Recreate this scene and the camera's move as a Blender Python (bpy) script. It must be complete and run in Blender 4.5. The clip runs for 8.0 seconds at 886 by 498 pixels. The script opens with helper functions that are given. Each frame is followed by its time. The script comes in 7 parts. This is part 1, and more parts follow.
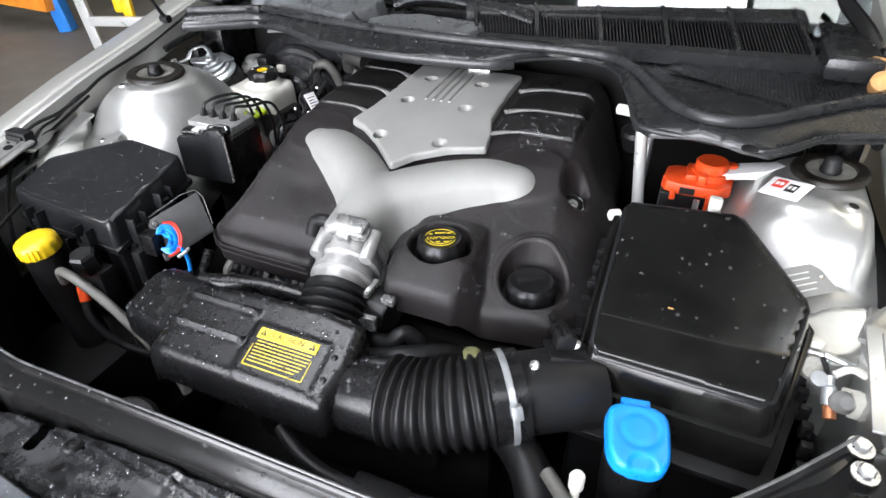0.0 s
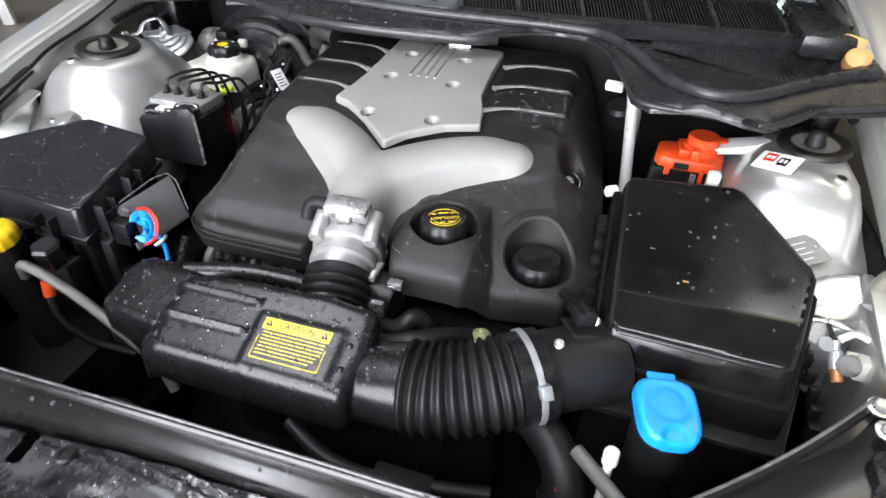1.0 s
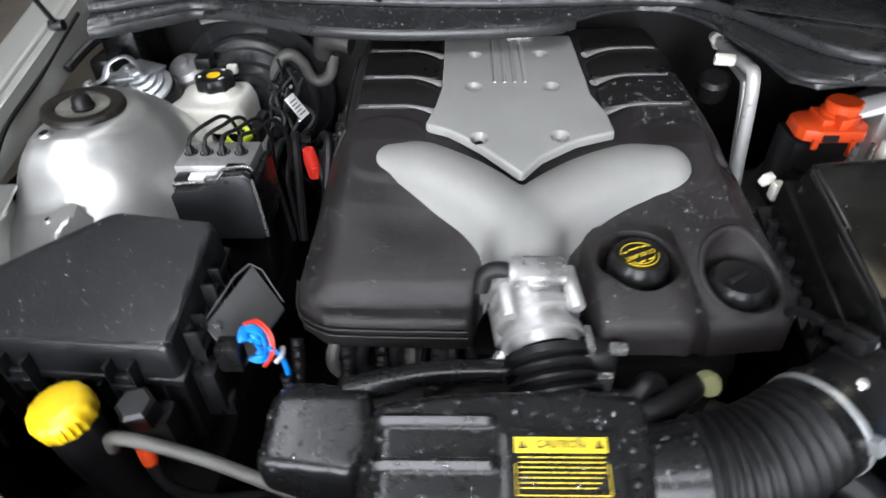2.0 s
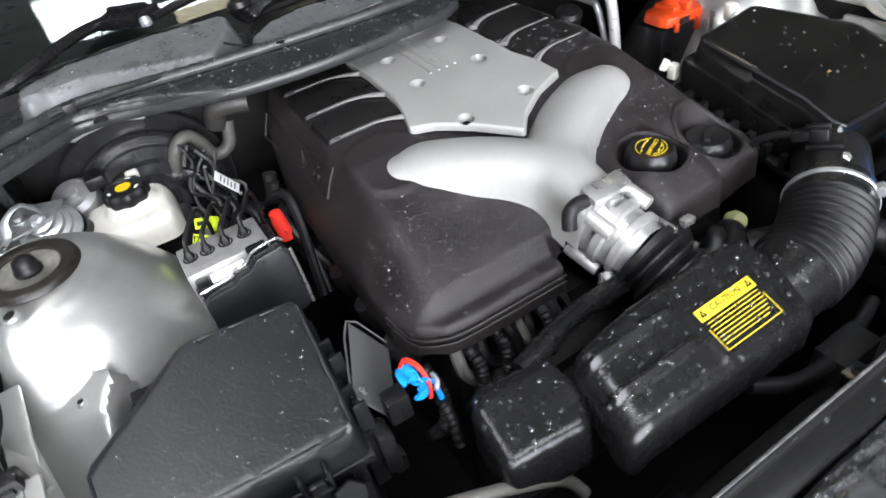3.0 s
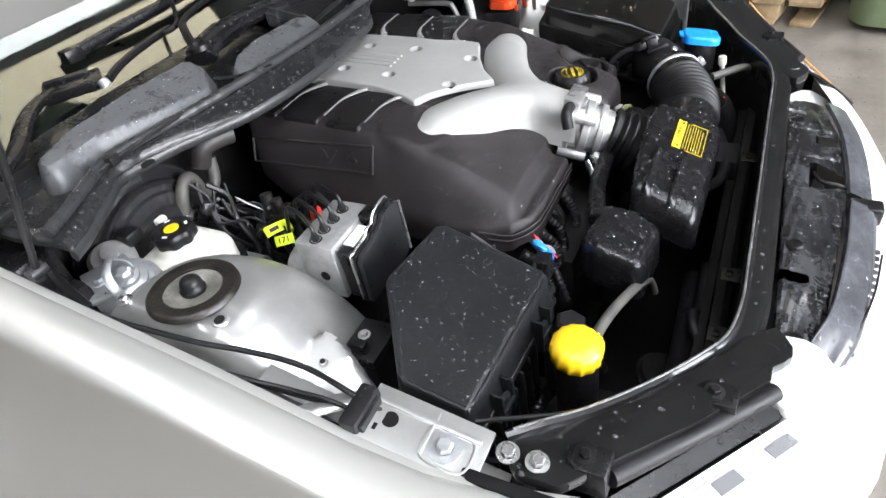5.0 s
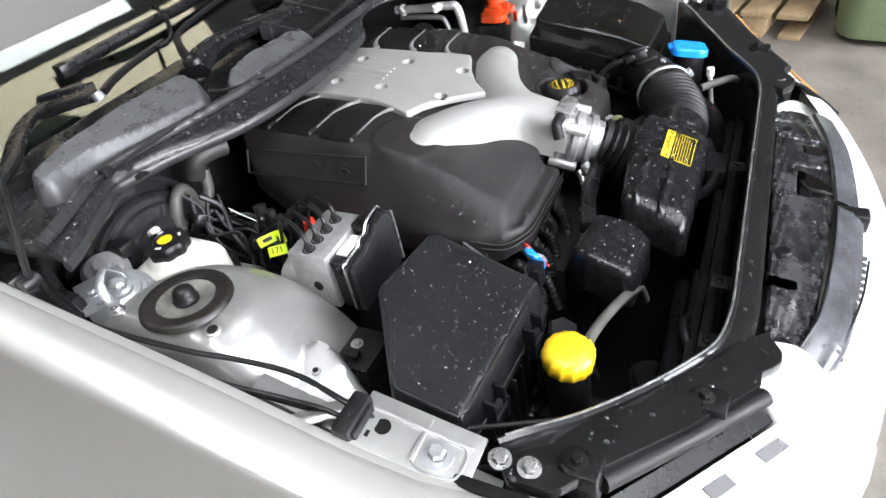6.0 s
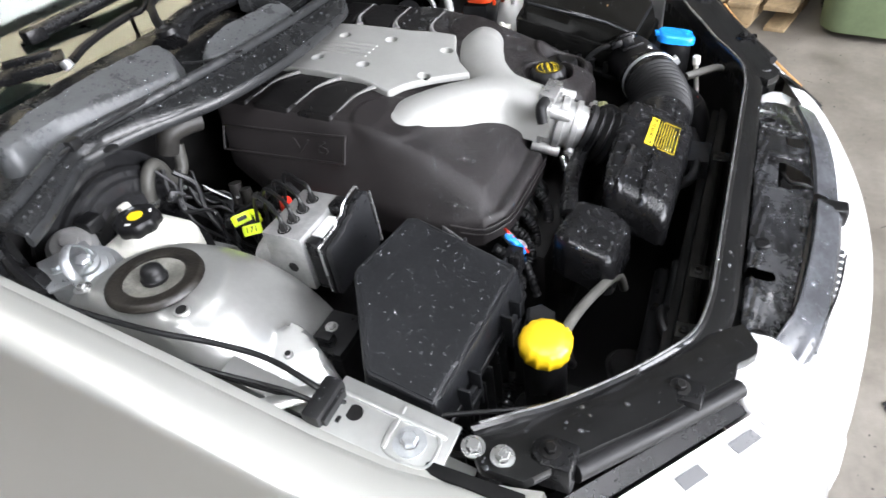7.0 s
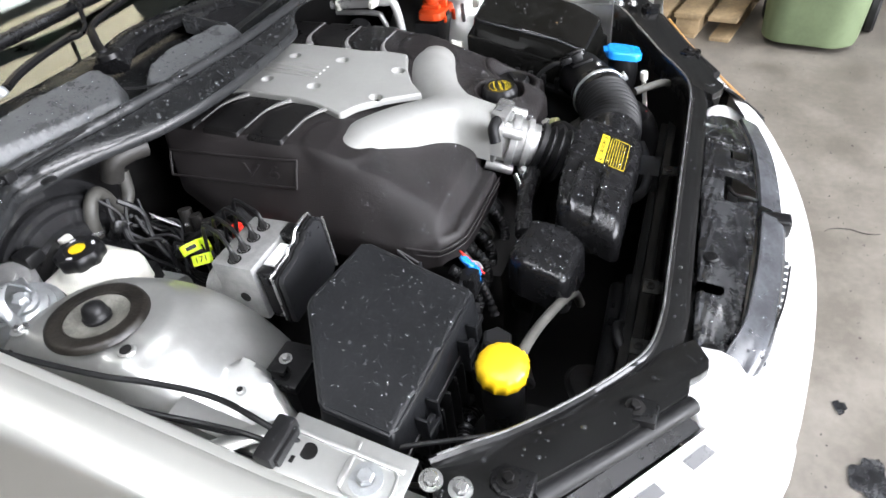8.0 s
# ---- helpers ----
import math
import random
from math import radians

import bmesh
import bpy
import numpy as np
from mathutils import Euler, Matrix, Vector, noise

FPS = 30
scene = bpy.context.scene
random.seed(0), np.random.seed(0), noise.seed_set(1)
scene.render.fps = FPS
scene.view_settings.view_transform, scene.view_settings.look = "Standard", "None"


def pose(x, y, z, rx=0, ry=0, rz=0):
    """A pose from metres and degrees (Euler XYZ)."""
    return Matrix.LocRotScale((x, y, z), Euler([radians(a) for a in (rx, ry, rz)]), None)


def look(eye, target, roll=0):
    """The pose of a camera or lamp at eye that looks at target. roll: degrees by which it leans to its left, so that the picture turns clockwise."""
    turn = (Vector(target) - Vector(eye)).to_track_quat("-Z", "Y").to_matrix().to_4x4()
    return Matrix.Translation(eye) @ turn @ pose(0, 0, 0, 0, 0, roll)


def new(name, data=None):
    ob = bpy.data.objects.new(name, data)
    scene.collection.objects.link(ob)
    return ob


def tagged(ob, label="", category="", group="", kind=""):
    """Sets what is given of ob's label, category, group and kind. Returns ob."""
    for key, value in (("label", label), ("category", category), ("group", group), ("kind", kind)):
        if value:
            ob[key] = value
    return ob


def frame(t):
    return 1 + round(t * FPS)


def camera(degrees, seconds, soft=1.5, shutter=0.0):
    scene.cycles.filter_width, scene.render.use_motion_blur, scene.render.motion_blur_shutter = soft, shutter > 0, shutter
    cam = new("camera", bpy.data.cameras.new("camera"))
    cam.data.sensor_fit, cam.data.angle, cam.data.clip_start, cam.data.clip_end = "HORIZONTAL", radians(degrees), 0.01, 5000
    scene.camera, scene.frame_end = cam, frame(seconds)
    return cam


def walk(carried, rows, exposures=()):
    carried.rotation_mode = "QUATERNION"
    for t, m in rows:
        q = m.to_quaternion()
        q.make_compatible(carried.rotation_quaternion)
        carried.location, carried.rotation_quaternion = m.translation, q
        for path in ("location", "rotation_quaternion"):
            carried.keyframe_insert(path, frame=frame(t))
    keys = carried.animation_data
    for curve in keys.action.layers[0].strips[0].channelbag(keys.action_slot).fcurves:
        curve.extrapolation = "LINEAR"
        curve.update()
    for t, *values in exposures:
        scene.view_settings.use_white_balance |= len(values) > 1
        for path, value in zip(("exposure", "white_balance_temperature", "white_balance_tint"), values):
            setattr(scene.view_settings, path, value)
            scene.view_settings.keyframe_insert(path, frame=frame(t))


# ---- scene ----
cam = camera(72.5, 8.0, shutter=0.4)
PATH = [
    (0, (0.395, -0.86, 1.252), (-0.254, 0.643, 0.103), -0.9),
    (0.5, (0.362, -0.882, 1.246), (-0.229, 0.632, 0.08), -0.9),
    (1, (0.303, -0.875, 1.237), (-0.131, 0.668, 0.041), 2.0),
    (1.2, (0.25, -0.845, 1.239), (-0.106, 0.714, 0.039), 2.2),
    (1.5, (0.146, -0.79, 1.267), (-0.14, 0.732, 0.002), -1.9),
    (1.8, (0.029, -0.758, 1.255), (-0.176, 0.742, -0.051), -1.5),
    (2, (-0.07, -0.751, 1.238), (-0.125, 0.773, -0.056), -1.5),
    (2.2, (-0.158, -0.783, 1.229), (-0.059, 0.762, -0.038), -3.5),
    (3.3, (-0.48, -0.653, 1.251), (0.298, 0.609, -0.091), -11.1),
    (3.5, (-0.538, -0.615, 1.245), (0.31, 0.569, -0.126), -9.9),
    (4, (-0.769, -0.558, 1.268), (0.277, 0.47, -0.091), -13.2),
    (4.5, (-0.881, -0.552, 1.304), (0.39, 0.313, 0.024), -10.1),
    (4.7, (-0.888, -0.546, 1.3), (0.399, 0.288, 0.016), -11.5),
    (5.8, (-0.901, -0.55, 1.3), (0.425, 0.274, 0.05), -11.6),
    (6, (-0.899, -0.553, 1.299), (0.432, 0.268, 0.053), -11.6),
    (6.5, (-0.893, -0.556, 1.292), (0.428, 0.259, 0.031), -11.7),
    (7, (-0.887, -0.551, 1.29), (0.433, 0.207, -0.007), -9.1),
    (7.5, (-0.876, -0.551, 1.302), (0.524, 0.059, 0.011), -2.7),
    (8, (-0.866, -0.557, 1.302), (0.515, 0.096, 0.011), -7.9),
]
walk(cam, [(t, look(eye, target, roll)) for t, eye, target, roll in PATH],
     [(0.0, 0.40, 6400, 15), (1.0, 0.43, 6400, 15), (2.0, 0.06, 6350, 14), (3.5, 0.61, 6450, 16), (4.5, 0.66, 6400, 15), (8.0, 0.68, 6400, 15)])

# ---- world and light ----
world = bpy.data.worlds.new("world")
scene.world = world
world.use_nodes = True
wn = world.node_tree.nodes
sky = wn.new("ShaderNodeTexSky")
sky.sky_type, sky.sun_disc = "NISHITA", False
sky.sun_elevation, sky.sun_rotation = radians(38), radians(200)
world.node_tree.links.new(sky.outputs[0], wn["Background"].inputs[0])
wn["Background"].inputs[1].default_value = 0.12


def area(name, eye, target, sx, sy, power, colour):
    lamp = bpy.data.lights.new(name, "AREA")
    lamp.shape, lamp.size, lamp.size_y, lamp.energy, lamp.color = "RECTANGLE", sx, sy, power, colour
    ob = new(name, lamp)
    ob.matrix_world = look(eye, target)
    return ob


DOOR_POWER, SKYLIGHT_GLOW, PALE_GLOW, DAYLIGHT_GLOW = 540.0, 3.0, 6.0, 16.0
area("door_daylight", (-1.2, -4.9, 1.75), (-1.0, 0.0, 0.9), 4.4, 3.0, DOOR_POWER, (0.93, 0.97, 1.0))

# ---- materials ----


def material(name, colour, rough=0.5, metal=0.0, grain=0.0, grain_scale=900.0, stain=0.15, stain_scale=14.0, coat=0.0,
             blotch=None, rough_var=0.12, random_tint=0.0, spec=0.5):
    """A surface with fine relief (grain) and uneven colour and gloss at two scales; blotch: a second colour in patches."""
    m = bpy.data.materials.new(name)
    m.use_nodes = True
    n, l = m.node_tree.nodes, m.node_tree.links
    b = n["Principled BSDF"]
    b.inputs["Metallic"].default_value = metal
    b.inputs["Specular IOR Level"].default_value = spec
    b.inputs["Coat Weight"].default_value = coat
    b.inputs["Coat Roughness"].default_value = 0.08
    tc = n.new("ShaderNodeTexCoord")
    big = n.new("ShaderNodeTexNoise")
    big.inputs["Scale"].default_value, big.inputs["Detail"].default_value = stain_scale, 6.0
    big.inputs["Roughness"].default_value = 0.62
    l.new(tc.outputs["Object"], big.inputs["Vector"])
    fine = n.new("ShaderNodeTexNoise")
    fine.inputs["Scale"].default_value, fine.inputs["Detail"].default_value = stain_scale * 9, 4.0
    l.new(tc.outputs["Object"], fine.inputs["Vector"])
    ramp = n.new("ShaderNodeValToRGB")
    dark = tuple(c * (1 - stain) for c in colour)
    light = blotch if blotch else tuple(min(1.0, c * (1 + stain)) for c in colour)
    ramp.color_ramp.elements[0].position, ramp.color_ramp.elements[0].color = 0.36, (*dark, 1)
    ramp.color_ramp.elements[1].position, ramp.color_ramp.elements[1].color = 0.66, (*light, 1)
    mix = n.new("ShaderNodeMath")
    mix.operation = "MULTIPLY_ADD"
    mix.inputs[1].default_value = 0.3
    l.new(fine.outputs[0], mix.inputs[0])
    sub = n.new("ShaderNodeMath")
    sub.operation = "MULTIPLY_ADD"
    sub.inputs[1].default_value, sub.inputs[2].default_value = 1.0, -0.15
    l.new(big.outputs[0], sub.inputs[0])
    l.new(sub.outputs[0], mix.inputs[2])
    l.new(mix.outputs[0], ramp.inputs[0])
    if random_tint:
        info, hsv, span = n.new("ShaderNodeObjectInfo"), n.new("ShaderNodeHueSaturation"), n.new("ShaderNodeMapRange")
        span.inputs[3].default_value, span.inputs[4].default_value = 1 - random_tint, 1 + random_tint
        l.new(info.outputs["Random"], span.inputs[0])
        l.new(span.outputs[0], hsv.inputs["Value"])
        l.new(ramp.outputs[0], hsv.inputs["Color"])
        l.new(hsv.outputs[0], b.inputs["Base Color"])
    else:
        l.new(ramp.outputs[0], b.inputs["Base Color"])
    rr = n.new("ShaderNodeMapRange")
    rr.inputs[1].default_value, rr.inputs[2].default_value = 0.3, 0.7
    rr.inputs[3].default_value, rr.inputs[4].default_value = max(0.02, rough - rough_var), min(1.0, rough + rough_var)
    l.new(mix.outputs[0], rr.inputs[0])
    l.new(rr.outputs[0], b.inputs["Roughness"])
    if grain:
        g = n.new("ShaderNodeTexNoise")
        g.inputs["Scale"].default_value, g.inputs["Detail"].default_value = grain_scale, 2.0
        l.new(tc.outputs["Object"], g.inputs["Vector"])
        bump = n.new("ShaderNodeBump")
        bump.inputs["Strength"].default_value, bump.inputs["Distance"].default_value = min(1.0, grain), 0.0006 * max(1.0, grain)
        l.new(g.outputs[0], bump.inputs["Height"])
        l.new(bump.outputs[0], b.inputs["Normal"])
    return m


M = {}
M["cover"] = material("moulded_dark_grey_plastic", (0.0165, 0.0142, 0.0143), 0.43, grain=1.3, grain_scale=760, stain=0.22, spec=0.36)
M["pad"] = material("smooth_black_plastic", (0.008, 0.0075, 0.0075), 0.34, grain=0.2, stain=0.2, spec=0.4)
# pale grey for the thin ribs between the pads
M["rib_grey"] = material("pale_plastic_edge", (0.22, 0.215, 0.21), 0.4, stain=0.1)
M["silver_plastic"] = material("silver_painted_plastic", (0.30, 0.30, 0.284), 0.56, metal=0.22, grain=0.15, grain_scale=600, stain=0.05, rough_var=0.04)
M["black"] = material("black_plastic", (0.009, 0.009, 0.0095), 0.36, grain=0.25, grain_scale=500, stain=0.3, spec=0.35)
M["black_gloss"] = material("wet_black_plastic", (0.0080, 0.0080, 0.0085), 0.27, spec=0.36, grain=0.2, grain_scale=420, stain=0.12, stain_scale=22, rough_var=0.03)
M["lid_black"] = material("satin_black_lid_plastic", (0.0100, 0.0105, 0.0115), 0.32, spec=0.42, grain=0.5, grain_scale=330, stain=0.15, rough_var=0.04)
M["airbox"] = material("polished_black_plastic", (0.006, 0.006, 0.0055), 0.15, spec=0.4, grain=0.05, grain_scale=200, stain=0.4, stain_scale=10, rough_var=0.08)
M["rubber"] = material("black_rubber", (0.009, 0.009, 0.0095), 0.45, grain=0.3, stain=0.3, spec=0.28)
M["grey_rubber"] = material("aged_grey_rubber_hose", (0.095, 0.092, 0.082), 0.5, grain=0.3, stain=0.25)
M["dull_rubber"] = material("dull_dark_rubber_hose", (0.034, 0.032, 0.029), 0.5, grain=0.4, stain=0.3)
M["cowl"] = material("weathered_black_cowl_plastic", (0.016, 0.0165, 0.017), 0.26, spec=0.5, grain=0.4, grain_scale=520, stain=0.14, stain_scale=20, rough_var=0.05)
M["cowl_hump"] = material("wet_grey_cowl_plastic", (0.085, 0.088, 0.090), 0.34, grain=0.45, grain_scale=300, stain=0.25, stain_scale=26)
M["paint"] = material("silver_car_paint", (0.50, 0.50, 0.465), 0.33, metal=0.60, stain=0.015, stain_scale=3, coat=0.5, rough_var=0.015)
M["bay_paint"] = material("dusty_silver_bay_paint", (0.52, 0.525, 0.505), 0.30, metal=0.75, grain=0.1, grain_scale=150, stain=0.06, stain_scale=14, coat=0.15, rough_var=0.02)
# silver bumper paint whitened: the glare of the daylight is in the colour
M["glare_paint"] = material("silver_paint_with_glare", (0.80, 0.80, 0.79), 0.35, metal=0.0, stain=0.03, coat=0.6)
M["black_paint"] = material("gloss_black_painted_steel", (0.011, 0.011, 0.011), 0.20, grain=0.12, grain_scale=120, stain=0.15, stain_scale=24, spec=0.5, rough_var=0.05)
M["wet_panel"] = material("dusty_wet_black_panel", (0.010, 0.010, 0.011), 0.24, grain=0.2, grain_scale=180, stain=0.3, stain_scale=24, blotch=(0.040, 0.041, 0.044), rough_var=0.12, spec=0.7)
M["alu"] = material("cast_aluminium", (0.44, 0.44, 0.43), 0.42, metal=0.65, grain=0.8, grain_scale=420, stain=0.14, stain_scale=60, rough_var=0.06)
M["alu_bright"] = material("machined_aluminium", (0.58, 0.58, 0.57), 0.27, metal=0.85, grain=0.1, stain=0.12)
M["zinc"] = material("zinc_plated_steel", (0.52, 0.54, 0.55), 0.32, metal=0.7, grain=0.2, grain_scale=300, stain=0.12, stain_scale=60, rough_var=0.05)
M["grey_gloss"] = material("wet_grey_plastic", (0.065, 0.068, 0.074), 0.16, grain=0.1, stain=0.25, stain_scale=20)
M["grey_plate"] = material("grey_coated_plate", (0.018, 0.0185, 0.020), 0.34, spec=0.4, grain=0.2, stain=0.2)
M["grey_mid"] = material("mid_grey_coated_plate", (0.075, 0.075, 0.075), 0.42, grain=0.2, stain=0.15)
# pale grey for the highlight painted on the panel's black rolled edge
M["glint_grey"] = material("steel_edge_glint_grey", (0.10, 0.10, 0.10), 0.18, grain=0.3, grain_scale=300, stain=0.4, stain_scale=60)
M["seal_rubber"] = material("weathered_seal_rubber", (0.024, 0.025, 0.026), 0.30, spec=0.45, grain=0.5, grain_scale=360, stain=0.15, stain_scale=40, rough_var=0.05)
M["satin_black"] = material("glossy_black_pressed_steel", (0.022, 0.022, 0.023), 0.17, spec=0.9, grain=0.05, stain=0.12, stain_scale=20, rough_var=0.04)
# aluminium made paler and less metallic, so its glare sits in the colour
M["pale_alu"] = material("aluminium_with_glare", (0.66, 0.66, 0.64), 0.36, metal=0.45, stain=0.06)
M["yellow"] = material("yellow_plastic", (0.82, 0.54, 0.012), 0.36, grain=0.1, stain=0.06)
M["yellow_print"] = material("yellow_label_print", (0.72, 0.55, 0.03), 0.4, stain=0.10)
M["blue"] = material("blue_plastic", (0.006, 0.24, 0.78), 0.33, stain=0.05)
M["orange"] = material("orange_red_plastic", (0.70, 0.070, 0.012), 0.40, grain=0.25, grain_scale=260, stain=0.10)
M["red"] = material("red_insulation", (0.70, 0.035, 0.02), 0.45, stain=0.1)
M["lime"] = material("lime_tag_tape", (0.62, 0.80, 0.02), 0.5, stain=0.06)
M["olive"] = material("pale_olive_plastic", (0.30, 0.31, 0.15), 0.45, stain=0.1)
M["white"] = material("white_label", (0.80, 0.80, 0.79), 0.5, stain=0.03)
M["white_plastic"] = material("milky_white_plastic", (0.66, 0.65, 0.58), 0.42, stain=0.08)
M["brown_seal"] = material("dirty_brown_bearing_seal", (0.010, 0.008, 0.0065), 0.42, grain=0.9, grain_scale=260, stain=0.5, stain_scale=50, blotch=(0.020, 0.017, 0.013))
M["ring_rust"] = material("dusty_steel_cup", (0.22, 0.215, 0.19), 0.42, metal=0.35, grain=0.3, grain_scale=200, stain=0.35, stain_scale=40)
# oily metal; it also paints the shade in holes and gaps
M["dark"] = material("oily_dark_metal_and_shade_fill", (0.0105, 0.010, 0.0098), 0.5, spec=0.25, metal=0.1, grain=0.6, grain_scale=120, stain=0.5)
M["copper"] = material("copper_braid", (0.50, 0.20, 0.09), 0.45, metal=0.6, stain=0.2)
M["tan"] = material("tan_plastic", (0.62, 0.33, 0.12), 0.5, stain=0.15)
M["concrete"] = material("oily_workshop_concrete", (0.150, 0.134, 0.112), 0.66, grain=0.7, grain_scale=170, stain=0.22, stain_scale=4.5, blotch=(0.200, 0.182, 0.155), rough_var=0.2)
# near black, with the shade of the bay's depth put into the colour
M["pit"] = material("bay_shade_metal", (0.0045, 0.0044, 0.0043), 0.7, spec=0.15, grain=0.6, grain_scale=120, stain=0.5)
M["pale_lens"] = material("frosted_lamp_lens", (0.24, 0.24, 0.23), 0.16, metal=0.15, grain=0.5, grain_scale=60, stain=0.12, stain_scale=70, coat=0.4)
M["bin_green"] = material("faded_green_bin_plastic", (0.155, 0.200, 0.110), 0.5, grain=0.2, grain_scale=200, stain=0.12, stain_scale=6)
M["hoist_blue"] = material("blue_painted_steel", (0.02, 0.20, 0.62), 0.45, stain=0.15)
M["hoist_orange"] = material("orange_painted_steel", (0.75, 0.24, 0.02), 0.5, stain=0.2)
M["wall"] = material("grimy_workshop_wall", (0.16, 0.145, 0.12), 0.8, stain=0.3, stain_scale=1.3)
M["wall_tan"] = material("tan_back_wall", (0.50, 0.40, 0.22), 0.8, stain=0.2, stain_scale=1.0)
M["roof"] = material("galvanised_roof_sheet", (0.30, 0.32, 0.31), 0.6, metal=0.2, stain=0.15, stain_scale=1.0)
M["timber"] = material("weathered_pallet_timber", (0.25, 0.18, 0.10), 0.7, grain=0.6, grain_scale=60, stain=0.35, stain_scale=6)

glass = bpy.data.materials.new("windscreen_glass")
glass.use_nodes = True
gb = glass.node_tree.nodes["Principled BSDF"]
gb.inputs["Base Color"].default_value, gb.inputs["Roughness"].default_value = (0.75, 0.85, 0.80, 1), 0.02
gb.inputs["Transmission Weight"].default_value, gb.inputs["IOR"].default_value = 1.0, 1.5
M["glass"] = glass
water = bpy.data.materials.new("water_drop")
water.use_nodes = True
wb = water.node_tree.nodes["Principled BSDF"]
# a milky share in the colour stands in for the beads' small glints
wb.inputs["Base Color"].default_value, wb.inputs["Roughness"].default_value = (0.68, 0.70, 0.73, 1), 0.02
wb.inputs["Transmission Weight"].default_value, wb.inputs["IOR"].default_value = 0.94, 1.47
M["water"] = water
glow = bpy.data.materials.new("translucent_skylight_sheet")
glow.use_nodes = True
eb = glow.node_tree.nodes["Principled BSDF"]
eb.inputs["Base Color"].default_value = (0.7, 0.6, 0.35, 1)
eb.inputs["Emission Color"].default_value = (1.0, 0.90, 0.66, 1)
eb.inputs["Emission Strength"].default_value = SKYLIGHT_GLOW
M["skylight"] = glow
bright = bpy.data.materials.new("clear_skylight_sheet")
bright.use_nodes = True
bb = bright.node_tree.nodes["Principled BSDF"]
bb.inputs["Emission Color"].default_value = (0.93, 0.97, 1.0, 1)
bb.inputs["Emission Strength"].default_value = DAYLIGHT_GLOW
M["bright_skylight"] = bright
pale = bpy.data.materials.new("milky_skylight_sheet")
pale.use_nodes = True
pb = pale.node_tree.nodes["Principled BSDF"]
pb.inputs["Emission Color"].default_value = (0.93, 0.97, 0.95, 1)
pb.inputs["Emission Strength"].default_value = PALE_GLOW
M["pale_skylight"] = pale

# ---- building helpers ----


def finish(me, angle):
    me.polygons.foreach_set("use_smooth", [True] * len(me.polygons))
    me.set_sharp_from_angle(angle=radians(angle))
    return me


def to_mesh(name, bm):
    if isinstance(bm, bpy.types.Mesh):
        return bm
    me = bpy.data.meshes.new(name)
    bm.to_mesh(me)
    bm.free()
    return me


def part(name, bm, mat, parent, label="", angle=38):
    me = finish(to_mesh(name, bm), angle)
    me.materials.append(M[mat])
    ob = new(name, me)
    if parent is not None:
        ob.parent = parent
        ob.matrix_parent_inverse = parent.matrix_world.inverted()
    if label:
        ob["label"] = label
    return ob


def thing(name, at, label, category, group="", kind=""):
    ob = new(name)
    ob.empty_display_size = 0.02
    ob.location = at
    bpy.context.view_layer.update()
    return tagged(ob, label, category, group, kind)


def solid(name, bm, mat, label, category, group="", kind="", angle=38):
    return tagged(part(name, bm, mat, None, "", angle), label, category, group, kind)


def structure(name, bm, mat, label, category, angle=38):
    return solid(name, bm, mat, label, category, "", "structure", angle)


def join(*bms):
    out = bmesh.new()
    for b in bms:
        me = b if isinstance(b, bpy.types.Mesh) else to_mesh("tmp", b)
        out.from_mesh(me)
        bpy.data.meshes.remove(me)
    return out


def moved(bm, m):
    bmesh.ops.transform(bm, matrix=m, verts=bm.verts)
    return bm


def box(x0, x1, y0, y1, z0, z1, bevel=0.0, segs=2, m=None):
    bm = bmesh.new()
    bmesh.ops.create_cube(bm, size=1.0, matrix=Matrix.LocRotScale(((x0 + x1) / 2, (y0 + y1) / 2, (z0 + z1) / 2), None, (abs(x1 - x0), abs(y1 - y0), abs(z1 - z0))))
    if bevel:
        bmesh.ops.bevel(bm, geom=bm.edges[:], offset=bevel, segments=segs, affect="EDGES", profile=0.6)
    return moved(bm, m) if m is not None else bm


def prism(poly, z0, z1, inset=0.0, bevel=0.0, segs=2, m=None):
    """A polygon raised from z0 to z1; its top is drawn in by inset. z0 and z1 may be functions of x and y."""
    bm = bmesh.new()
    f0 = z0 if callable(z0) else (lambda x, y: z0)
    f1 = z1 if callable(z1) else (lambda x, y: z1)
    cx, cy = sum(p[0] for p in poly) / len(poly), sum(p[1] for p in poly) / len(poly)
    lo = [bm.verts.new((x, y, f0(x, y))) for x, y in poly]
    hi = []
    for x, y in poly:
        d = math.hypot(x - cx, y - cy) or 1.0
        u, v = x - inset * (x - cx) / d, y - inset * (y - cy) / d
        hi.append(bm.verts.new((u, v, f1(u, v))))
    n = len(poly)
    bm.faces.new(hi)
    bm.faces.new(lo[::-1])
    for i in range(n):
        bm.faces.new((lo[i], lo[(i + 1) % n], hi[(i + 1) % n], hi[i]))
    bmesh.ops.recalc_face_normals(bm, faces=bm.faces)
    if bevel:
        bmesh.ops.bevel(bm, geom=bm.edges[:], offset=bevel, segments=segs, affect="EDGES", profile=0.6)
    return moved(bm, m) if m is not None else bm


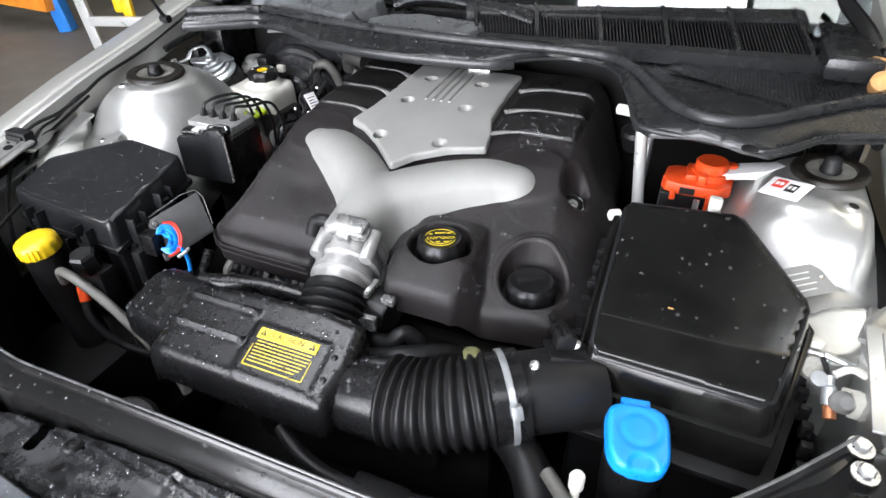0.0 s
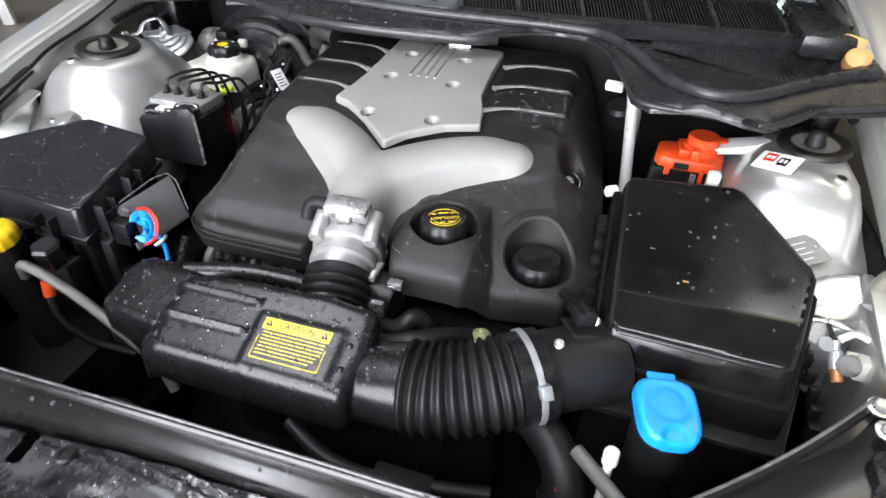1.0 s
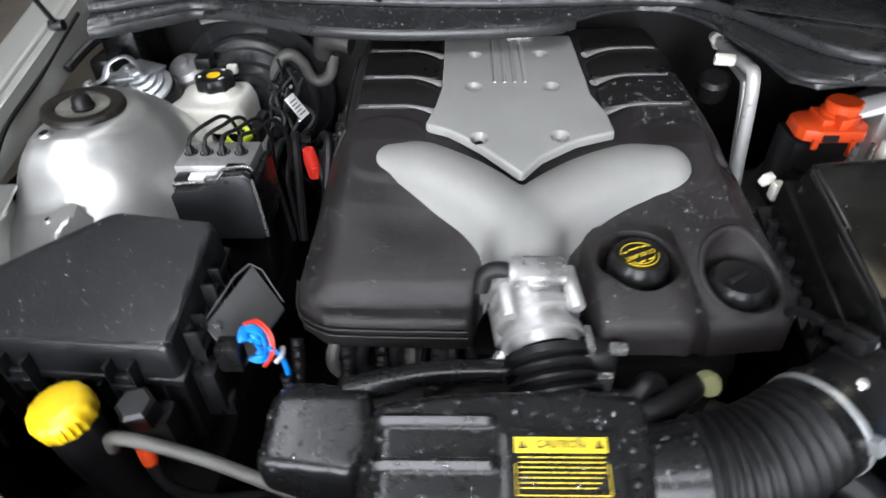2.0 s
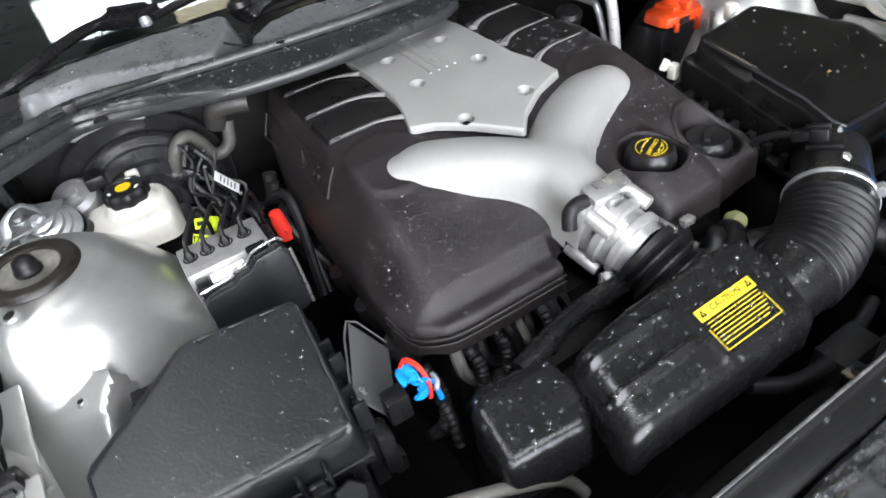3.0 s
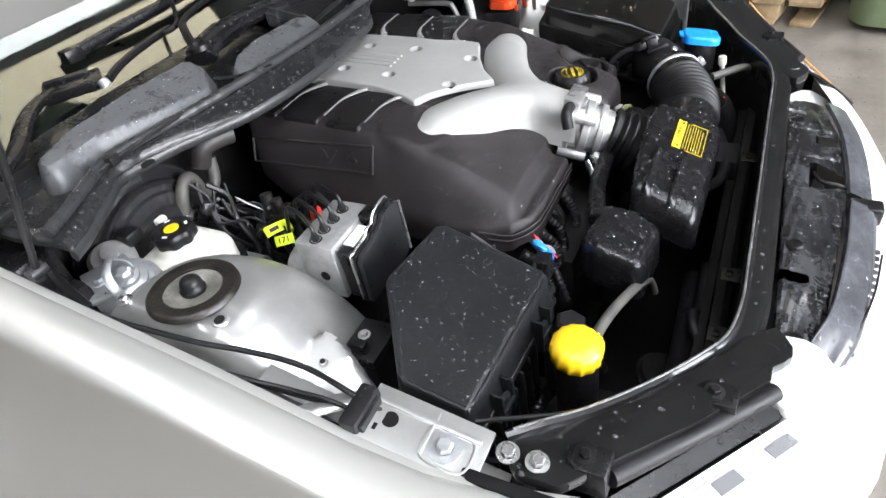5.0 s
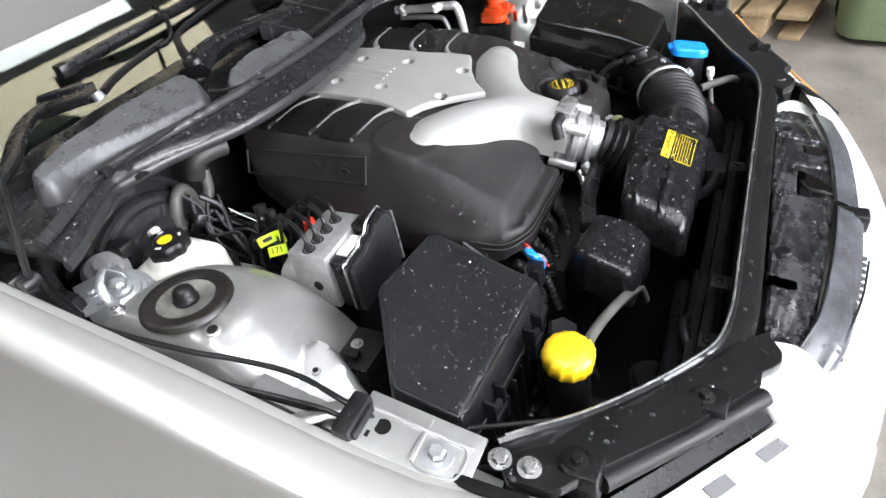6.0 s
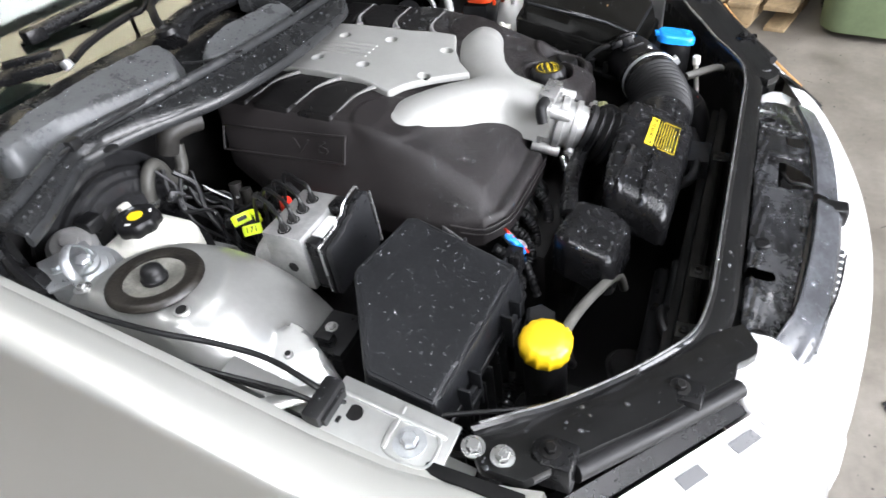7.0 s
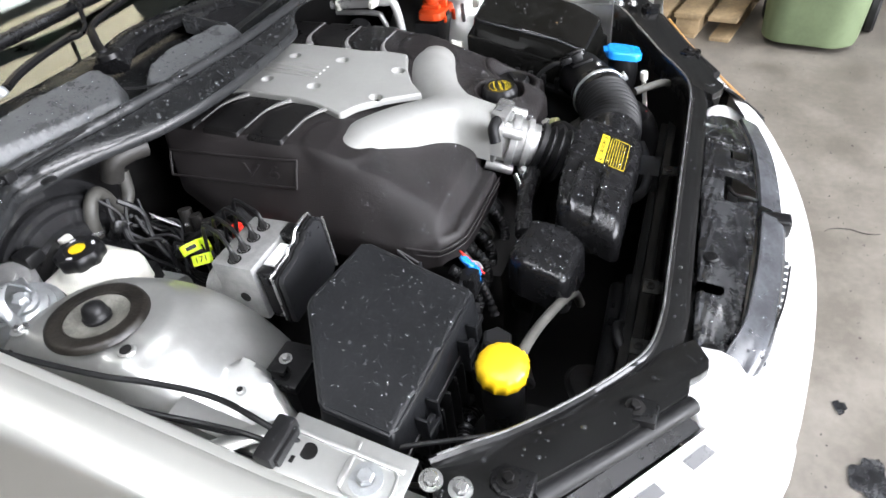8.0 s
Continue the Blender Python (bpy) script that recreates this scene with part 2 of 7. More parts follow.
def lathe(profile, n=32, m=None, wave=None):
    """A turned body about z from (radius, height) pairs. wave(angle, radius) may change the radius."""
    bm = bmesh.new()
    rings = []
    for r, z in profile:
        if r < 1e-6:
            rings.append([bm.verts.new((0, 0, z))])
            continue
        ring = []
        for k in range(n):
            a = 2 * math.pi * k / n
            q = wave(a, r, z) if wave else r
            ring.append(bm.verts.new((q * math.cos(a), q * math.sin(a), z)))
        rings.append(ring)
    for p, q in zip(rings, rings[1:]):
        for k in range(n):
            j = (k + 1) % n
            if len(p) == 1 and len(q) > 1:
                bm.faces.new((p[0], q[k], q[j]))
            elif len(q) == 1 and len(p) > 1:
                bm.faces.new((p[k], p[j], q[0]))
            elif len(p) > 1:
                bm.faces.new((p[k], p[j], q[j], q[k]))
    bmesh.ops.recalc_face_normals(bm, faces=bm.faces)
    return moved(bm, m) if m is not None else bm


def along(a, b, roll=0.0):
    """The pose whose z axis runs from a to b, with a as origin."""
    return Matrix.Translation(a) @ (Vector(b) - Vector(a)).to_track_quat("Z", "Y").to_matrix().to_4x4() @ Matrix.Rotation(roll, 4, "Z")


def curve_points(pts, per=8):
    pts = [Vector(p) for p in pts]
    if len(pts) == 2:
        return [pts[0].lerp(pts[1], i / per) for i in range(per + 1)]
    ext = [2 * pts[0] - pts[1]] + pts + [2 * pts[-1] - pts[-2]]
    out = []
    for i in range(1, len(ext) - 2):
        p0, p1, p2, p3 = ext[i - 1:i + 3]
        for k in range(per):
            t = k / per
            out.append(0.5 * ((2 * p1) + (p2 - p0) * t + (2 * p0 - 5 * p1 + 4 * p2 - p3) * t * t + (3 * p1 - p0 - 3 * p2 + p3) * t ** 3))
    out.append(pts[-1])
    return out


def tube(pts, r, n=10, per=8, flat=1.0, up=None):
    """A pipe through pts. r: a radius, or a function of the share of the length (0 to 1). flat: height over width."""
    path = curve_points(pts, per)
    bm = bmesh.new()
    total = sum((b - a).length for a, b in zip(path, path[1:]))
    s, rings, side = 0.0, [], None
    for i, p in enumerate(path):
        if i:
            s += (p - path[i - 1]).length
        d = (path[min(i + 1, len(path) - 1)] - path[max(i - 1, 0)]).normalized()
        if up is not None:
            side = d.cross(Vector(up)).normalized()
        elif side is None:
            side = d.orthogonal().normalized()
        else:
            side = (side - d * side.dot(d)).normalized()
        top = side.cross(d)
        q = r(s / total) if callable(r) else r
        rings.append([bm.verts.new(p + side * (q * math.cos(2 * math.pi * k / n)) + top * (q * flat * math.sin(2 * math.pi * k / n))) for k in range(n)])
    for a, b in zip(rings, rings[1:]):
        for k in range(n):
            j = (k + 1) % n
            bm.faces.new((a[k], a[j], b[j], b[k]))
    bm.faces.new(rings[0][::-1])
    bm.faces.new(rings[-1])
    bmesh.ops.recalc_face_normals(bm, faces=bm.faces)
    return bm


def ribbon(path, profile, per=6, scale=None):
    """A strip swept along a level path: profile holds (distance to the right of the way, height); scale(share) widens it."""
    pts = curve_points(path, per)
    bm = bmesh.new()
    rows = []
    for i, p in enumerate(pts):
        d = pts[min(i + 1, len(pts) - 1)] - pts[max(i - 1, 0)]
        out = Vector((d.y, -d.x, 0)).normalized()
        k = scale(i / (len(pts) - 1)) if scale else 1.0
        rows.append([bm.verts.new(p + out * (w * k if w > 0.012 else w) + Vector((0, 0, h))) for w, h in profile])
    for a, b in zip(rows, rows[1:]):
        for j in range(len(profile) - 1):
            bm.faces.new((a[j], b[j], b[j + 1], a[j + 1]))
    return bm


def outline_distance(poly, X, Y):
    """Signed distance to a polygon, positive inside."""
    d2 = np.full(X.shape, 1e9)
    inside = np.zeros(X.shape, bool)
    n = len(poly)
    for i in range(n):
        (x0, y0), (x1, y1) = poly[i], poly[(i + 1) % n]
        ex, ey = x1 - x0, y1 - y0
        t = np.clip(((X - x0) * ex + (Y - y0) * ey) / (ex * ex + ey * ey + 1e-12), 0, 1)
        d2 = np.minimum(d2, (X - x0 - t * ex) ** 2 + (Y - y0 - t * ey) ** 2)
        cross = ((y0 <= Y) != (y1 <= Y)) & (X < x0 + (Y - y0) * ex / (ey if abs(ey) > 1e-12 else 1e-12))
        inside ^= cross
    d = np.sqrt(d2)
    return np.where(inside, d, -d)


def grow(poly, r):
    """The polygon with every corner drawn in by r along its bisector (poly runs anticlockwise)."""
    out, n = [], len(poly)
    for i in range(n):
        a, b, c = Vector(poly[i - 1]), Vector(poly[i]), Vector(poly[(i + 1) % n])
        n1 = Vector((-(b - a).y, (b - a).x)).normalized()
        n2 = Vector((-(c - b).y, (c - b).x)).normalized()
        k = (n1 + n2)
        out.append(tuple(b + k * (r / max(0.3, 1 + n1.dot(n2)))))
    return out


def moulded(name, poly, corner, height, step=0.004, skirt=0.03, lean=0.12, edge=0.008, hole=None):
    """A moulded shell: a height field over a polygon with round corners, a rounded rim and a skirt that hangs from it."""
    inner = grow(poly, corner)
    xs, ys = [p[0] for p in poly], [p[1] for p in poly]
    pad = step * 5
    nx, ny = int((max(xs) - min(xs) + 2 * pad) / step) + 1, int((max(ys) - min(ys) + 2 * pad) / step) + 1
    X, Y = np.meshgrid(np.linspace(min(xs) - pad, max(xs) + pad, nx), np.linspace(min(ys) - pad, max(ys) + pad, ny), indexing="ij")

    def dist(u, v):
        return outline_distance(inner, u, v) + corner

    D = dist(X, Y)
    e = step * 0.5
    gx, gy = (dist(X + e, Y) - dist(X - e, Y)) / (2 * e), (dist(X, Y + e) - dist(X, Y - e)) / (2 * e)
    g = np.sqrt(gx * gx + gy * gy) + 1e-9
    D = np.where(np.abs(D) < 0.5 * step, 0.0, D)
    out = np.where(D < 0, -D, 0)
    snap = np.where(D == 0, -dist(X, Y), out)
    PX, PY = X + gx / g * snap, Y + gy / g * snap
    Z = height(PX, PY)
    t = np.clip(1 - D / edge, 0, 1)
    Z = Z - edge * (1 - np.sqrt(np.clip(1 - t * t, 0, 1))) * (D < edge)
    drop = np.clip(out / (step * 2.6), 0, 1) * skirt
    PX, PY, Z = PX - gx / g * drop * lean, PY - gy / g * drop * lean, Z - drop
    keep = D > -step * 4.4
    if hole is not None:
        keep &= ~hole(X, Y)
    index = -np.ones(X.shape, int)
    quad = keep[:-1, :-1] & keep[1:, :-1] & keep[1:, 1:] & keep[:-1, 1:]
    used = np.zeros(X.shape, bool)
    for a in (slice(None, -1), slice(1, None)):
        for b in (slice(None, -1), slice(1, None)):
            used[a, b] |= quad
    index[used] = np.arange(used.sum())
    faces = np.stack([index[:-1, :-1][quad], index[1:, :-1][quad], index[1:, 1:][quad], index[:-1, 1:][quad]], 1)
    me = bpy.data.meshes.new(name)
    me.from_pydata(np.stack([PX[used], PY[used], Z[used]], 1).tolist(), [], faces.tolist())
    return me


def ease(a, b, v):
    t = np.clip((v - a) / (b - a), 0, 1)
    return t * t * (3 - 2 * t)


def lettering(body, size, mat, parent, m, depth=0.0004, name="lettering"):
    c = bpy.data.curves.new(name, "FONT")
    c.body, c.size, c.extrude, c.align_x, c.align_y, c.resolution_u = body, size, depth, "CENTER", "CENTER", 2
    tmp = new("tmp", c)
    bpy.context.view_layer.update()
    me = bpy.data.meshes.new_from_object(tmp)
    bpy.data.objects.remove(tmp)
    me.transform(m)
    return part(name, me, mat, parent)


def bolt(a, b, r, mat, parent, name="bolt", washer=1.7, label=""):
    """A hexagon-head bolt with its washer, its foot at a and its head towards b."""
    bm = join(lathe([(0, 0), (r * washer, 0), (r * washer, r * 0.25), (r * 1.05, r * 0.3)], 20),
              lathe([(r, r * 0.28), (r, r * 1.0), (r * 0.82, r * 1.15), (0, r * 1.15)], 6))
    return part(name, moved(bm, along(a, b)), mat, parent, label, 30)


UP = Vector((0, 0, 1))


def mirrored(me):
    """The same mesh on the other side of the car."""
    c = me.copy()
    c.transform(Matrix.Diagonal((-1, 1, 1, 1)))
    c.flip_normals()
    return c

# ---- the workshop ----
structure("floor", box(-9, 9, -12, 9, -0.2, 0.0), "concrete", "oil-stained brown-grey concrete workshop floor, worn and dusty", "floor")
structure("wall_north", box(-9.2, 9.2, 9, 9.2, 0, 5.2), "wall_tan", "plain tan rear wall of the workshop", "wall")
structure("wall_west", box(-9.2, -9, -5, 9, 0, 5.2), "wall", "plain grimy side wall of the workshop", "wall")
structure("wall_east", box(9, 9.2, -5, 9, 0, 5.2), "wall", "plain grimy side wall of the workshop", "wall")
structure("wall_south", join(box(-9.2, -4.2, -5.2, -5, 0, 5.2), box(2.6, 9.2, -5.2, -5, 0, 5.2), box(-4.2, 2.6, -5.2, -5, 3.7, 5.2)), "wall",
          "plain front wall of the workshop with a wide open doorway", "wall")


def roof():
    """Roof sheets with openings, and a translucent sheet in each: clear ones near the door, yellowed ones at the back."""
    openings = ((-2.4, -1.4, -3.0, 0.2, "bright_skylight"), (-1.2, 2.2, -4.6, -3.1, "bright_skylight"), (-0.7, 0.65, 1.5, 1.85, "bright_skylight"), (0.2, 3.7, 0.7, 1.5, "skylight"), (1.6, 5.0, 4.4, 5.2, "skylight"), (0.7, 3.1, 1.58, 2.1, "pale_skylight"))
    xs = sorted({-9.2, 9.2, *(o[0] for o in openings), *(o[1] for o in openings)})
    ys = sorted({-5.2, 9.2, *(o[2] for o in openings), *(o[3] for o in openings)})
    bms = []
    for x0, x1 in zip(xs, xs[1:]):
        for y0, y1 in zip(ys, ys[1:]):
            u, v = (x0 + x1) / 2, (y0 + y1) / 2
            if not any(o[0] < u < o[1] and o[2] < v < o[3] for o in openings):
                bms.append(box(x0, x1, y0, y1, 5.2, 5.3))
    structure("ceiling", join(*bms), "roof", "grey sheet-metal workshop roof with openings for skylights", "roof")
    for k, (a, b, c, d, kind) in enumerate(openings):
        structure("window_%d" % (k + 1), box(a, b, c, d, 5.22, 5.24), kind, "translucent skylight sheet in the roof", "skylight")
    for y in (-4.0, -2.2, -0.6, 2.4, 3.9, 5.4):
        structure("trim", box(-9.0, 9.0, y - 0.05, y + 0.05, 4.98, 5.18, 0.01), "dark", "dark steel roof purlin", "purlin")


roof()

# ---- the car's body ----
EDGE = [(-0.80, 0.70), (-0.55, 0.765), (-0.42, 0.785), (-0.30, 0.81), (-0.10, 0.862), (0.05, 0.893), (0.30, 0.948), (0.55, 0.985), (1.2, 1.04)]


def edge_z(y):
    """The height of the wing's inner edge."""
    return float(np.interp(y, [p[0] for p in EDGE], [p[1] for p in EDGE]))


car = thing("car", (0, 0, 0.0), "silver car with its bonnet up, parked in a workshop", "car")


def wing():
    """The front wing: a folded inner flange, a rounded crown and the side down to the wheel arch."""
    profile = [(-0.6635, -0.050), (-0.6635, -0.016), (-0.665, -0.013), (-0.669, -0.004), (-0.671, 0.003), (-0.675, 0.005),
               (-0.681, 0.005), (-0.684, 0.009), (-0.690, 0.011), (-0.712, 0.0105), (-0.728, 0.0088), (-0.7335, 0.0078), (-0.7365, 0.0062), (-0.7385, 0.0032), (-0.7400, -0.0010), (-0.7415, -0.006), (-0.7445, -0.018), (-0.748, -0.032), (-0.761, -0.076), (-0.778, -0.122),
               (-0.800, -0.170), (-0.824, -0.215), (-0.846, -0.26), (-0.882, -0.36), (-0.884, -0.50), (-0.880, -0.60)]
    ys = [-0.47, -0.44, -0.40, -0.34, -0.27, -0.2, -0.1, 0.0, 0.1, 0.2, 0.3, 0.4, 0.5, 0.65, 0.8, 1.0]
    bm = bmesh.new()
    rows = []
    for y in ys:
        pull = 0.10 * max(0.0, (-0.30 - y) / 0.17) ** 1.6
        row = []
        for x, h in profile:
            k = (-x - 0.64) / 0.24
            row.append(bm.verts.new((x + pull * (0.25 + 0.55 * k), y - 0.10 * max(0, k - 0.25) * (1 if y < -0.3 else 0) * ((-0.3 - y) / 0.17), edge_z(y) + h)))
        rows.append(row)
    for a, b in zip(rows, rows[1:]):
        for j in range(len(profile) - 1):
            bm.faces.new((a[j], a[j + 1], b[j + 1], b[j]))
    bmesh.ops.recalc_face_normals(bm, faces=bm.faces)
    bmesh.ops.solidify(bm, geom=bm.faces[:], thickness=0.0015)
    return to_mesh("front_wing", bm)


def tower_height(x, y):
    """The suspension tower: a dome that falls away, and a flat ledge with a folded front on the wing's side."""
    ax = np.abs(x)
    e = np.sqrt(np.maximum(0, 0.602 - ax) ** 2 + np.where(y < 0, y, y / 1.1) ** 2)
    dome = 0.850 - 9.0 * np.maximum(0, e - 0.06) ** 2
    dome = dome - 0.06 * ease(0.635, 0.665, ax) * ease(-0.32, 0.0, y) - 0.02 * ease(0.62, 0.66, ax)
    s1 = (ax - 0.62) * 0.58 - (y + 0.095) * 0.81
    s2 = (ax - 0.65) * 0.38 - (y + 0.15) * 0.92
    ledge = 0.796 - 0.35 * s1 - 0.9 * np.maximum(0, s2) - 3.0 * np.maximum(0, 0.549 + 0.3 * np.maximum(0, -0.15 - y) - ax)
    z = np.maximum(dome, ledge - 2.5 * np.maximum(0, -s1))
    z = z + 0.004 * ease(0.088, 0.080, np.hypot(ax - 0.587, y)) - 0.003 * ease(0.026, 0.016, np.hypot(ax - 0.613, y + 0.061))
    return np.maximum(z, 0.60)


TOWER = [(-0.668, -0.245), (-0.60, -0.238), (-0.577, -0.228), (-0.562, -0.188), (-0.550, -0.165), (-0.520, -0.175), (-0.475, -0.158), (-0.438, -0.11), (-0.418, 0.0), (-0.41, 0.10), (-0.42, 0.22), (-0.668, 0.30)]


wing_mesh = wing()
part("front_wing", wing_mesh, "paint", car, "silver painted front wing with a folded inner flange")
part("front_wing", mirrored(wing_mesh), "paint", car, "silver painted front wing with a folded inner flange")
tower_mesh = moulded("strut_tower", TOWER, 0.02, tower_height, 0.005, 0.045, 0.05, 0.012)
part("strut_tower", tower_mesh, "bay_paint", car, "dusty silver suspension tower with pressed holes")
part("strut_tower", mirrored(tower_mesh), "bay_paint", car, "dusty silver suspension tower with pressed holes")
for s in (-1, 1):
    for hx, hy, hr in ((0.613, -0.061, 0.0062), (0.641, 0.089, 0.009), (0.586, -0.160, 0.0035)):
        hz = float(tower_height(np.array(hx), np.array(hy)))
        part("pressed_hole", moved(join(lathe([(hr * 1.7, -0.002), (hr * 1.35, 0.0012), (hr * 1.05, 0.0016), (hr * 0.95, 0.0006)], 24)), pose(s * hx, hy, hz + 0.001, 5, s * 6)), "bay_paint", car)
        # a dark disc paints the shade of the hole; the tower stays uncut
        part("hole_floor", moved(lathe([(hr, 0.0005), (0, 0.0006)], 20), pose(s * hx, hy, hz + 0.0025, 5, s * 6)), "dark", car)
    # guards and rails carry the painted shade of the bay
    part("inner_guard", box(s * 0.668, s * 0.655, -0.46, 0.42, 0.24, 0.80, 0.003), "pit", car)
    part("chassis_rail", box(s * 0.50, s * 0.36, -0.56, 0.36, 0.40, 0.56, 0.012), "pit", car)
    rail = join(box(s * 0.672, s * 0.612, -0.383, -0.262, -0.004, 0.0, 0.0015),
                box(s * 0.632, s * 0.626, -0.376, -0.27, -0.006, 0.003, 0.002), box(s * 0.664, s * 0.617, -0.330, -0.326, -0.001, 0.003, 0.001))
    for v in rail.verts:
        v.co.z += edge_z(v.co.y) + 0.004
    part("upper_rail", rail, "bay_paint", car, "bare silver steel rail with a round hole and a bolt")
    ring = [(s * (0.648 + 0.020 * math.copysign(abs(math.cos(a)) ** 0.6, math.cos(a))), -0.349 + 0.024 * math.copysign(abs(math.sin(a)) ** 0.6, math.sin(a))) for a in np.linspace(0, 2 * math.pi, 25)]
    part("pressed_pad", tube([(x, y, edge_z(y) + 0.0046) for x, y in ring], 0.0016, 6, 1), "bay_paint", car, "pressed ring round the bolt")
    # flat dark strip painted for the shade in the rail's slot
    part("slot", box(s * 0.660, s * 0.653, -0.281, -0.277, edge_z(-0.279) + 0.001, edge_z(-0.279) + 0.0050), "dark", car)
    part("flange_lip", tube([(s * 0.690, -0.150, edge_z(-0.150) - 0.030), (s * 0.668, -0.190, edge_z(-0.19) - 0.028), (s * 0.648, -0.214, edge_z(-0.21) - 0.022), (s * 0.630, -0.240, edge_z(-0.24) - 0.016), (s * 0.618, -0.275, edge_z(-0.27) - 0.008)], 0.011, 10, 6, 0.35, up=(0, 0, 1)), "bay_paint", car, "curved silver flange under the cables")
    # dark disc laid on the rail for the shade of its hole
    part("rail_hole", moved(lathe([(0, 0), (0.0085, 0), (0.0085, 0.0008), (0, 0.0008)], 20), pose(s * 0.644, -0.289, edge_z(-0.289) + 0.0046, 8)), "dark", car)
    bolt((s * 0.648, -0.347, edge_z(-0.347) + 0.004), (s * 0.648, -0.39, edge_z(-0.347) + 0.4), 0.0085, "zinc", car, "bolt", 1.9)
    clutter = join(box(s * 0.552, s * 0.488, -0.200, -0.150, 0.742, 0.757, 0.004), box(s * 0.552, s * 0.495, -0.20, -0.182, 0.60, 0.75, 0.005), box(s * 0.545, s * 0.532, -0.185, -0.165, 0.755, 0.772, 0.003))
    part("loom_bracket", clutter, "black", car, "black plastic loom bracket before the tower")
    bolt((s * 0.516, -0.166, 0.757), (s * 0.516, -0.18, 1.0), 0.005, "alu", car, "bolt", 1.6)
part("firewall", join(box(-0.68, 0.68, 0.33, 0.345, 0.30, 0.945), box(-0.66, 0.30, 0.26, 0.33, 0.30, 0.62, 0.02)), "dark", car, "dark insulated firewall behind the engine")
# the tray's near-black colour holds the shade below the engine
part("undertray", join(box(-0.64, 0.64, -0.62, 0.34, 0.26, 0.275), box(-0.62, -0.34, -0.60, -0.3, 0.275, 0.40, 0.02)), "pit", car, "tray below the engine, in near-black painted shade")

for s in (-1, 1):
    part("hinge_shroud", join(box(s * 0.662, s * 0.60, 0.215, 0.325, 0.66, 0.895, 0.012), box(s * 0.655, s * 0.615, 0.15, 0.23, 0.72, 0.862, 0.012), tube([(s * 0.655, 0.10, 0.87), (s * 0.64, 0.16, 0.885), (s * 0.61, 0.22, 0.895), (s * 0.55, 0.25, 0.89)], 0.007, 8, 5)), "black_gloss", car, "black plastic shroud before the bonnet hinge")

# bonnet, open above the bay, with its gas strut
HINGE = pose(0, 0.40, 1.10, -57)
bonnet = box(-0.70, 0.70, -1.12, 0.03, 0.0, 0.012, 0.004)
part("bonnet", moved(bonnet, HINGE), "paint", car, "raised silver bonnet")
part("bonnet_liner", moved(box(-0.60, 0.60, -1.03, -0.07, -0.012, -0.001, 0.004), HINGE), "black", car, "black insulation liner under the bonnet")
part("gas_strut", join(tube([(-0.662, 0.13, 0.925), (-0.655, 0.02, 1.12)], 0.004, 10, 2), tube([(-0.655, 0.02, 1.12), (-0.648, -0.11, 1.36)], 0.009, 12, 2),
                       moved(lathe([(0, -0.01), (0.008, -0.01), (0.009, 0), (0.008, 0.01), (0, 0.01)], 12), pose(-0.662, 0.13, 0.925, 0, 90))),
     "black", car, "thin black gas strut that holds the bonnet")

# windscreen over a dark dashboard
SCREEN = pose(0, 0.425, 0.934, 31)
part("windscreen", box(-0.66, 0.66, 0.0, 0.85, -0.004, 0.0, m=SCREEN), "glass", car, "raked windscreen glass with warm reflections")
part("dashboard", join(box(-0.70, 0.70, 0.47, 1.15, 0.80, 0.93, 0.03), box(-0.72, 0.72, 1.15, 1.17, 0.3, 1.5), box(-0.72, -0.70, 0.44, 1.2, 0.3, 1.5), box(0.70, 0.72, 0.44, 1.2, 0.3, 1.5)),
     "black", car, "dark dashboard under the windscreen")

# front panel, bumper and lamps
BEAD = [(0.0, -0.580, 0.722), (-0.12, -0.580, 0.7215), (-0.24, -0.580, 0.720), (-0.30, -0.579, 0.720), (-0.361, -0.569, 0.722), (-0.408, -0.543, 0.728), (-0.456, -0.509, 0.735),
        (-0.501, -0.477, 0.748), (-0.539, -0.447, 0.760), (-0.571, -0.420, 0.775), (-0.604, -0.388, 0.785)]


def front_panel():
    left = [(x, y, z) for x, y, z in BEAD]
    path = [(-x, y, z) for x, y, z in reversed(left)] + left[1:]
    # the way runs towards -x, so its right hand points back; the strip reaches to the other side
    path = path[::-1]

    profile = [(-0.004, -0.05), (-0.004, -0.006), (-0.003, 0.001), (0.001, 0.0035), (0.005, 0.001), (0.006, -0.006), (0.012, -0.007), (0.026, -0.008), (0.031, -0.012), (0.032, -0.06)]
    return ribbon(path, profile, 5)


def corner_z(x, y):
    return np.interp(np.abs(x), [0.30, 0.36, 0.456, 0.54, 0.60, 0.65], [0.712, 0.714, 0.727, 0.752, 0.777, 0.79])


CORNER = [(-0.355, -0.578), (-0.323, -0.619), (-0.337, -0.629), (-0.351, -0.637), (-0.366, -0.637), (-0.378, -0.629), (-0.390, -0.618), (-0.412, -0.617), (-0.505, -0.551), (-0.60, -0.482), (-0.640, -0.452),
          (-0.640, -0.410), (-0.612, -0.384), (-0.571, -0.424), (-0.539, -0.451), (-0.501, -0.481), (-0.456, -0.513), (-0.408, -0.548)]
panel = thing("radiator_support", (0, -0.58, 0.6), "gloss black steel radiator support panel with rolled edge and bolts", "panel")
part("support_panel", front_panel(), "black_paint", panel, angle=50)
# added dark sheets on both sides stand for the shade under the panel
part("inner_skirt", ribbon([(x, y, z) for x, y, z in BEAD], [(0.001, -0.03), (0.001, -0.44), (0.004, -0.44), (0.004, -0.03)], 4), "dark", panel, "dark sheet added for the shade below the panel")
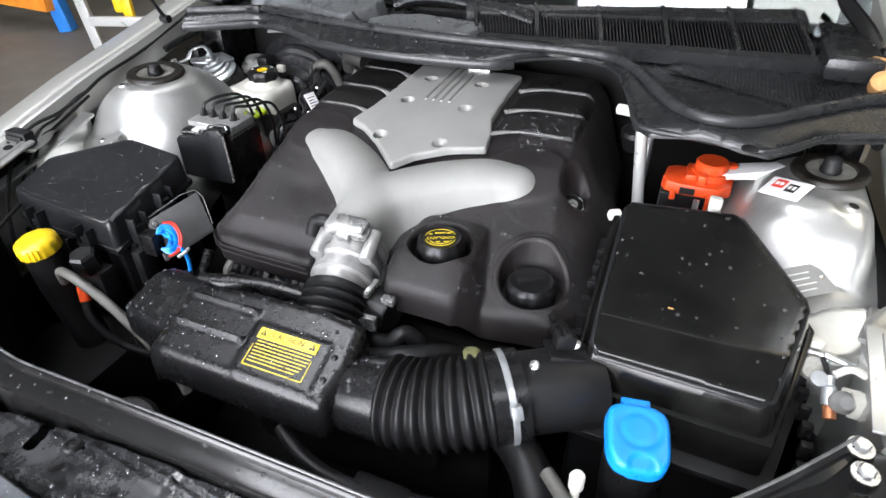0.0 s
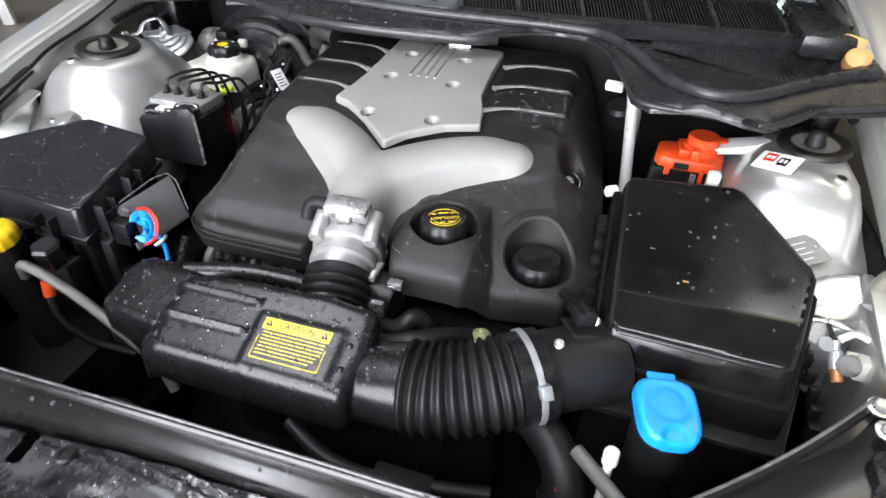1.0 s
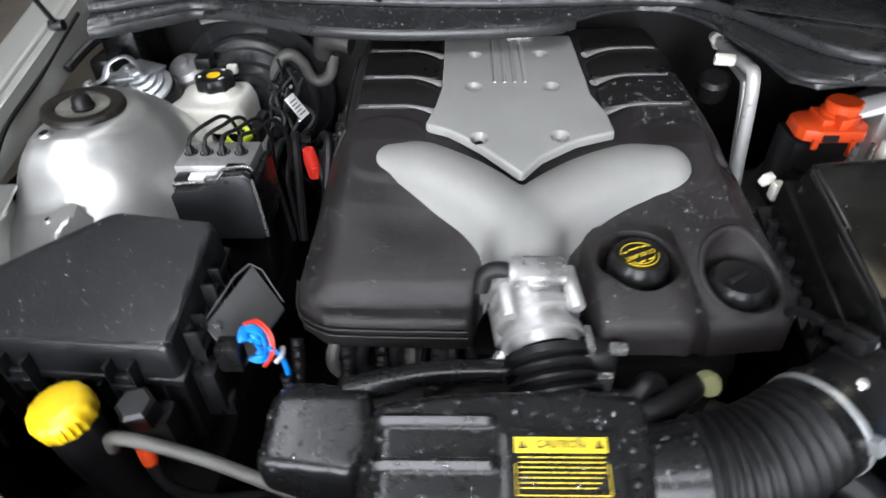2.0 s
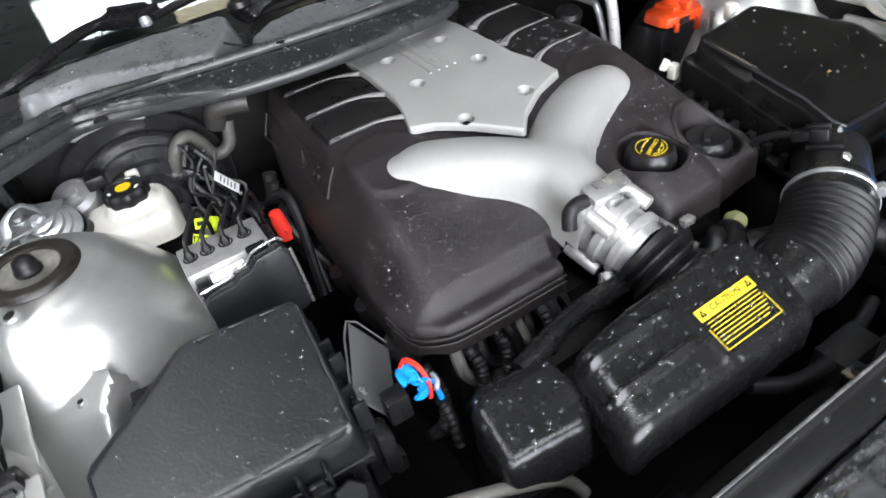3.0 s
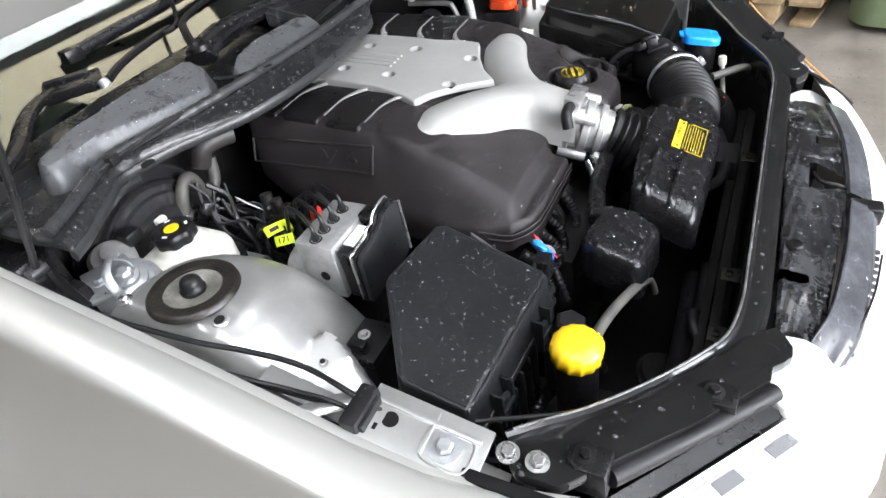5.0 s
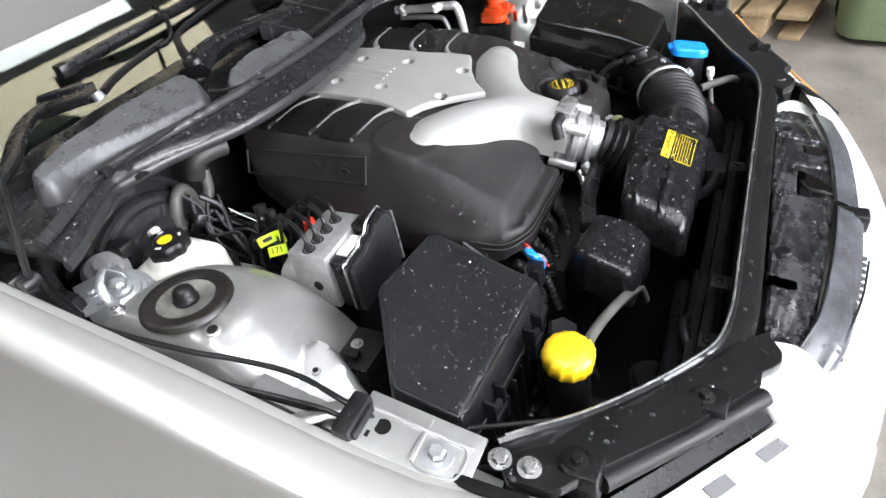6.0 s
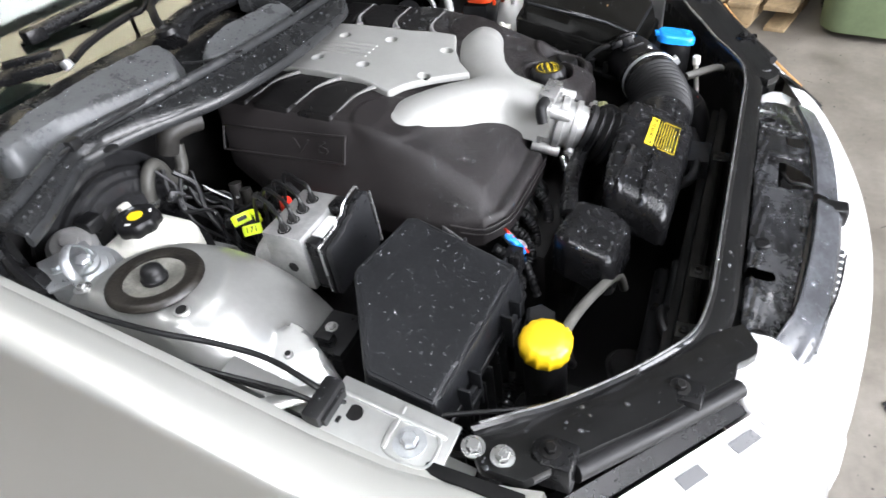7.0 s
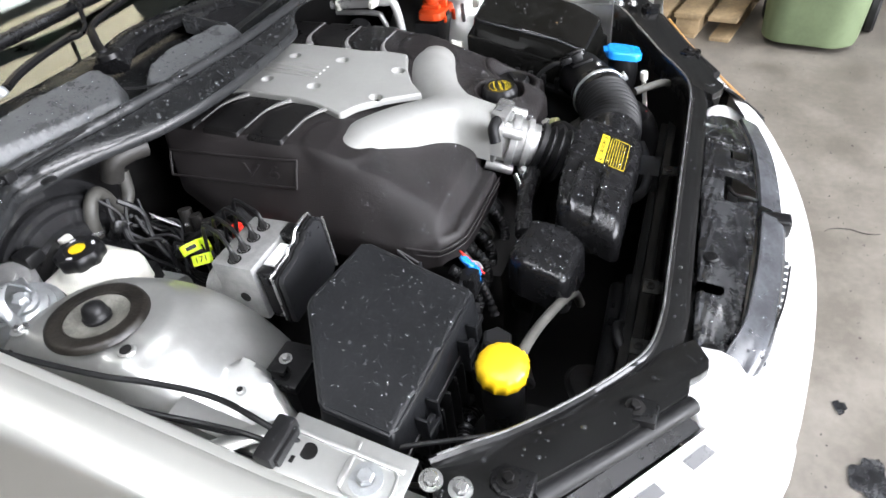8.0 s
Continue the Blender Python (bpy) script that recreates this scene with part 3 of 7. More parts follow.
part("inner_skirt", ribbon([(-x, y, z) for x, y, z in reversed(BEAD)], [(0.001, -0.03), (0.001, -0.44), (0.004, -0.44), (0.004, -0.03)], 4), "dark", panel, "dark sheet added for the shade below the panel")
trim_path = curve_points([(-x, y, z) for x, y, z in reversed(BEAD)] + BEAD[1:], 10)
for k in range(0, len(trim_path) - 6, 6):
    lift = 0.0028 + 0.0006 * ((k * 7) % 3)
    # broken pale tubes added as the bead's highlight
    part("edge_trim", tube([p + Vector((0, 0.001, lift)) for p in trim_path[k:k + 7:3]], 0.0019, 6, 2), "glint_grey", panel, "pale tube painting the highlight along the wet rolled edge")
corner_mesh = to_mesh("corner_plate", prism(CORNER, lambda x, y: float(corner_z(x, y)) - 0.016, lambda x, y: float(corner_z(x, y)), 0, 0.0025))
tube_mesh = to_mesh("lamp_tube", tube([(-0.60, -0.487, 0.758), (-0.505, -0.556, 0.728), (-0.417, -0.622, 0.708)], 0.0105, 12, 5))
for k, me in enumerate((corner_mesh, mirrored(corner_mesh))):
    s = (-1, 1)[k]
    part("corner_plate", me, "black_paint", panel, "gloss black corner plate over the headlamp")
    part("lamp_tube", tube_mesh if s < 0 else mirrored(tube_mesh), "rubber", panel, "round black tube rail")
    part("groove", tube([(s * 0.397, -0.548, 0.7185), (s * 0.405, -0.583, 0.7175), (s * 0.413, -0.616, 0.7165)], 0.0022, 6, 4), "dark", panel, "dark fold across the plate")
    part("dimple", moved(lathe([(0.0125, 0), (0.011, 0.0012), (0.008, 0.0004), (0, 0.0)], 20), pose(s * 0.366, -0.612, 0.7150)), "wet_panel", panel, "shallow pressed dimple")
    bx = 0.622 if s < 0 else 0.605
    bolt((s * bx, -0.397, 0.784), (s * bx, -0.45, 1.2), 0.0072, "alu_bright", panel, "bolt", 1.6, "large silver flange bolt")
    bolt((s * bx, -0.426, 0.784), (s * bx, -0.48, 1.2), 0.0072, "alu_bright", panel, "bolt", 1.6, "large silver flange bolt")
    for x, y, z in ((s * 0.600, -0.462, 0.780), (s * 0.460, -0.561, 0.737)):
        lug = prism([(x - s * 0.0 - 0.017, y - 0.026), (x + 0.015, y - 0.028), (x + 0.018, y + 0.006), (x + 0.006, y + 0.017), (x - 0.008, y + 0.016), (x - 0.018, y + 0.003)], z - 0.035, z + 0.003, 0.002, 0.003)
        part("lamp_lug", lug, "black_gloss", panel, "glossy black lamp lug")
        bolt((x, y - 0.002, z + 0.003), (x, y - 0.05, z + 0.5), 0.0058, "dark", panel, "bolt", 1.8)

for x, y, z in ((-0.195, -0.566, 0.664), (0.111, -0.566, 0.664), (-0.31, -0.562, 0.662)):
    part("panel_tab", join(box(x - 0.014, x + 0.014, y - 0.012, y + 0.016, z, z + 0.003, 0.001), moved(lathe([(0.004, 0.003), (0.006, 0.0035), (0.006, 0.005), (0.004, 0.0055)], 14), pose(x, y + 0.006, z))), "black_paint", panel, "small steel tab with a hole")

# slotted plastic cover over the grille
GRILLE = [(-0.312, -0.622), (-0.322, -0.640), (-0.312, -0.660), (-0.290, -0.664), (-0.25, -0.678), (0.0, -0.700), (0.18, -0.694), (0.32, -0.672), (0.335, -0.64), (0.31, -0.606), (0.19, -0.612), (0.02, -0.614), (-0.13, -0.617)]


def grille_holes(x, y):
    a = (np.abs(x - 0.150) < 0.015) & (np.abs(y + 0.672) < 0.014)
    b = (x > 0.0 + 0.5 * np.maximum(0, -0.665 - y)) & (x < 0.066 - 0.9 * np.maximum(0, -0.668 - y)) & (y < -0.650) & (y > -0.698 + 0.004)
    c = (np.abs(x + 0.205) < 0.007) & (y > -0.644)
    c |= np.hypot(x + 0.205, y + 0.644) < 0.0085
    d = (np.abs(x - 0.262) < 0.006) & (y > -0.64) & (y < -0.612)
    return a | b | c | d


def sheet_z(x, y):
    """The cover's two overlapping sheets, with a step between them and shallow pressed ridges."""
    step = 0.005 * ease(0.004, -0.004, x + 0.012 + 0.25 * np.maximum(0, -0.66 - y))
    ridge = 0.003 * ease(0.006, 0.002, np.abs(x - 0.095)) * ease(-0.63, -0.65, y) + 0.003 * ease(0.006, 0.002, np.abs(x - 0.19))
    wave = 0.0016 * np.sin(70 * x + 9 * np.sin(60 * y)) * np.sin(95 * y + 1.3)
    return 0.700 - 0.16 * (-0.62 - y) - 0.30 * x * x + step + ridge + wave


cover = thing("grille_cover", (0, -0.65, 0.6), "water-stained black plastic cover above the grille with slots and clips", "cover")
# added plate that keeps the slots dark, in place of shade
part("cover_floor", box(-0.30, 0.30, -0.668, -0.595, 0.635, 0.650, 0.003), "black", cover, "black plate added for the shade below the slots")
part("cover_sheet", moulded("cover_sheet", GRILLE, 0.008, sheet_z, 0.003, 0.012, 0.1, 0.003, grille_holes), "wet_panel", cover, "wet black sheet with dried water marks")
for x, y in ((-0.302, -0.642), (-0.150, -0.634), (0.215, -0.630)):
    z = float(sheet_z(np.array(x), np.array(y)))
    part("push_clip", moved(join(lathe([(0.011, 0), (0.011, 0.002), (0.009, 0.004), (0.0055, 0.004), (0.0055, 0.0015)], 20), lathe([(0.0048, 0.001), (0.0048, 0.003), (0, 0.0036)], 16)), pose(x, y, z + 0.001)),
         "black", cover, "black push clip")
part("latch_tongue", join(box(0.010, 0.045, -0.672, -0.656, 0.672, 0.680, 0.002), tube([(0.020, -0.70, 0.684), (0.016, -0.686, 0.692), (0.018, -0.665, 0.694), (0.040, -0.655, 0.694)], 0.003, 8, 5)), "black", cover, "black latch tongue in the slot")


def sweep_front(rows, profile_at):
    bm = bmesh.new()
    lines = [[bm.verts.new(p) for p in profile_at(t)] for t in rows]
    for a, b in zip(lines, lines[1:]):
        for j in range(len(a) - 1):
            bm.faces.new((a[j], a[j + 1], b[j + 1], b[j]))
    bmesh.ops.recalc_face_normals(bm, faces=bm.faces)
    return bm


def bumper_profile(t):
    # t runs from -1 (one side) to 1 (other side)
    x = 0.86 * t
    y = -0.80 + 0.25 * t * t + 0.10 * abs(t) ** 5
    k = abs(t)
    top = 0.662 - 0.02 * k
    back = 0.075 - 0.02 * k
    return [(x * 0.97, y + back, top), (x * 0.98, y + back * 0.62, top - 0.006), (x * 0.99, y + 0.022, top - 0.022), (x, y + 0.004, top - 0.05), (x * 1.005, y - 0.004, top - 0.10),
            (x * 1.005, y - 0.004, top - 0.2), (x, y + 0.012, top - 0.28), (x * 0.99, y + 0.03, top - 0.46)]


bumper = thing("front_bumper", (0, -0.80, 0.2), "silver front bumper with the glare of the door's daylight put into its colour", "bumper")
part("bumper_skin", sweep_front([i / 24 - 1 for i in range(49)], bumper_profile), "glare_paint", bumper)
LIP_PATH = [(-0.335, -0.648, 0.672), (-0.292, -0.667, 0.687), (-0.26, -0.678, 0.691), (-0.20, -0.688, 0.692), (-0.11, -0.698, 0.692), (-0.02, -0.703, 0.691)]
part("grille_lip", ribbon(LIP_PATH, [(-0.003, -0.006), (0.0, 0.002), (0.003, 0.003), (0.006, 0.001), (0.018, -0.004), (0.030, -0.009), (0.037, -0.016), (0.040, -0.03), (0.040, -0.06)], 6), "grey_gloss", bumper, "smooth wet grey lip of the grille")
part("lip_bead", tube([(x, y - 0.001, z + 0.0035) for x, y, z in LIP_PATH], 0.0016, 8, 5), "grey_gloss", bumper, "pale edge of the grille lip")
part("lip_end", box(-0.030, 0.0, -0.748, -0.704, 0.655, 0.685, 0.006, 3), "black", bumper, "black end block of the lip")
part("grille_slot", tube([(-0.28, -0.708, 0.676), (-0.20, -0.729, 0.678), (-0.12, -0.741, 0.678)], 0.0016, 6, 5), "black", bumper, "dark slot in the lip")
part("upper_edge", ribbon([(0.0, -0.702, 0.690), (0.10, -0.700, 0.689), (0.20, -0.693, 0.684), (0.31, -0.676, 0.672)], [(-0.002, -0.004), (0.002, 0.001), (0.010, -0.002), (0.022, -0.008), (0.034, -0.016), (0.036, -0.05)], 6), "grey_gloss", bumper, "wet grey upper edge of the grille")
for i in range(15):
    x = -0.295 + 0.0135 * i
    part("grille_tooth", moved(lathe([(0, 0.004), (0.0035, 0.003), (0.0045, 0), (0, -0.002)], 10), pose(x, -0.7425 + 0.42 * x * x, 0.6745 - 0.05 * abs(x))), "grey_gloss", bumper, "small ribbed tooth of the grille")


def headlamp(s):
    lamp = thing("headlamp", (s * 0.55, -0.6, 0.55), "clear headlamp with a bright reflector and a printed label strip", "headlamp", "headlamps")
    def lens_z(x, y):
        d = max(0.0, (abs(x) - 0.414) * 0.592 - (y + 0.617) * 0.806)
        return 0.696 + 0.14 * (abs(x) - 0.44) - 0.5 * d - 3.2 * d * d

    def on_lens(u, d, h=0.0):
        x, y = -0.424 - 0.322 * u, -0.642 + 0.236 * u
        way = Vector((-0.05 - 0.65 * u, -1 + 0.3 * u)).normalized()
        x, y = x + way.x * d, y + way.y * d
        return (x, y, lens_z(x, y) + h)

    def lens_row(u):
        rim = [(*on_lens(u, -0.004)[:2], on_lens(u, 0.0)[2] - 0.05), on_lens(u, -0.002, -0.004), on_lens(u, 0.002)]
        length = 0.092 + 0.05 * math.sin(math.pi * min(1.0, u * 1.2))
        rim += [on_lens(u, 0.002 + length * k / 10, 0.003 * math.sin(math.pi * k / 10)) for k in range(1, 11)]
        x, y, z = rim[-1]
        return rim + [(x, y, z - 0.03), (x, y, z - 0.10)]

    me = to_mesh("lens", sweep_front([k / 24 for k in range(25)], lens_row))
    part("lens", me if s < 0 else mirrored(me), "pale_lens", lamp, "pale frosted lamp lens", 50)

    def on_strip(u0, u1, d0, d1, h):
        bm = bmesh.new()
        rows = []
        for k in range(9):
            u = u0 + (u1 - u0) * k / 8
            rows.append([bm.verts.new(on_lens(u, d, e)) for d, e in ((d0, 0.0), (d0, h), (d1, h), (d1, 0.0))])
        for p, q in zip(rows, rows[1:]):
            for j in range(3):
                bm.faces.new((p[j], p[j + 1], q[j + 1], q[j]))
        bm.faces.new(rows[0])
        bm.faces.new(rows[-1][::-1])
        bmesh.ops.recalc_face_normals(bm, faces=bm.faces)
        return to_mesh("strip", bm)

    me = to_mesh("lamp_seal", tube([on_lens(0.0, 0.015 * k, 0.002) for k in range(7)], 0.0025, 6, 3))
    part("lamp_seal", me if s < 0 else mirrored(me), "black", lamp, "dark seal between lamp and bumper")
    me = on_strip(0.02, 0.62, 0.010, 0.030, 0.005)
    part("label_strip", me if s < 0 else mirrored(me), "silver_plastic", lamp, "pale strip with small dark print")
    me = on_strip(0.0, 0.64, 0.002, 0.0085, 0.007)
    part("strip_edge", me if s < 0 else mirrored(me), "white", lamp, "white raised edge of the lamp")
    me = on_strip(0.0, 0.66, -0.022, -0.004, 0.002)
    part("lamp_gutter", me if s < 0 else mirrored(me), "black_gloss", lamp, "black gutter behind the lamp")
    for k in range(16):
        p = on_lens(0.10 + 0.028 * k, 0.055 + 0.018 * ((k * 7) % 5), 0.001)
        part("lens_bead", moved(lathe([(0.0032, -0.001), (0.0026, 0.0012), (0, 0.002)], 10), pose(s * -p[0], p[1], p[2])), "pale_lens", lamp)
    for u0, u1 in ((0.06, 0.15), (0.26, 0.34)):
        me = on_strip(u0, u1, 0.013, 0.026, 0.0062)
        part("print_bar", me if s < 0 else mirrored(me), "grey_plate", lamp)
    return lamp


headlamp(-1)
far_lamp = headlamp(1)
part("indicator_edge", tube([(0.43, -0.686, 0.652), (0.52, -0.634, 0.662), (0.64, -0.566, 0.676), (0.78, -0.505, 0.686)], 0.003, 8, 5), "tan", far_lamp, "amber edge of the lamp")
for s in (-1, 1):
    def return_z(x, y):
        m = np.maximum(0, -0.652 - y)
        return 0.690 - 0.5 * m - 2.5 * m * m

    me = moulded("bumper_return", [(-0.318, -0.735), (-0.318, -0.624), (-0.345, -0.616), (-0.40, -0.622), (-0.420, -0.638), (-0.428, -0.730), (-0.38, -0.742)][::-1], 0.004, return_z, 0.004, 0.06, 0.02, 0.004)
    me.transform(Matrix.Translation((0, 0, 0 if s < 0 else -0.05)))
    part("bumper_return", me if s < 0 else mirrored(me), "glare_paint", bumper, "bumper return beside the headlamp, with the same glare in its colour", 60)
    fill = prism([(-0.40, -0.60), (-0.47, -0.66), (-0.80, -0.42), (-0.70, -0.40), (-0.60, -0.44)], 0.45, lambda x, y: 0.64 + 0.14 * (abs(x) - 0.44), 0, 0.004)
    me = to_mesh("lamp_housing", fill)
    part("lamp_housing", me if s < 0 else mirrored(me), "black", panel, "black lamp housing below the plate")

# scuttle panel below the windscreen
LIP = [(-0.620, 0.128), (-0.588, 0.142), (-0.516, 0.186), (-0.482, 0.206), (-0.44, 0.201), (-0.39, 0.184), (-0.34, 0.157), (-0.285, 0.130), (-0.20, 0.112), (-0.10, 0.107), (0.05, 0.118), (0.10, 0.142), (0.15, 0.172), (0.20, 0.182), (0.255, 0.165),
       (0.285, 0.12), (0.315, 0.02), (0.332, -0.050), (0.355, -0.072), (0.42, -0.078), (0.47, -0.086), (0.50, -0.086), (0.53, -0.055), (0.56, -0.020), (0.60, 0.002), (0.66, 0.03)]
SEAL = [(-0.620, 0.156), (-0.588, 0.168), (-0.53, 0.196), (-0.485, 0.217), (-0.45, 0.218), (-0.40, 0.209), (-0.326, 0.192), (-0.227, 0.176), (-0.05, 0.158), (0.10, 0.159), (0.20, 0.160), (0.27, 0.145), (0.315, 0.09), (0.350, 0.02),
        (0.381, -0.030), (0.426, -0.058), (0.48, -0.043), (0.545, 0.018), (0.61, 0.078), (0.66, 0.110)]


def cowl_z(x, y):
    s = outline_distance(SEAL + [(0.70, 0.6), (-0.70, 0.6)], x, y)
    z = 0.918 + 0.016 * ease(-0.06, 0.0, s)
    z = z - 0.012 * ease(0.012, 0.03, s) + 0.02 * ease(0.06, 0.2, s) * ease(0.06, -0.02, x) - 0.012 * ease(0.03, 0.07, s) * ease(-0.02, 0.02, x)
    return z


cowl = thing("scuttle_panel", (0, 0.25, 0.9), "wet black plastic scuttle panel below the windscreen with grille and seal", "scuttle")
COWL = LIP + [(0.69, 0.05), (0.69, 0.40), (0.3, 0.42), (-0.3, 0.42), (-0.630, 0.40), (-0.630, 0.20)]
part("scuttle_sheet", moulded("scuttle_sheet", COWL, 0.004, cowl_z, 0.006, 0.006, 0.1, 0.005), "cowl", cowl)
part("seal", tube([(x, y, 0.9400) for x, y in SEAL], lambda t: 0.0080 + 0.0005 * math.sin(t * 1100), 10, 14, 0.9), "seal_rubber", cowl, "beaded black rubber bonnet seal")
part("lip_edge", tube([(x, y + 0.002, 0.911) for x, y in LIP if x < 0.12], 0.0040, 12, 5, 2.1, up=(0, 0, 1)), "seal_rubber", cowl, "thin raised front lip")
part("lip_edge", tube([(x, y + 0.004, 0.9175) for x, y in LIP if x > 0.06], 0.0042, 10, 5), "seal_rubber", cowl, "thin raised front lip")


def hump_shell(poly):
    return moulded("hump", poly, 0.012, lambda x, y: 0.946 + 0.24 * (y - 0.21), 0.004, 0.040, 0.30, 0.006)


part("motor_cover", hump_shell([(-0.540, 0.250), (-0.50, 0.258), (-0.455, 0.256), (-0.40, 0.240), (-0.34, 0.222), (-0.275, 0.208), (-0.228, 0.262), (-0.224, 0.298), (-0.341, 0.308), (-0.458, 0.304), (-0.528, 0.285)]), "cowl_hump", cowl, "grey raised cover wet with drops")
part("motor_cover", hump_shell([(-0.230, 0.205), (-0.193, 0.188), (-0.101, 0.182), (0.0, 0.186), (0.02, 0.235), (-0.117, 0.248), (-0.177, 0.238)]), "cowl_hump", cowl, "grey raised cover wet with drops")
part("linkage_arch", tube([(-0.200, 0.292, 0.955), (-0.165, 0.305, 0.966), (-0.115, 0.312, 0.970), (-0.05, 0.308, 0.968), (0.04, 0.300, 0.960), (0.10, 0.29, 0.95)], 0.030, 12, 6, 0.45, up=(0, 0, 1)), "black_gloss", cowl, "curved black linkage cover wet with drops")
part("washer_tube", tube([(-0.535, 0.205, 0.938), (-0.47, 0.202, 0.943), (-0.40, 0.198, 0.944), (-0.30, 0.190, 0.942), (-0.24, 0.180, 0.940)], 0.0030, 6, 6), "rubber", cowl, "thin black washer tube")
part("tube_clip", box(-0.008, 0.008, -0.006, 0.006, 0, 0.014, 0.002, m=pose(-0.478, 0.203, 0.936, 0, 0, 8)), "black", cowl, "small black tube clip")
part("washer_tube", tube([(-0.255, 0.215, 0.952), (-0.235, 0.200, 0.945), (-0.20, 0.175, 0.942), (-0.185, 0.155, 0.945)], 0.0022, 6, 5), "rubber", cowl, "thin black washer tube")
part("cover_nut", moved(lathe([(0.019, 0), (0.019, 0.008), (0.013, 0.012), (0.011, 0.006), (0, 0.006)], 24), pose(-0.200, 0.284, 0.972, -8) @ Matrix.Scale(1.0, 4)), "black", cowl, "round black wiper spindle nut")

# intake grille: a frame, fins between dividers
def grille_point(u, v):
    # u along the car's width 0 to 1, v from front to back
    x = 0.006 + 0.555 * u
    return (x - 0.02 * v, 0.214 + 0.062 * u + v * (0.046 + 0.068 * u), 0.938 + 0.022 * v)


def strip(u0, u1, v0, v1, h0, h1):
    bm = bmesh.new()
    c = [grille_point(u, v) for u, v in ((u0, v0), (u1, v0), (u1, v1), (u0, v1))]
    lo = [bm.verts.new((x, y, z + h0)) for x, y, z in c]
    hi = [bm.verts.new((x, y, z + h1)) for x, y, z in c]
    bm.faces.new(hi)
    bm.faces.new(lo[::-1])
    for i in range(4):
        bm.faces.new((lo[i], lo[(i + 1) % 4], hi[(i + 1) % 4], hi[i]))
    bmesh.ops.recalc_face_normals(bm, faces=bm.faces)
    return bm


# a dark sheet stands in for the shade between the fins
part("grille_well", strip(-0.01, 1.01, -0.05, 1.05, -0.025, -0.012), "dark", cowl, "dark sheet for the shade behind the fins")
part("grille_frame", join(strip(-0.03, 1.03, -0.22, -0.02, -0.02, 0.002), strip(-0.03, 1.03, 1.02, 1.4, -0.02, 0.003)), "cowl", cowl)
for i in range(6):
    part("divider", strip(i * 0.2 - 0.006, i * 0.2 + 0.006, -0.05, 1.38, -0.02, 0.008), "cowl", cowl)
for i in range(96):
    u = (i + 0.5) / 96
    if abs((u * 5) % 1.0 - 0) > 0.05:
        part("fin", strip(u - 0.0022, u + 0.0022, 0.0, 1.0, -0.016, -0.001), "black", cowl)
# woven mesh inlay on the battery side
mesh_bms = []


def inlay(u, v):
    """A point of the mesh field: u along the car's width, v from its front edge to its back edge."""
    x = 0.352 + 0.262 * u
    front = 0.196 - 0.50 * (x - 0.352) if x < 0.56 else 0.092 + 0.35 * (x - 0.56)
    back = 0.222 + 0.112 * (x - 0.35) / 0.27 - 0.012
    y = front + (back - front) * v
    return (x, y, float(cowl_z(np.array(x), np.array(y))) + 0.004 + 0.004 * v)


for i in range(46):
    mesh_bms.append(tube([inlay(i / 45, 0), inlay(i / 45, 0.5), inlay(i / 45, 1)], 0.0011, 4, 3))
for j in range(24):
    mesh_bms.append(tube([inlay(k / 8, j / 23) for k in range(9)], 0.0011, 4, 2))
part("mesh_inlay", join(*mesh_bms), "cowl", cowl, "fine black mesh inlay")["kind"] = "stuff"
part("scuttle_end", box(0.572, 0.655, 0.205, 0.435, 0.92, 0.958, 0.014), "cowl", cowl, "smooth black end cap")
for x, y in ((0.355, 0.085), (0.475, -0.095), (-0.45, 0.178)):
    part("push_clip", moved(lathe([(0.010, 0), (0.010, 0.002), (0.006, 0.004), (0, 0.0035)], 20), pose(x, y - 0.06 if y == 0.085 else y, 0.922)), "black", cowl, "black push clip")

# wiper arms and bonnet hinge at the foot of the windscreen
wiper = thing("wiper", (-0.25, 0.42, 0.97), "black wiper arm parked along the foot of the windscreen", "wiper")
part("arm", tube([(-0.19, 0.305, 0.97), (-0.16, 0.35, 0.985), (-0.10, 0.40, 0.99), (0.08, 0.44, 0.995)], 0.009, 8, 5, 0.6), "black", wiper)
part("blade", join(tube([(-0.290, 0.500, 0.992), (-0.18, 0.494, 0.997), (-0.06, 0.484, 1.0), (0.25, 0.50, 1.0)], 0.0105, 10, 5), tube([(-0.290, 0.508, 0.980), (-0.06, 0.494, 0.988), (0.25, 0.510, 0.988)], 0.003, 6, 5)), "black_gloss", wiper, "thick black wiper blade")
part("blade_end", box(-0.016, 0.016, -0.013, 0.013, -0.011, 0.011, 0.003, m=pose(-0.280, 0.499, 0.992, 0, 0, -4)), "black_gloss", wiper, "square end of the blade")
part("hook", tube([(-0.06, 0.50, 1.02), (-0.09, 0.44, 1.015), (-0.128, 0.398, 0.992), (-0.150, 0.392, 0.985), (-0.162, 0.405, 0.982)], 0.0042, 8, 6), "black_gloss", wiper, "bent steel hook of the arm")
second = thing("wiper", (-0.45, 0.40, 0.95), "black wiper arm with a bright pivot pin", "wiper")
part("arm", tube([(-0.56, 0.325, 0.955), (-0.51, 0.350, 0.962), (-0.46, 0.400, 0.968), (-0.41, 0.440, 0.970), (-0.36, 0.450, 0.972)], 0.014, 10, 6, 0.6, up=(0, 0, 1)), "black_gloss", second, "curved glossy arm")
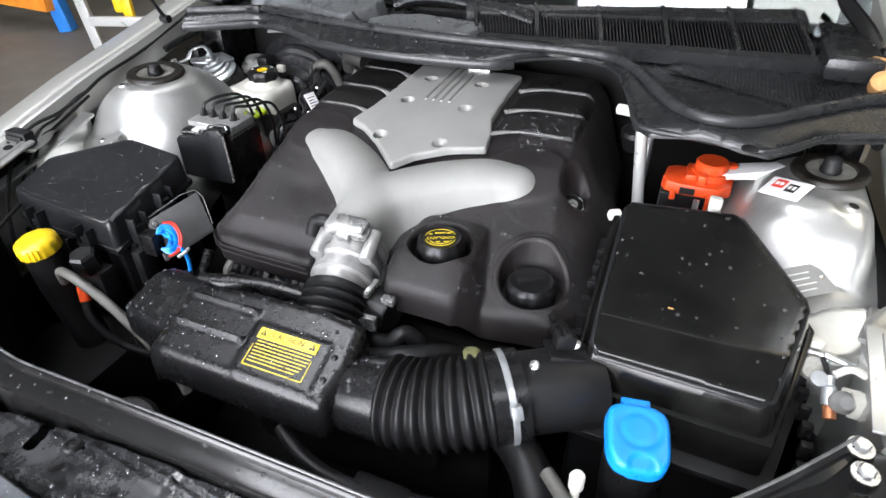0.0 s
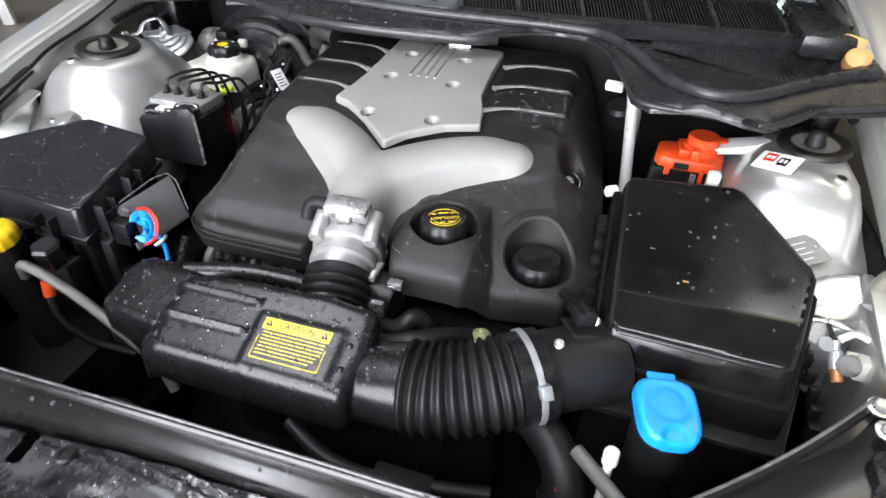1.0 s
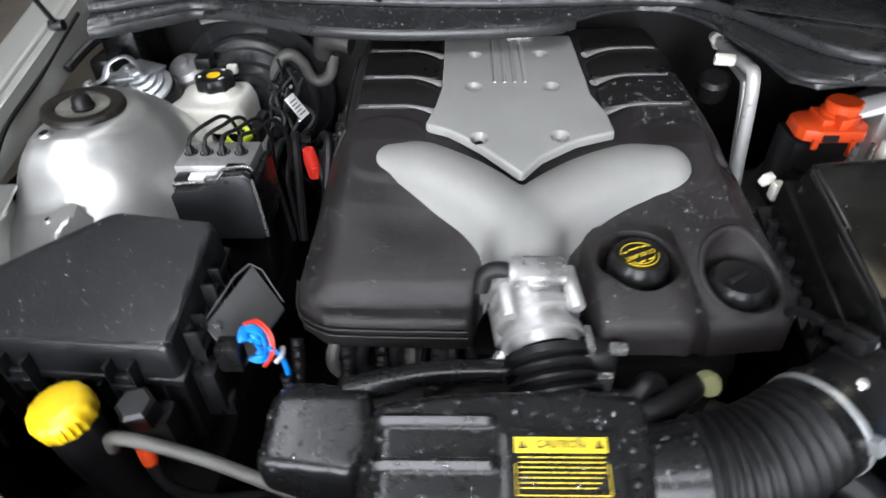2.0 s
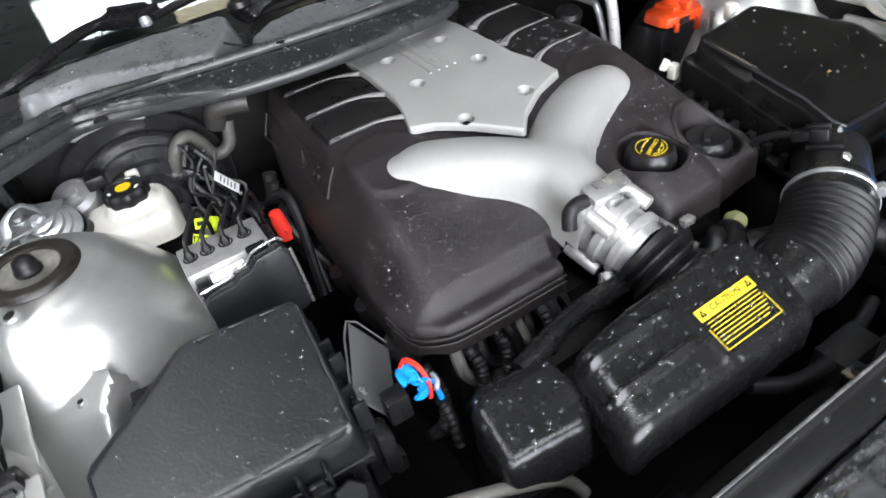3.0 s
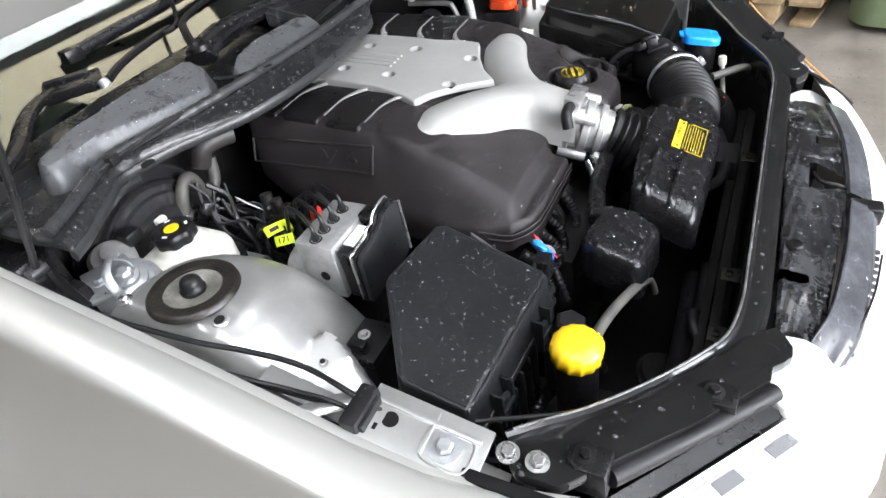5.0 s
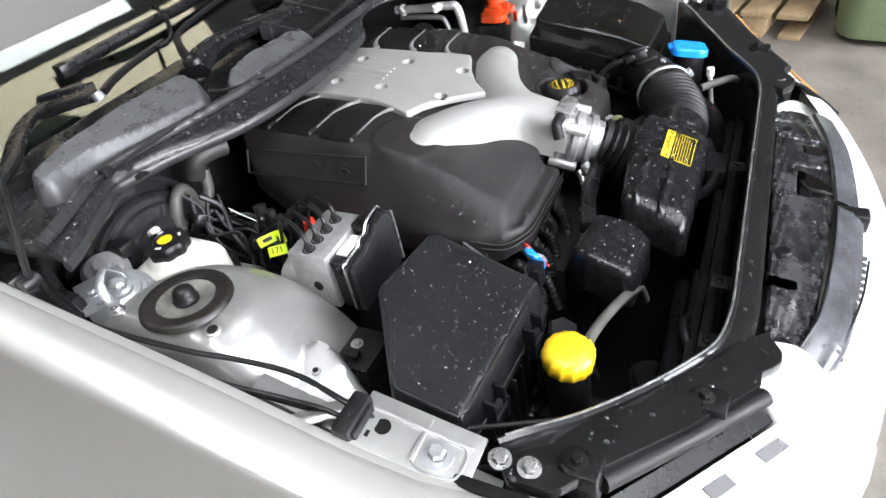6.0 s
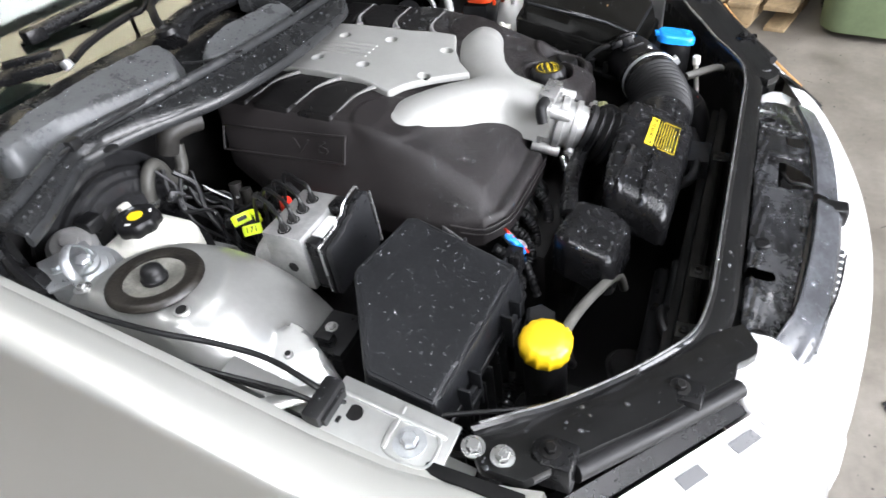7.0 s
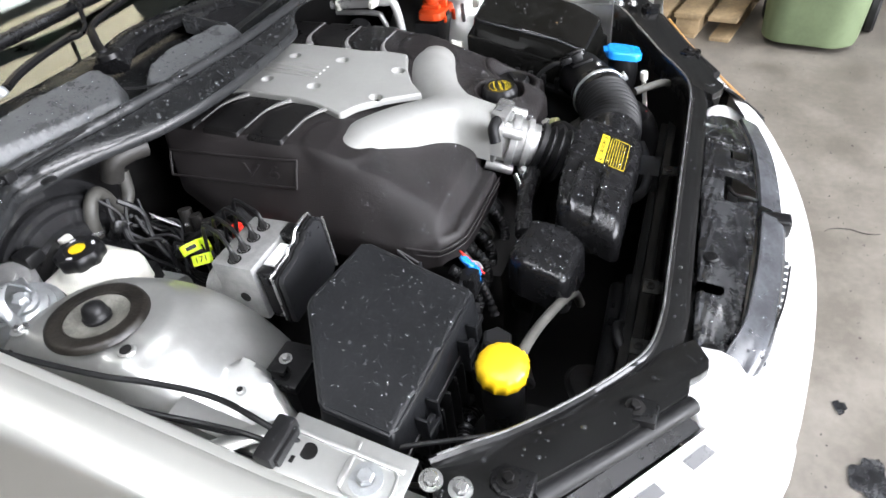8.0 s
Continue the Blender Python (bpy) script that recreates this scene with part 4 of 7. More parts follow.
part("bracket", join(box(-0.045, 0.045, -0.026, 0.026, -0.006, 0.006, 0.003, m=pose(-0.348, 0.425, 0.972, 10, 0, -36)), box(-0.030, 0.030, -0.030, -0.018, 0.004, 0.014, 0.002, m=pose(-0.348, 0.425, 0.972, 10, 0, -36)),
                      box(-0.040, 0.030, 0.012, 0.022, 0.004, 0.012, 0.002, m=pose(-0.348, 0.425, 0.972, 10, 0, -36))), "black_gloss", second, "glossy black arm bracket")
part("pivot", moved(lathe([(0.012, -0.008), (0.012, 0.004), (0.009, 0.008), (0, 0.009)], 16), pose(-0.330, 0.372, 0.972, -30) @ Matrix.Scale(0.75, 4)), "zinc", second, "bright pivot pin")
part("link", tube([(-0.320, 0.375, 0.972), (-0.270, 0.400, 0.974), (-0.200, 0.418, 0.976), (-0.13, 0.425, 0.978)], 0.007, 8, 5), "black", second, "thin link rod")
for s in (-1, 1):
    hinge = thing("bonnet_hinge", (s * 0.62, 0.40, 0.93), "black steel bonnet hinge with a bright bolt", "hinge", "bonnet hinges")
    part("hinge_arm", tube([(s * 0.655, 0.30, 0.945), (s * 0.64, 0.36, 0.965), (s * 0.61, 0.45, 0.99), (s * 0.60, 0.48, 1.02)], 0.013, 8, 5, 0.5), "black_paint", hinge)
    part("hinge_plate", box(s * 0.60, s * 0.665, 0.24, 0.33, 0.935, 0.948, 0.004), "black_paint", hinge)
    bolt((s * 0.64, 0.30, 0.948), (s * 0.64, 0.30, 1.2), 0.008, "alu_bright", hinge)

# ---- engine cover ----
COVER = [(-0.268, -0.225), (-0.255, -0.262), (-0.225, -0.286), (-0.19, -0.291), (-0.058, -0.294), (-0.052, -0.255), (0.058, -0.255), (0.078, -0.325), (0.172, -0.325), (0.205, -0.300), (0.295, -0.292), (0.342, -0.225), (0.322, 0.0), (0.305, 0.18), (0.26, 0.245), (-0.19, 0.245), (-0.245, 0.20), (-0.262, 0.12)]
CAP, OIL = (0.127, -0.247), (0.253, -0.236)


def plate_z(y):
    """A smooth rise from the front point of the plate to its rear."""
    u = np.clip((np.asarray(y) + 0.30) / 0.55, 0, 1)
    return 0.792 + 0.084 * (1 - (1 - u) ** 2.6)


def cover_z(x, y):
    left = np.interp(y, [-0.30, -0.24, -0.16, -0.07, 0.0, 0.22], [0.738, 0.772, 0.812, 0.842, 0.854, 0.869])
    right = np.interp(y, [-0.33, -0.29, -0.2, -0.08, 0.0, 0.22], [0.715, 0.742, 0.785, 0.838, 0.854, 0.869])
    z = np.where(x < 0, left, right)
    low = np.where(x < 0, 0.733 + 0.026 * ease(-0.2, 0.18, y), 0.728 + 0.012 * ease(-0.1, 0.2, y))
    wl = np.sin(np.pi / 2 * np.clip((x + 0.266) / 0.062, 0, 1)) ** 1.25
    wr = np.sin(np.pi / 2 * np.clip((0.338 - x - 0.08 * np.clip(y + 0.2, 0, 0.4)) / 0.085, 0, 1)) ** 1.25
    z = low + np.maximum(z - low, 0) * np.where(x < 0, wl, wr)
    # hollow below the end of the left pipe, and the raised saddle round both pipe ends
    z = z - 0.012 * np.exp(-((x + 0.12) / 0.05) ** 2 - ((y + 0.175) / 0.035) ** 2)
    for cx, cy in ((-0.165, -0.075), (0.198, -0.085)):
        d = np.hypot(x - cx, (y - cy) * 1.1)
        z = z + 0.004 * ease(0.066, 0.052, d)
    # flat ledge along the front rim
    k = ease(-0.250, -0.272, y) * (x < -0.05)
    z = z * (1 - k) + np.minimum(z, 0.742) * k
    # neck of the coolant filler
    d = np.hypot(x - CAP[0], y - CAP[1])
    side = np.abs(x - CAP[0])
    ahead = np.maximum(0, CAP[1] - y - 0.030)
    neck = 0.797 - 0.35 * ahead - 5.0 * ahead ** 2 - 9.0 * np.maximum(0, side - 0.020 - 0.12 * ahead) ** 2 - 0.9 * np.maximum(0, side - 0.050)
    z = np.maximum(z, np.where((d < 0.12) & (y < CAP[1] + 0.06), neck, 0))
    z = z - 0.046 * ease(0.0475, 0.042, d)
    # dish round the oil filler
    d = np.hypot(x - OIL[0], y - OIL[1])
    z = z + (0.727 - z) * ease(0.050, 0.043, d) + 0.002 * ease(0.062, 0.054, d) * ease(0.046, 0.050, d)
    # hollow for a bolt on the flank
    d = np.hypot(x - 0.268, (y + 0.075) / 1.7)
    z = z - 0.034 * ease(0.024, 0.012, d)
    return z


engine_cover = thing("engine_cover", (0.03, 0, 0.7), "dark grey moulded engine cover with silver plate, wet with drops", "engine cover")
shell = part("shell", moulded("shell", COVER, 0.012, cover_z, 0.003, 0.034, 0.06, 0.007), "cover", engine_cover, "dark grey grained plastic shell", 50)

for run in (((-0.268, -0.215), (-0.258, -0.262), (-0.228, -0.289), (-0.19, -0.295), (-0.062, -0.298)),):
    for drop in (0.011, 0.021):
        part("edge_bead", tube([(x, y, float(cover_z(np.array(max(x, -0.255)), np.array(max(y, -0.283)))) - drop) for x, y in run], 0.0016, 6, 6), "cover", engine_cover, "moulded bead round the rim")


def pads():
    for side, x0, x1 in ((-1, -0.213, -0.094), (1, 0.118, 0.248)):
        for y0, y1 in ((-0.002, 0.064), (0.078, 0.147), (0.162, 0.215)):
            inner, outer, d = (x1, x0, -1) if side < 0 else (x0, x1, 1)
            poly = [(outer, y0), (inner + d * 0.040, y0 - 0.001), (inner + d * 0.022, y0 - 0.006), (inner + d * 0.008, y0 - 0.010), (inner, y0 - 0.004), (inner, y1 - 0.030), (inner + d * 0.006, y1 - 0.020), (inner + d * 0.020, y1 - 0.008), (inner + d * 0.036, y1), (outer, y1)]
            if side > 0:
                poly = poly[::-1]
            part("pad", moulded("pad", poly, 0.004, lambda x, y: cover_z(x, y) + 0.004, 0.004, 0.012, 0.2, 0.004), "pad", engine_cover, "smooth black pad")
        for y in (-0.006, 0.072, 0.155):
            pts = []
            for k in range(9):
                x = x0 + 0.02 + (x1 - x0 - 0.02) * k / 8 if side < 0 else x1 - 0.02 + (x0 - x1 + 0.02) * k / 8
                bend = 0.026 * max(0.0, (k - 3.5) / 4.5) ** 2
                pts.append((x, y - bend + 0.004, float(cover_z(np.array(x), np.array(y))) + 0.004))
            part("rib", tube(pts, lambda t: 0.0017 + 0.0105 * max(0.0, t - 0.35) ** 1.4, 10, 2, 0.45, up=(0, 0, 1)), "rib_grey", engine_cover, "thin pale rib edge")


pads()

PLATE = [(-0.092, 0.192), (-0.092, 0.10), (-0.094, 0.03), (-0.101, -0.01), (-0.114, -0.052), (-0.085, -0.066), (-0.045, -0.098), (0.004, -0.147), (0.030, -0.118), (0.075, -0.090), (0.127, -0.070),
         (0.122, -0.03), (0.108, 0.01), (0.105, 0.10), (0.104, 0.192)]
BOLTS = ((-0.047, 0.123), (0.050, 0.124), (-0.050, 0.029), (0.056, 0.028), (-0.045, -0.084), (0.056, -0.082))


def silver_z(x, y):
    z = plate_z(y) + 0.001 - 0.25 * np.maximum(0, np.abs(x - 0.006) - 0.07) ** 1.5
    for bx, by in BOLTS:
        d = np.hypot(x - bx, y - by)
        z = z - 0.011 * ease(0.0115, 0.0075, d)
    for gx in (-0.0205, -0.0065, 0.0075, 0.0215):
        z = z - 0.0026 * ease(0.0028, 0.0014, np.abs(x - gx)) * ease(0.040, 0.044, y)
    return z


part("plate", moulded("plate", PLATE, 0.005, silver_z, 0.0018, 0.009, 0.08, 0.002), "silver_plastic", engine_cover, "silver shield plate with grooves and six bolt holes", 45)
for bx, by in BOLTS:
    z = float(plate_z(np.array(by)))
    part("bolt", moved(join(lathe([(0.0062, -0.012), (0.0062, -0.007), (0.005, -0.006), (0.003, -0.006), (0.003, -0.009), (0, -0.009)], 14)), pose(bx, by, z)), "dark" if (bx, by) == BOLTS[4] else "alu", engine_cover)
for gx in (-0.0205, -0.0065, 0.0075, 0.0215):
    part("groove_dot", moved(lathe([(0.0022, 0), (0.002, 0.0012), (0, 0.0016)], 10), pose(gx, 0.040, float(plate_z(np.array(0.04))) + 0.0005)), "white", engine_cover)
part("badge_clip", box(0.004, 0.046, 0.176, 0.192, 0.872, 0.885, 0.004), "alu_bright", engine_cover, "bright clip at the rear of the plate")

# the two intake pipes, one smooth casting
PIPES = (((0.002, -0.292, 0.783, 0.040), (0.002, -0.235, 0.800, 0.039), (-0.012, -0.190, 0.807, 0.042), (-0.061, -0.138, 0.812, 0.0435), (-0.118, -0.099, 0.815, 0.0435), (-0.152, -0.086, 0.812, 0.040)),
         ((0.002, -0.292, 0.783, 0.040), (0.004, -0.235, 0.800, 0.039), (0.022, -0.186, 0.807, 0.042), (0.080, -0.138, 0.812, 0.0435), (0.142, -0.109, 0.815, 0.0435), (0.183, -0.100, 0.812, 0.040)))


def pipes_mesh():
    step = 0.0028
    X, Y = np.meshgrid(np.arange(-0.215, 0.245, step), np.arange(-0.298, -0.025, step), indexing="ij")
    total = np.zeros(X.shape)
    for pipe in PIPES:
        path = curve_points([p[:3] for p in pipe], 6)
        radii = np.interp(np.linspace(0, 1, len(path)), np.linspace(0, 1, len(pipe)), [p[3] for p in pipe])
        best, zc, rr = np.full(X.shape, 9.0), np.zeros(X.shape), np.zeros(X.shape)
        for a, b, ra, rb in zip(path, path[1:], radii, radii[1:]):
            ex, ey = b.x - a.x, b.y - a.y
            t = np.clip(((X - a.x) * ex + (Y - a.y) * ey) / (ex * ex + ey * ey), 0, 1)
            d = np.hypot(X - a.x - t * ex, Y - a.y - t * ey)
            near = d < best
            best, zc, rr = np.where(near, d, best), np.where(near, a.z + t * (b.z - a.z), zc), np.where(near, ra + t * (rb - ra), rr)
        h = np.where(best < rr, zc + 0.80 * np.sqrt(np.maximum(rr ** 2 - best ** 2, 0)), zc - 4.0 * (best - rr))
        total = total + np.exp((h - 0.8) * 260)
    Z = 0.8 + np.log(total) / 260
    keep = Z > 0.752
    quad = keep[:-1, :-1] & keep[1:, :-1] & keep[1:, 1:] & keep[:-1, 1:]
    index = np.arange(X.size).reshape(X.shape)
    faces = np.stack([index[:-1, :-1][quad], index[1:, :-1][quad], index[1:, 1:][quad], index[:-1, 1:][quad]], 1)
    me = bpy.data.meshes.new("pipes")
    me.from_pydata(np.stack([X.ravel(), Y.ravel(), Z.ravel()], 1).tolist(), [], faces.tolist())
    bm = bmesh.new()
    bm.from_mesh(me)
    bpy.data.meshes.remove(me)
    bmesh.ops.delete(bm, geom=[v for v in bm.verts if not v.link_faces], context="VERTS")
    return bm


part("intake_pipe", pipes_mesh(), "silver_plastic", engine_cover, "smooth silver Y-shaped intake pipes", 80)

# raised badge field on the flank
FLANK = Matrix.Translation((-0.2375, 0.088, 0.815)) @ Matrix(((0, 0.42, -0.907, 0), (-1, 0, 0, 0), (0, 0.907, 0.42, 0), (0, 0, 0, 1)))


def flank(y, z, out=0.0):
    """The point of the cover's flank at a height, moved outwards."""
    xs = np.linspace(-0.266, -0.16, 200)
    x = float(xs[np.argmin(np.abs(cover_z(xs, np.full(200, y)) - z))])
    return (x - out * 0.9, y, z + out * 0.42)


frame_pts = [(0.206, 0.834), (0.206, 0.796), (-0.030, 0.796), (-0.030, 0.834), (0.206, 0.834)]
for (ya, za), (yb, zb) in zip(frame_pts, frame_pts[1:]):
    part("badge_frame", tube([flank(ya + (yb - ya) * k / 8, za + (zb - za) * k / 8, 0.001) for k in range(9)], 0.0022, 6, 2), "cover", engine_cover)
for y, txt in ((0.050, "V"), (0.010, "6")):
    p = flank(y, 0.815, 0.0012)
    lettering(txt, 0.036, "cover", engine_cover, Matrix.Translation(p) @ FLANK.to_3x3().to_4x4() @ Matrix.Diagonal((1.55, 0.85, 1, 1)), 0.0022, "badge_letter")
for i in range(7):
    p = flank(0.185 - 0.017 * i, 0.815, -0.001)
    part("badge_bar", box(-0.006, 0.006, -0.009, 0.009, -0.004, 0.0006, 0.0003, m=Matrix.Translation(p) @ FLANK.to_3x3().to_4x4()), "cover", engine_cover)


def well(cx, cy, r_in, r_out, floor, name):
    """A smooth round wall that lines a hole of the cover; its rim follows the cover's surface."""
    bm, rows, n = bmesh.new(), [], 72
    for k in range(n):
        a = 2 * math.pi * k / n
        c, q = math.cos(a), math.sin(a)
        top = max(float(cover_z(np.array(cx + (r_out + 0.003) * c), np.array(cy + (r_out + 0.003) * q))), floor + 0.006)
        ring = [(r_out + 0.0035, top - 0.0015), (r_out + 0.001, top + 0.0016), (r_out - 0.0015, top + 0.0018), (r_in + 0.0006, top - 0.0010), (r_in, top - 0.004), (r_in - 0.001, floor + 0.004), (r_in - 0.004, floor), (0.01, floor)]
        rows.append([bm.verts.new((cx + r * c, cy + r * q, z)) for r, z in ring])
    for k in range(n):
        a, b = rows[k], rows[(k + 1) % n]
        for j in range(len(a) - 1):
            bm.faces.new((a[j], b[j], b[j + 1], a[j + 1]))
    bmesh.ops.recalc_face_normals(bm, faces=bm.faces)
    return part(name, bm, "cover", engine_cover, "smooth round well of a filler", 50)


well(CAP[0], CAP[1], 0.0425, 0.0470, 0.757, "filler_well")
well(OIL[0], OIL[1], 0.0430, 0.0490, 0.731, "filler_well")


def knurled(r, h, n, depth=0.06):
    return lambda a, q, z: q * (1 + (depth * (abs(math.sin(n * a / 2)) ** 0.6 - 0.7) if q > r * 0.85 and z < h * 0.86 else 0))


def filler_cap(name, at, r, h, label, parent):
    bm = moved(lathe([(r * 0.92, 0), (r, h * 0.08), (r, h * 0.7), (r * 0.96, h * 0.85), (r * 0.84, h), (r * 0.78, h * 0.97), (0, h * 0.97)], 72, wave=knurled(r, h, 9)), pose(*at))
    return part(name, bm, "black", parent, label, 40)


cap = filler_cap("coolant_cap", (CAP[0], CAP[1], 0.762), 0.0325, 0.040, "ribbed black coolant cap with yellow print", engine_cover)
CAP_TOP = pose(CAP[0], CAP[1], 0.8018, 0, 0, 205)
lettering("COOLANT", 0.0080, "yellow_print", cap, CAP_TOP @ pose(0, 0.001, 0), 0.0002, "print")
for a0, a1, r in ((20, 160, 0.021), (200, 340, 0.021), (30, 150, 0.0165)):
    pts = [(r * math.cos(radians(a)), r * math.sin(radians(a)) * 0.92, 0) for a in np.linspace(a0, a1, 9)]
    part("print_arc", moved(tube(pts, 0.0005, 5, 2), CAP_TOP), "yellow_print", cap)
for x, y, w in ((-0.007, 0.011, 0.007), (0.004, 0.011, 0.006), (-0.012, -0.009, 0.006), (0.0, -0.010, 0.014), (0.013, -0.0085, 0.005)):
    part("print_bar", box(x - w / 2, x + w / 2, y - 0.0009, y + 0.0009, 0, 0.0006, m=CAP_TOP), "yellow_print", cap)
oil = filler_cap("oil_cap", (OIL[0], OIL[1], 0.728), 0.0335, 0.030, "ribbed black oil filler cap in its dish", engine_cover)
part("cap_grip", box(-0.020, 0.020, -0.0045, 0.0045, 0.0, 0.006, 0.002, m=pose(OIL[0], OIL[1], 0.757, 0, 0, 35)), "black", oil)

bolt((0.268, -0.082, float(cover_z(np.array(0.268), np.array(-0.082))) + 0.002), (0.30, -0.14, 0.86), 0.0055, "alu_bright", engine_cover, "flank_bolt", 1.4, "bright bolt in a pocket")
POCKET = (0.268, -0.082, float(cover_z(np.array(0.268), np.array(-0.082))) - 0.001)
part("bolt_pocket", moved(lathe([(0.0185, -0.004), (0.0185, 0.003), (0.0165, 0.0042), (0.0140, 0.003), (0.0130, 0.001), (0, 0.001)], 28), along(POCKET, (0.30, -0.14, 0.86))), "airbox", engine_cover, "black cup round the bolt")

# ---- throttle body and its bellows ----
throttle = thing("throttle_body", (0.0, -0.32, 0.72), "cast aluminium throttle body with bright flange, bolts and black motor", "throttle body")
T0, T1 = Vector((0.008, -0.271, 0.767)), Vector((0.019, -0.342, 0.747))
TB = along(T0, T1) @ Matrix.Diagonal((1, 1, 0.84, 1))
part("casting", moved(lathe([(0.030, -0.004), (0.047, -0.004), (0.047, 0.010), (0.041, 0.013), (0.040, 0.030), (0.046, 0.032), (0.046, 0.044), (0.040, 0.047), (0.0395, 0.060), (0.044, 0.062), (0.044, 0.072), (0.038, 0.074), (0.036, 0.088)], 40), TB),
     "alu", throttle, "round ribbed aluminium casting", 30)
ups = (TB.to_3x3().inverted() @ UP)
UPA = math.atan2(ups.y, ups.x)


def on_body(angle, r, s):
    a = UPA + radians(angle)
    return TB @ Vector((r * math.cos(a), r * math.sin(a), s))


for ang in (45, 135, -45, -135):
    p, q = on_body(ang, 0.049, -0.004), on_body(ang, 0.049, 0.05)
    part("boss", moved(lathe([(0, 0), (0.0095, 0), (0.0095, 0.046), (0.008, 0.048), (0, 0.048)], 16), along(p, q)), "alu", throttle)
    bolt(on_body(ang, 0.049, 0.044), on_body(ang, 0.049, 0.2), 0.0052, "alu_bright", throttle)
part("top_sensor", moved(join(box(-0.030, 0.030, -0.014, 0.014, -0.008, 0.012, 0.006), box(-0.010, 0.010, -0.020, -0.010, -0.006, 0.006, 0.003)), pose(0.010, -0.286, 0.812, 16)), "alu_bright", throttle, "bright raised boss on top")
part("vacuum_elbow", join(tube([(-0.018, -0.286, 0.813), (-0.032, -0.285, 0.814), (-0.044, -0.286, 0.808), (-0.048, -0.290, 0.790)], 0.009, 12, 6)), "rubber", throttle, "short black vacuum elbow")
part("drive_motor", moved(join(lathe([(0, -0.006), (0.026, -0.006), (0.026, 0.030), (0.022, 0.036), (0, 0.036)], 28), box(-0.02, 0.02, -0.032, -0.016, 0.0, 0.03, 0.004)), along((0.060, -0.326, 0.727), (0.120, -0.341, 0.724))), "black", throttle, "round black throttle motor")
part("motor_clip", join(box(0.060, 0.068, -0.348, -0.314, 0.754, 0.762, 0.002), box(0.084, 0.102, -0.346, -0.334, 0.748, 0.758, 0.002), box(0.058, 0.086, -0.368, -0.358, 0.718, 0.740, 0.003)), "alu_bright", throttle, "bright metal clips")
part("side_stub", moved(lathe([(0, 0), (0.011, 0), (0.011, 0.016), (0.013, 0.018), (0.013, 0.024), (0, 0.024)], 16), along((-0.022, -0.326, 0.725), (-0.050, -0.358, 0.708))), "alu_bright", throttle, "short bright pipe stub")
part("drain_stub", moved(lathe([(0, 0), (0.008, 0), (0.008, 0.02), (0.010, 0.021), (0.010, 0.027), (0, 0.027)], 14), along((-0.014, -0.314, 0.708), (-0.044, -0.341, 0.680))), "alu_bright", throttle)
BELLOWS = along(T1, (0.029, -0.400, 0.719))
ring = [(0.036, -0.004), (0.0435, -0.002), (0.0435, 0.006), (0.039, 0.008)]
for k in range(3):
    s = 0.010 + 0.014 * k
    ring += [(0.037 + 0.002 * k, s), (0.0445 + 0.002 * k, s + 0.005), (0.0445 + 0.002 * k, s + 0.008), (0.037 + 0.002 * k, s + 0.012)]
part("bellows", moved(lathe(ring + [(0.043, 0.054), (0.043, 0.074)], 40), BELLOWS), "rubber", throttle, "black rubber bellows with three folds", 40)

# ---- intake box in front of the engine ----
intake = thing("intake_box", (0, -0.45, 0.6), "black moulded intake box with ribs and a yellow caution label", "intake box")


def box_z(x, y):
    z = 0.756 + 0.36 * np.minimum(0.05, y + 0.449) - 0.35 * np.maximum(0, y + 0.385)
    for ry in (-0.432, -0.468):
        z = z + 0.0065 * ease(0.0055, 0.0015, np.abs(y - ry)) * ease(-0.158, -0.150, x) * ease(-0.034, -0.044, x)
    z = z + 0.0015 * ease(-0.035, -0.028, x) * ease(0.078, 0.070, x) * ease(-0.505, -0.499, y) * ease(-0.438, -0.444, y)
    return z - 0.012 * ease(-0.135, -0.165, x)


BOX = [(-0.168, -0.508), (0.096, -0.512), (0.108, -0.46), (0.102, -0.405), (0.04, -0.398), (-0.07, -0.402), (-0.155, -0.412)]
part("main_chamber", moulded("main_chamber", BOX, 0.014, box_z, 0.003, 0.036, 0.02, 0.015), "black_gloss", intake, "long black chamber with raised ribs", 45)
part("chamber_floor", box(-0.15, 0.085, -0.495, -0.41, 0.672, 0.69), "black", intake)


def small_z(x, y):
    return 0.736 + 0.30 * np.minimum(0, y + 0.39) - 0.06 * np.maximum(0, -0.23 - x)


part("side_chamber", moulded("side_chamber", [(-0.268, -0.452), (-0.172, -0.462), (-0.150, -0.43), (-0.160, -0.372), (-0.245, -0.362), (-0.262, -0.385)], 0.014, small_z, 0.003, 0.050, 0.04, 0.014), "black_gloss", intake, "small rounded side chamber", 45)
part("side_pipe", tube([(-0.19, -0.372, 0.725), (-0.10, -0.352, 0.728), (0.0, -0.345, 0.722), (0.06, -0.345, 0.715)], 0.013, 12, 5), "black_gloss", intake, "thin black pipe along the back of the box")


def label_at(u, v, h=0.0):
    # u to the right, v forward, on the sloping top of the box
    x, y = u, v
    return (x, y, float(box_z(np.array(x), np.array(y))) + h)


def label_piece(u0, u1, v0, v1, mat, name, h, label=""):
    bm = bmesh.new()
    lo = [bm.verts.new(label_at(u, v, 0.0)) for u, v in ((u0, v0), (u1, v0), (u1, v1), (u0, v1))]
    hi = [bm.verts.new(label_at(u, v, h)) for u, v in ((u0, v0), (u1, v0), (u1, v1), (u0, v1))]
    bm.faces.new(hi)
    for i in range(4):
        bm.faces.new((lo[i], lo[(i + 1) % 4], hi[(i + 1) % 4], hi[i]))
    bmesh.ops.recalc_face_normals(bm, faces=bm.faces)
    return part(name, bm, mat, intake, label)


